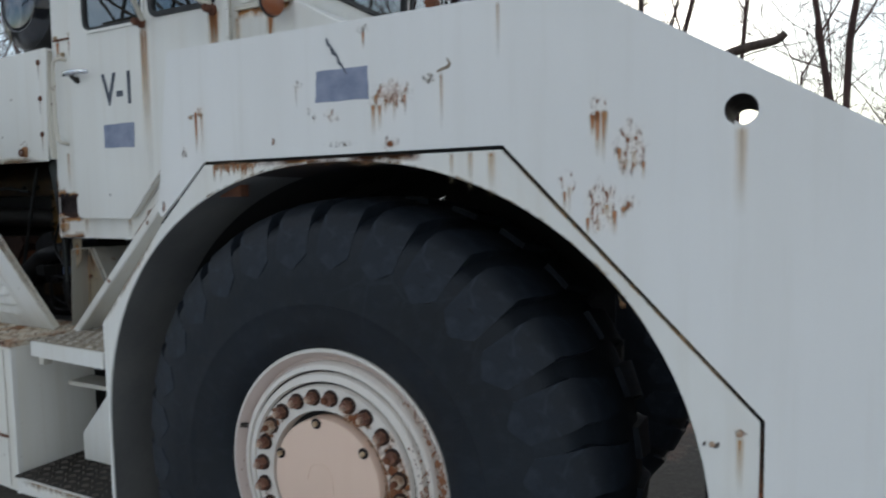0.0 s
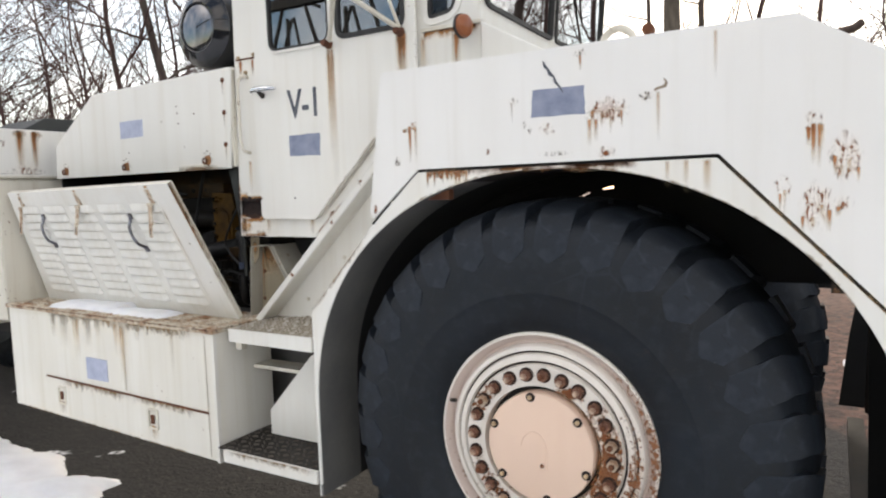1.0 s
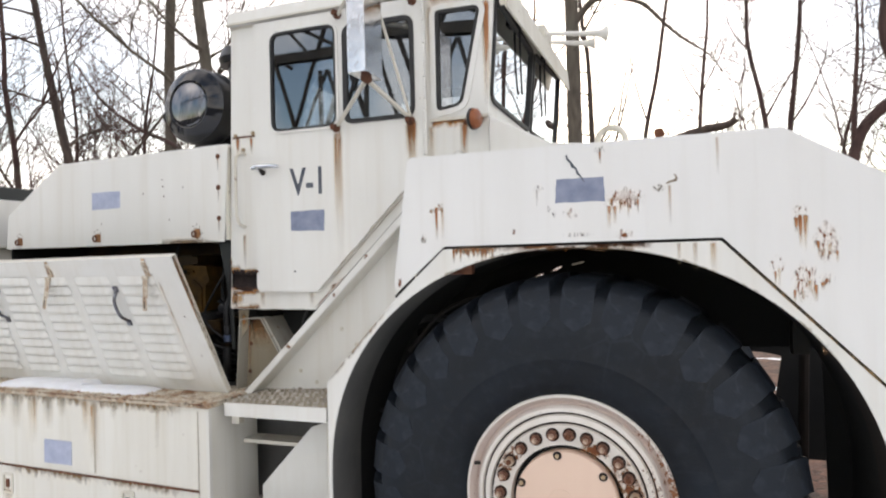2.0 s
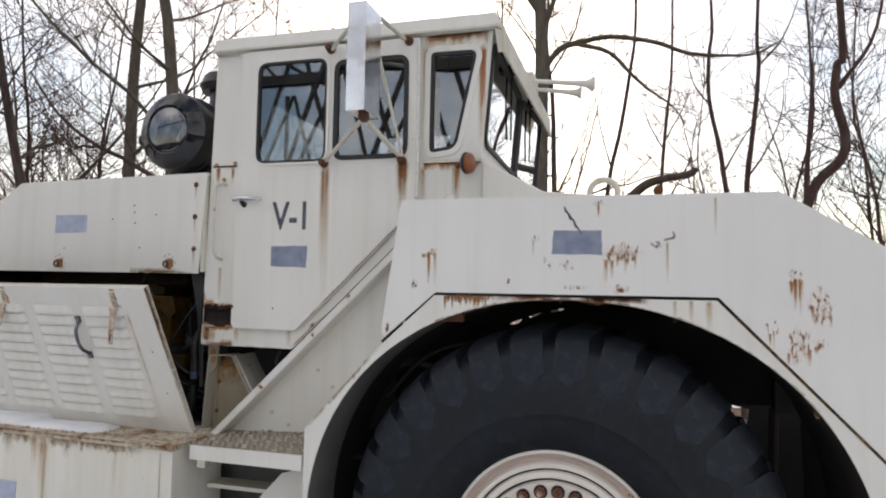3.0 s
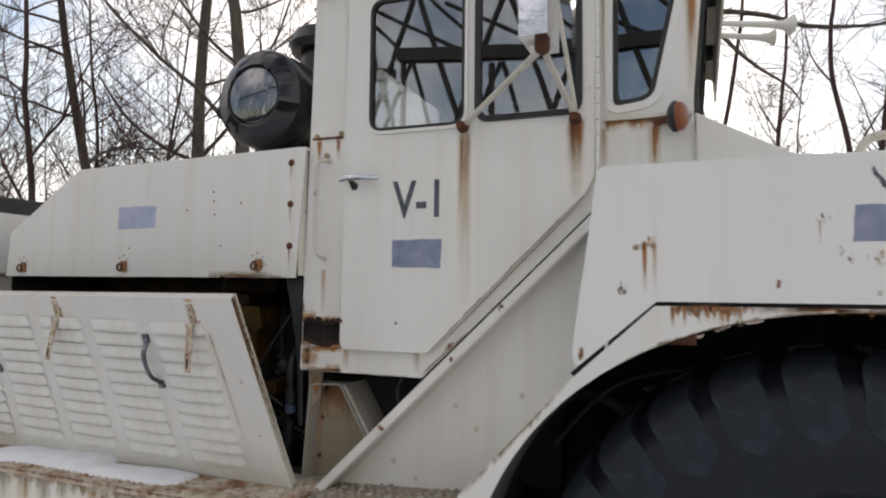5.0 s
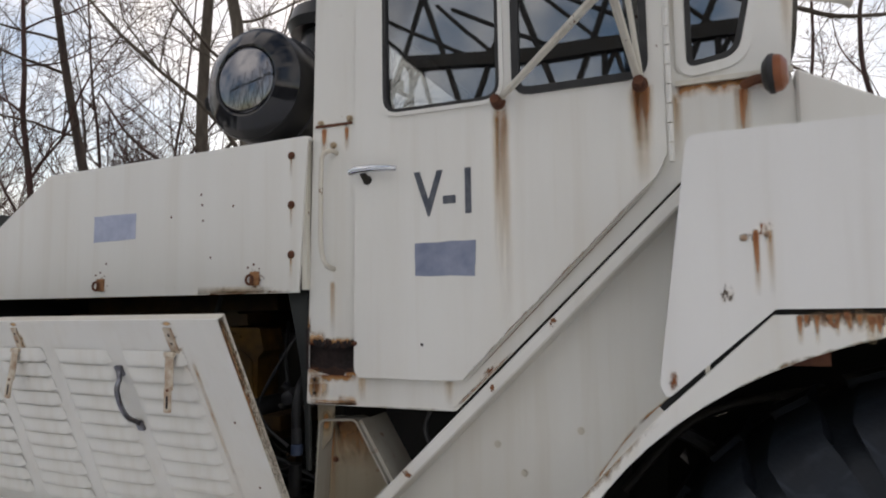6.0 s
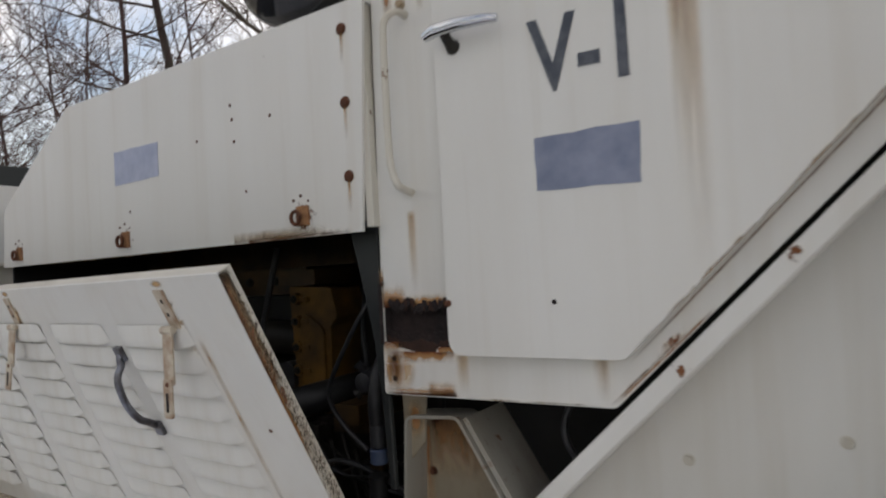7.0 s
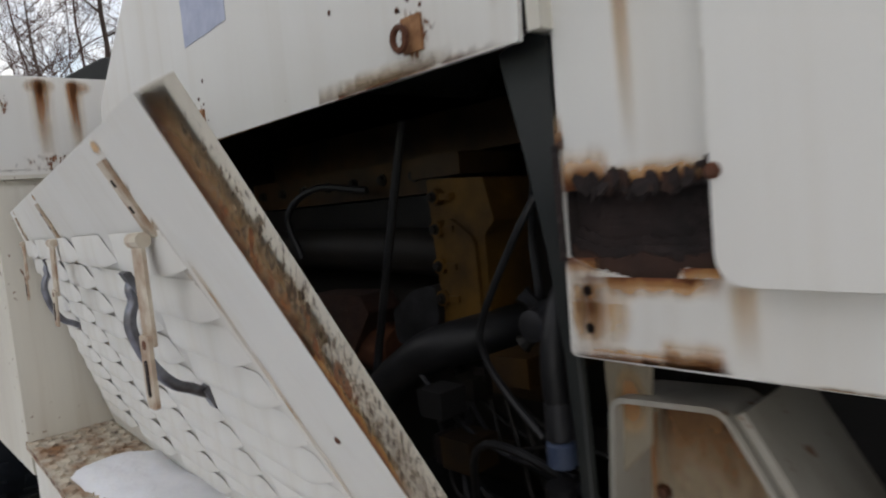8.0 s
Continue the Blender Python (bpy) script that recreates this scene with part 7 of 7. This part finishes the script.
# sparser trees behind the camera
for i in range(7):
    az = radians(rng.uniform(60, 250))
    dist = rng.uniform(38, 60)
    PLACES.append((math.sin(az) * dist - 1.0, math.cos(az) * dist, rng.choice((0, 1, 2, 3, 4))))
# single stems that stand out
for az, dist, k in ((-46.4, 13, 0), (-42.3, 12.5, 1), (-40.4, 11.5, 1), (-50.7, 14, 2), (-52.4, 14, 7), (-55.5, 16, 3), (-36.0, 16, 7), (-31.0, 15, 7), (-58, 18, 7), (-61, 17, 7), (-63.5, 19, 7), (-48.6, 15, 7), (-44.4, 14, 7), (19, 14, 3), (24, 15, 7), (29, 17, 3), (-68, 22, 2), (12.5, 16, 3), (18.5, 19, 7)):
    PLACES.append((math.sin(radians(az)) * dist - 0.1, math.cos(radians(az)) * dist - 2.3, k))
kept = []
for x, y, k in PLACES:
    if all((x - a) ** 2 + (y - b) ** 2 > 0.8 for a, b, _ in kept) and not (-7 < x < 4 and -16 < y < 4.5):
        kept.append((x, y, k))
first_use = set()
for x, y, k in kept:
    m = pose(x, y, -0.05, rng.gauss(0, 2.5), rng.gauss(0, 2.5), rng.uniform(0, 360))
    if k not in first_use:
        first_use.add(k)
        KINDS[k].matrix_basis = m
    else:
        copy_thing(KINDS[k], m)


def lone_tree(name, line, radii, boughs, material, label, seed):
    """A tree whose stem follows a line of its own, with boughs given as lines."""
    rng = random.Random(seed)
    tree = tagged(new(name), label, "tree", "bare woodland trees")
    tree.matrix_basis = Matrix.Translation((line[0][0], line[0][1], 0))
    tv, tf, cv, cf = [], [], [], []

    def spread(pts):
        return [radii[0] + (radii[1] - radii[0]) * i / (len(pts) - 1) for i in range(len(pts))]
    pts = smooth_line(line, 5)
    skin(tv, tf, pts, spread(pts), 10)
    for bl, r0 in boughs:
        bp = smooth_line(bl, 5)
        br = [r0 * (1 - 0.75 * i / (len(bp) - 1)) for i in range(len(bp))]
        skin(cv, cf, bp, br, 6)
        for i in range(2, len(bp)):
            for c in range(1):
                az = rng.uniform(0, 2 * math.pi)
                cp, cr = limb(rng, bp[i], Vector((math.cos(az), math.sin(az), rng.uniform(-0.6, 1.0))), rng.uniform(0.3, 1.1), min(0.009, br[i] * 0.4), 0.003, 6, 0.16, 0.03)
                skin(cv, cf, cp, cr, 4)
                for d in range(4):
                    k2 = rng.randint(1, 6)
                    a3 = rng.uniform(0, 2 * math.pi)
                    dp, dr = limb(rng, cp[k2], Vector((math.cos(a3), math.sin(a3), rng.uniform(-0.4, 0.7))), rng.uniform(0.15, 0.5), 0.0032, 0.0015, 3, 0.2, 0.02)
                    skin(cv, cf, dp, dr, 3)
    adopt(new("trunk", raw("trunk", tv, tf, material)), tree)
    if cf:
        adopt(new("crown", raw("crown", cv, cf, material)), tree)
    return tree


lone_tree("bare_tree", [(-1.30, 9.0, -0.1), (-1.32, 9.0, 3.0), (-1.32, 9.0, 6.2), (-1.36, 9.0, 8.0), (-1.3, 9.1, 12.0)], (0.15, 0.08),
          [([(-1.30, 9.0, 5.95), (-1.0, 9.0, 6.30), (-0.67, 9.0, 6.39), (-0.13, 9.0, 6.45), (0.6, 9.0, 6.29), (1.12, 9.0, 6.06), (1.65, 9.0, 5.97), (2.16, 9.0, 5.95), (2.5, 9.0, 6.1)], 0.062),
           ([(-0.69, 9.0, 6.37), (-0.15, 9.0, 6.17), (0.24, 9.0, 5.74), (0.5, 9.0, 5.48), (0.89, 9.0, 5.16), (1.09, 9.0, 4.85)], 0.042),
           ([(-1.32, 9.0, 6.6), (-0.9, 8.8, 7.6), (-0.4, 8.8, 8.5), (0.2, 8.9, 9.5)], 0.06), ([(-1.35, 9.0, 7.0), (-2.2, 9.0, 8.4), (-2.8, 8.9, 10.5)], 0.07)],
          BARK_PALE, "stout grey forked tree with a long wandering limb", 3)
lone_tree("bare_tree", [(2.75, 9.0, -0.1), (2.8, 9.0, 2.6), (2.99, 9.0, 3.67), (3.40, 9.0, 4.16), (3.46, 9.0, 4.55), (3.33, 9.0, 5.15), (3.37, 9.0, 5.68), (3.45, 9.0, 6.03), (3.3, 9.0, 9.0)], (0.095, 0.05),
          [([(2.9, 9.0, 3.4), (2.91, 9.0, 3.9), (2.94, 9.0, 4.4), (2.99, 9.0, 5.11), (2.99, 9.0, 5.83), (2.9, 9.0, 7.6)], 0.05), ([(3.38, 9.0, 5.3), (3.9, 8.9, 6.2), (4.1, 8.8, 8.0)], 0.04)],
          BARK_RED, "crooked dark tree with a bent stem", 5)
lone_tree("bare_tree", [(1.95, 9.0, -0.1), (1.98, 9.0, 2.0), (1.72, 9.0, 3.71), (1.63, 9.0, 4.37), (1.47, 9.0, 5.23), (1.47, 9.0, 5.98), (1.52, 9.0, 6.6), (1.4, 9.0, 8.6)], (0.05, 0.022),
          [([(1.68, 9.0, 4.0), (1.95, 9.0, 4.5), (2.25, 9.0, 5.0), (2.4, 9.0, 5.6)], 0.018), ([(1.5, 9.0, 5.1), (1.2, 9.0, 5.6), (1.1, 9.0, 6.4)], 0.016)], BARK_RED, "slender bare tree with reddish-brown bark", 9)
lone_tree("bare_tree", [(1.96, 9.0, -0.1), (2.0, 9.0, 2.0), (2.03, 9.0, 3.72), (2.10, 9.0, 4.40), (2.19, 9.0, 5.22), (2.23, 9.0, 5.82), (2.21, 9.0, 6.3), (2.3, 9.0, 8.5)], (0.055, 0.025),
          [([(2.04, 9.0, 3.9), (2.3, 9.0, 4.3), (2.55, 9.0, 4.9), (2.6, 9.0, 5.5)], 0.02), ([(2.23, 9.0, 5.75), (2.6, 9.0, 6.2), (2.9, 9.0, 7.0)], 0.02)], BARK_RED, "slender bare tree with reddish-brown bark", 10)
lone_tree("bare_tree", [(-0.3, 9.0, -0.1), (-0.25, 9.0, 2.2), (-0.16, 9.0, 3.8), (0.05, 9.0, 4.84), (0.2, 9.0, 5.79), (0.29, 9.0, 6.56), (0.3, 9.0, 8.2)], (0.045, 0.02),
          [([(-0.1, 9.0, 4.1), (-0.3, 9.0, 4.9), (-0.4, 9.0, 5.7)], 0.016)], BARK_RED, "slender bare tree with reddish-brown bark", 11)
lone_tree("bare_tree", [(0.6, 9.0, -0.1), (0.62, 9.0, 2.2), (0.72, 9.0, 4.05), (0.80, 9.0, 5.0), (0.88, 9.0, 5.8), (0.9, 9.0, 7.5)], (0.04, 0.018),
          [([(0.78, 9.0, 4.6), (1.05, 9.0, 5.1), (1.2, 9.0, 5.5)], 0.014), ([(0.76, 9.0, 4.4), (0.5, 9.0, 4.9), (0.35, 9.0, 5.4)], 0.014)], BARK_RED, "slender bare tree with reddish-brown bark", 12)
lone_tree("bare_tree", [(-6.9, 6.6, -0.1), (-6.95, 6.6, 2.6), (-7.3, 6.7, 3.55), (-8.3, 7.0, 4.15), (-9.4, 7.3, 4.6), (-10.6, 7.6, 5.3), (-11.6, 7.8, 6.3)], (0.06, 0.02),
          [([(-8.0, 6.9, 4.0), (-8.5, 7.0, 4.7), (-8.8, 7.1, 5.5)], 0.018), ([(-9.3, 7.3, 4.55), (-9.9, 7.3, 4.6), (-10.7, 7.4, 4.9)], 0.016)], BARK_RED, "thin leaning tree with a long low limb", 15)
lone_tree("broken_tree", [(-0.9, 9.0, -0.1), (-0.65, 9.0, 1.8), (-0.2, 9.0, 3.1), (0.35, 9.0, 3.75), (0.72, 9.0, 3.92), (1.12, 9.0, 3.98), (1.26, 9.0, 4.07)], (0.10, 0.052), [], BARK, "snapped-off leaning stem with a jagged end", 7)


# ---- steel boom that the windows mirror ----
def build_boom():
    boom = tagged(new("lattice_boom"), "dark steel lattice structure standing across from the truck", "boom")
    boom.matrix_basis = Matrix.Translation((-7, -10.5, 0))

    def member(name, a, b, r):
        part(name, piped([a, b], r, 6), STEEL_DARK, boom)
    def module(dx, y, drop=0.0):
        """One trestle: a post, two raking legs and two long crossing members."""
        for name, p, q, r in (("post", (-6.32, 7.0), (-6.33, -0.05), 0.060), ("leg", (-6.13, 7.0), (-9.35, -0.05), 0.050), ("leg", (-6.10, 7.0), (-4.02, -0.05), 0.050),
                              ("rake", (-6.45, 9.9), (-3.15, -0.05), 0.062), ("rake", (-5.50, 9.9), (-9.30, -0.05), 0.062), ("brace", (-7.35, 8.44), (-5.05, 7.15), 0.050), ("brace", (-7.70, 8.58), (-6.40, 7.27), 0.045)):
            member(name, (p[0] + dx, y, p[1] - drop), (q[0] + dx, y, max(-0.05, q[1] - drop)), r)
    def girder(x0, z0, x1, z1, y):
        bm = boxed(x0, x1, y - 0.12, y + 0.12, 0.0, 0.27, 0.02)
        for v in bm.verts:
            v.co.z += z0 + (z1 - z0) * (v.co.x - x0) / (x1 - x0)
        part("girder", bm, STEEL_DARK, boom)
    girder(-6.42, 7.02, -3.6, 6.76, -10.2)
    girder(-3.59, 6.76, 5.0, 6.70, -10.2)
    for k in range(5):
        module(2.0 * k, -10.2, 0.0 if k == 0 else 0.26)
    girder(-18.0, 7.3, -7.4, 7.3, -12.0)
    for k in range(5):
        module(-2.2 - 2.15 * k, -12.0)


build_boom()
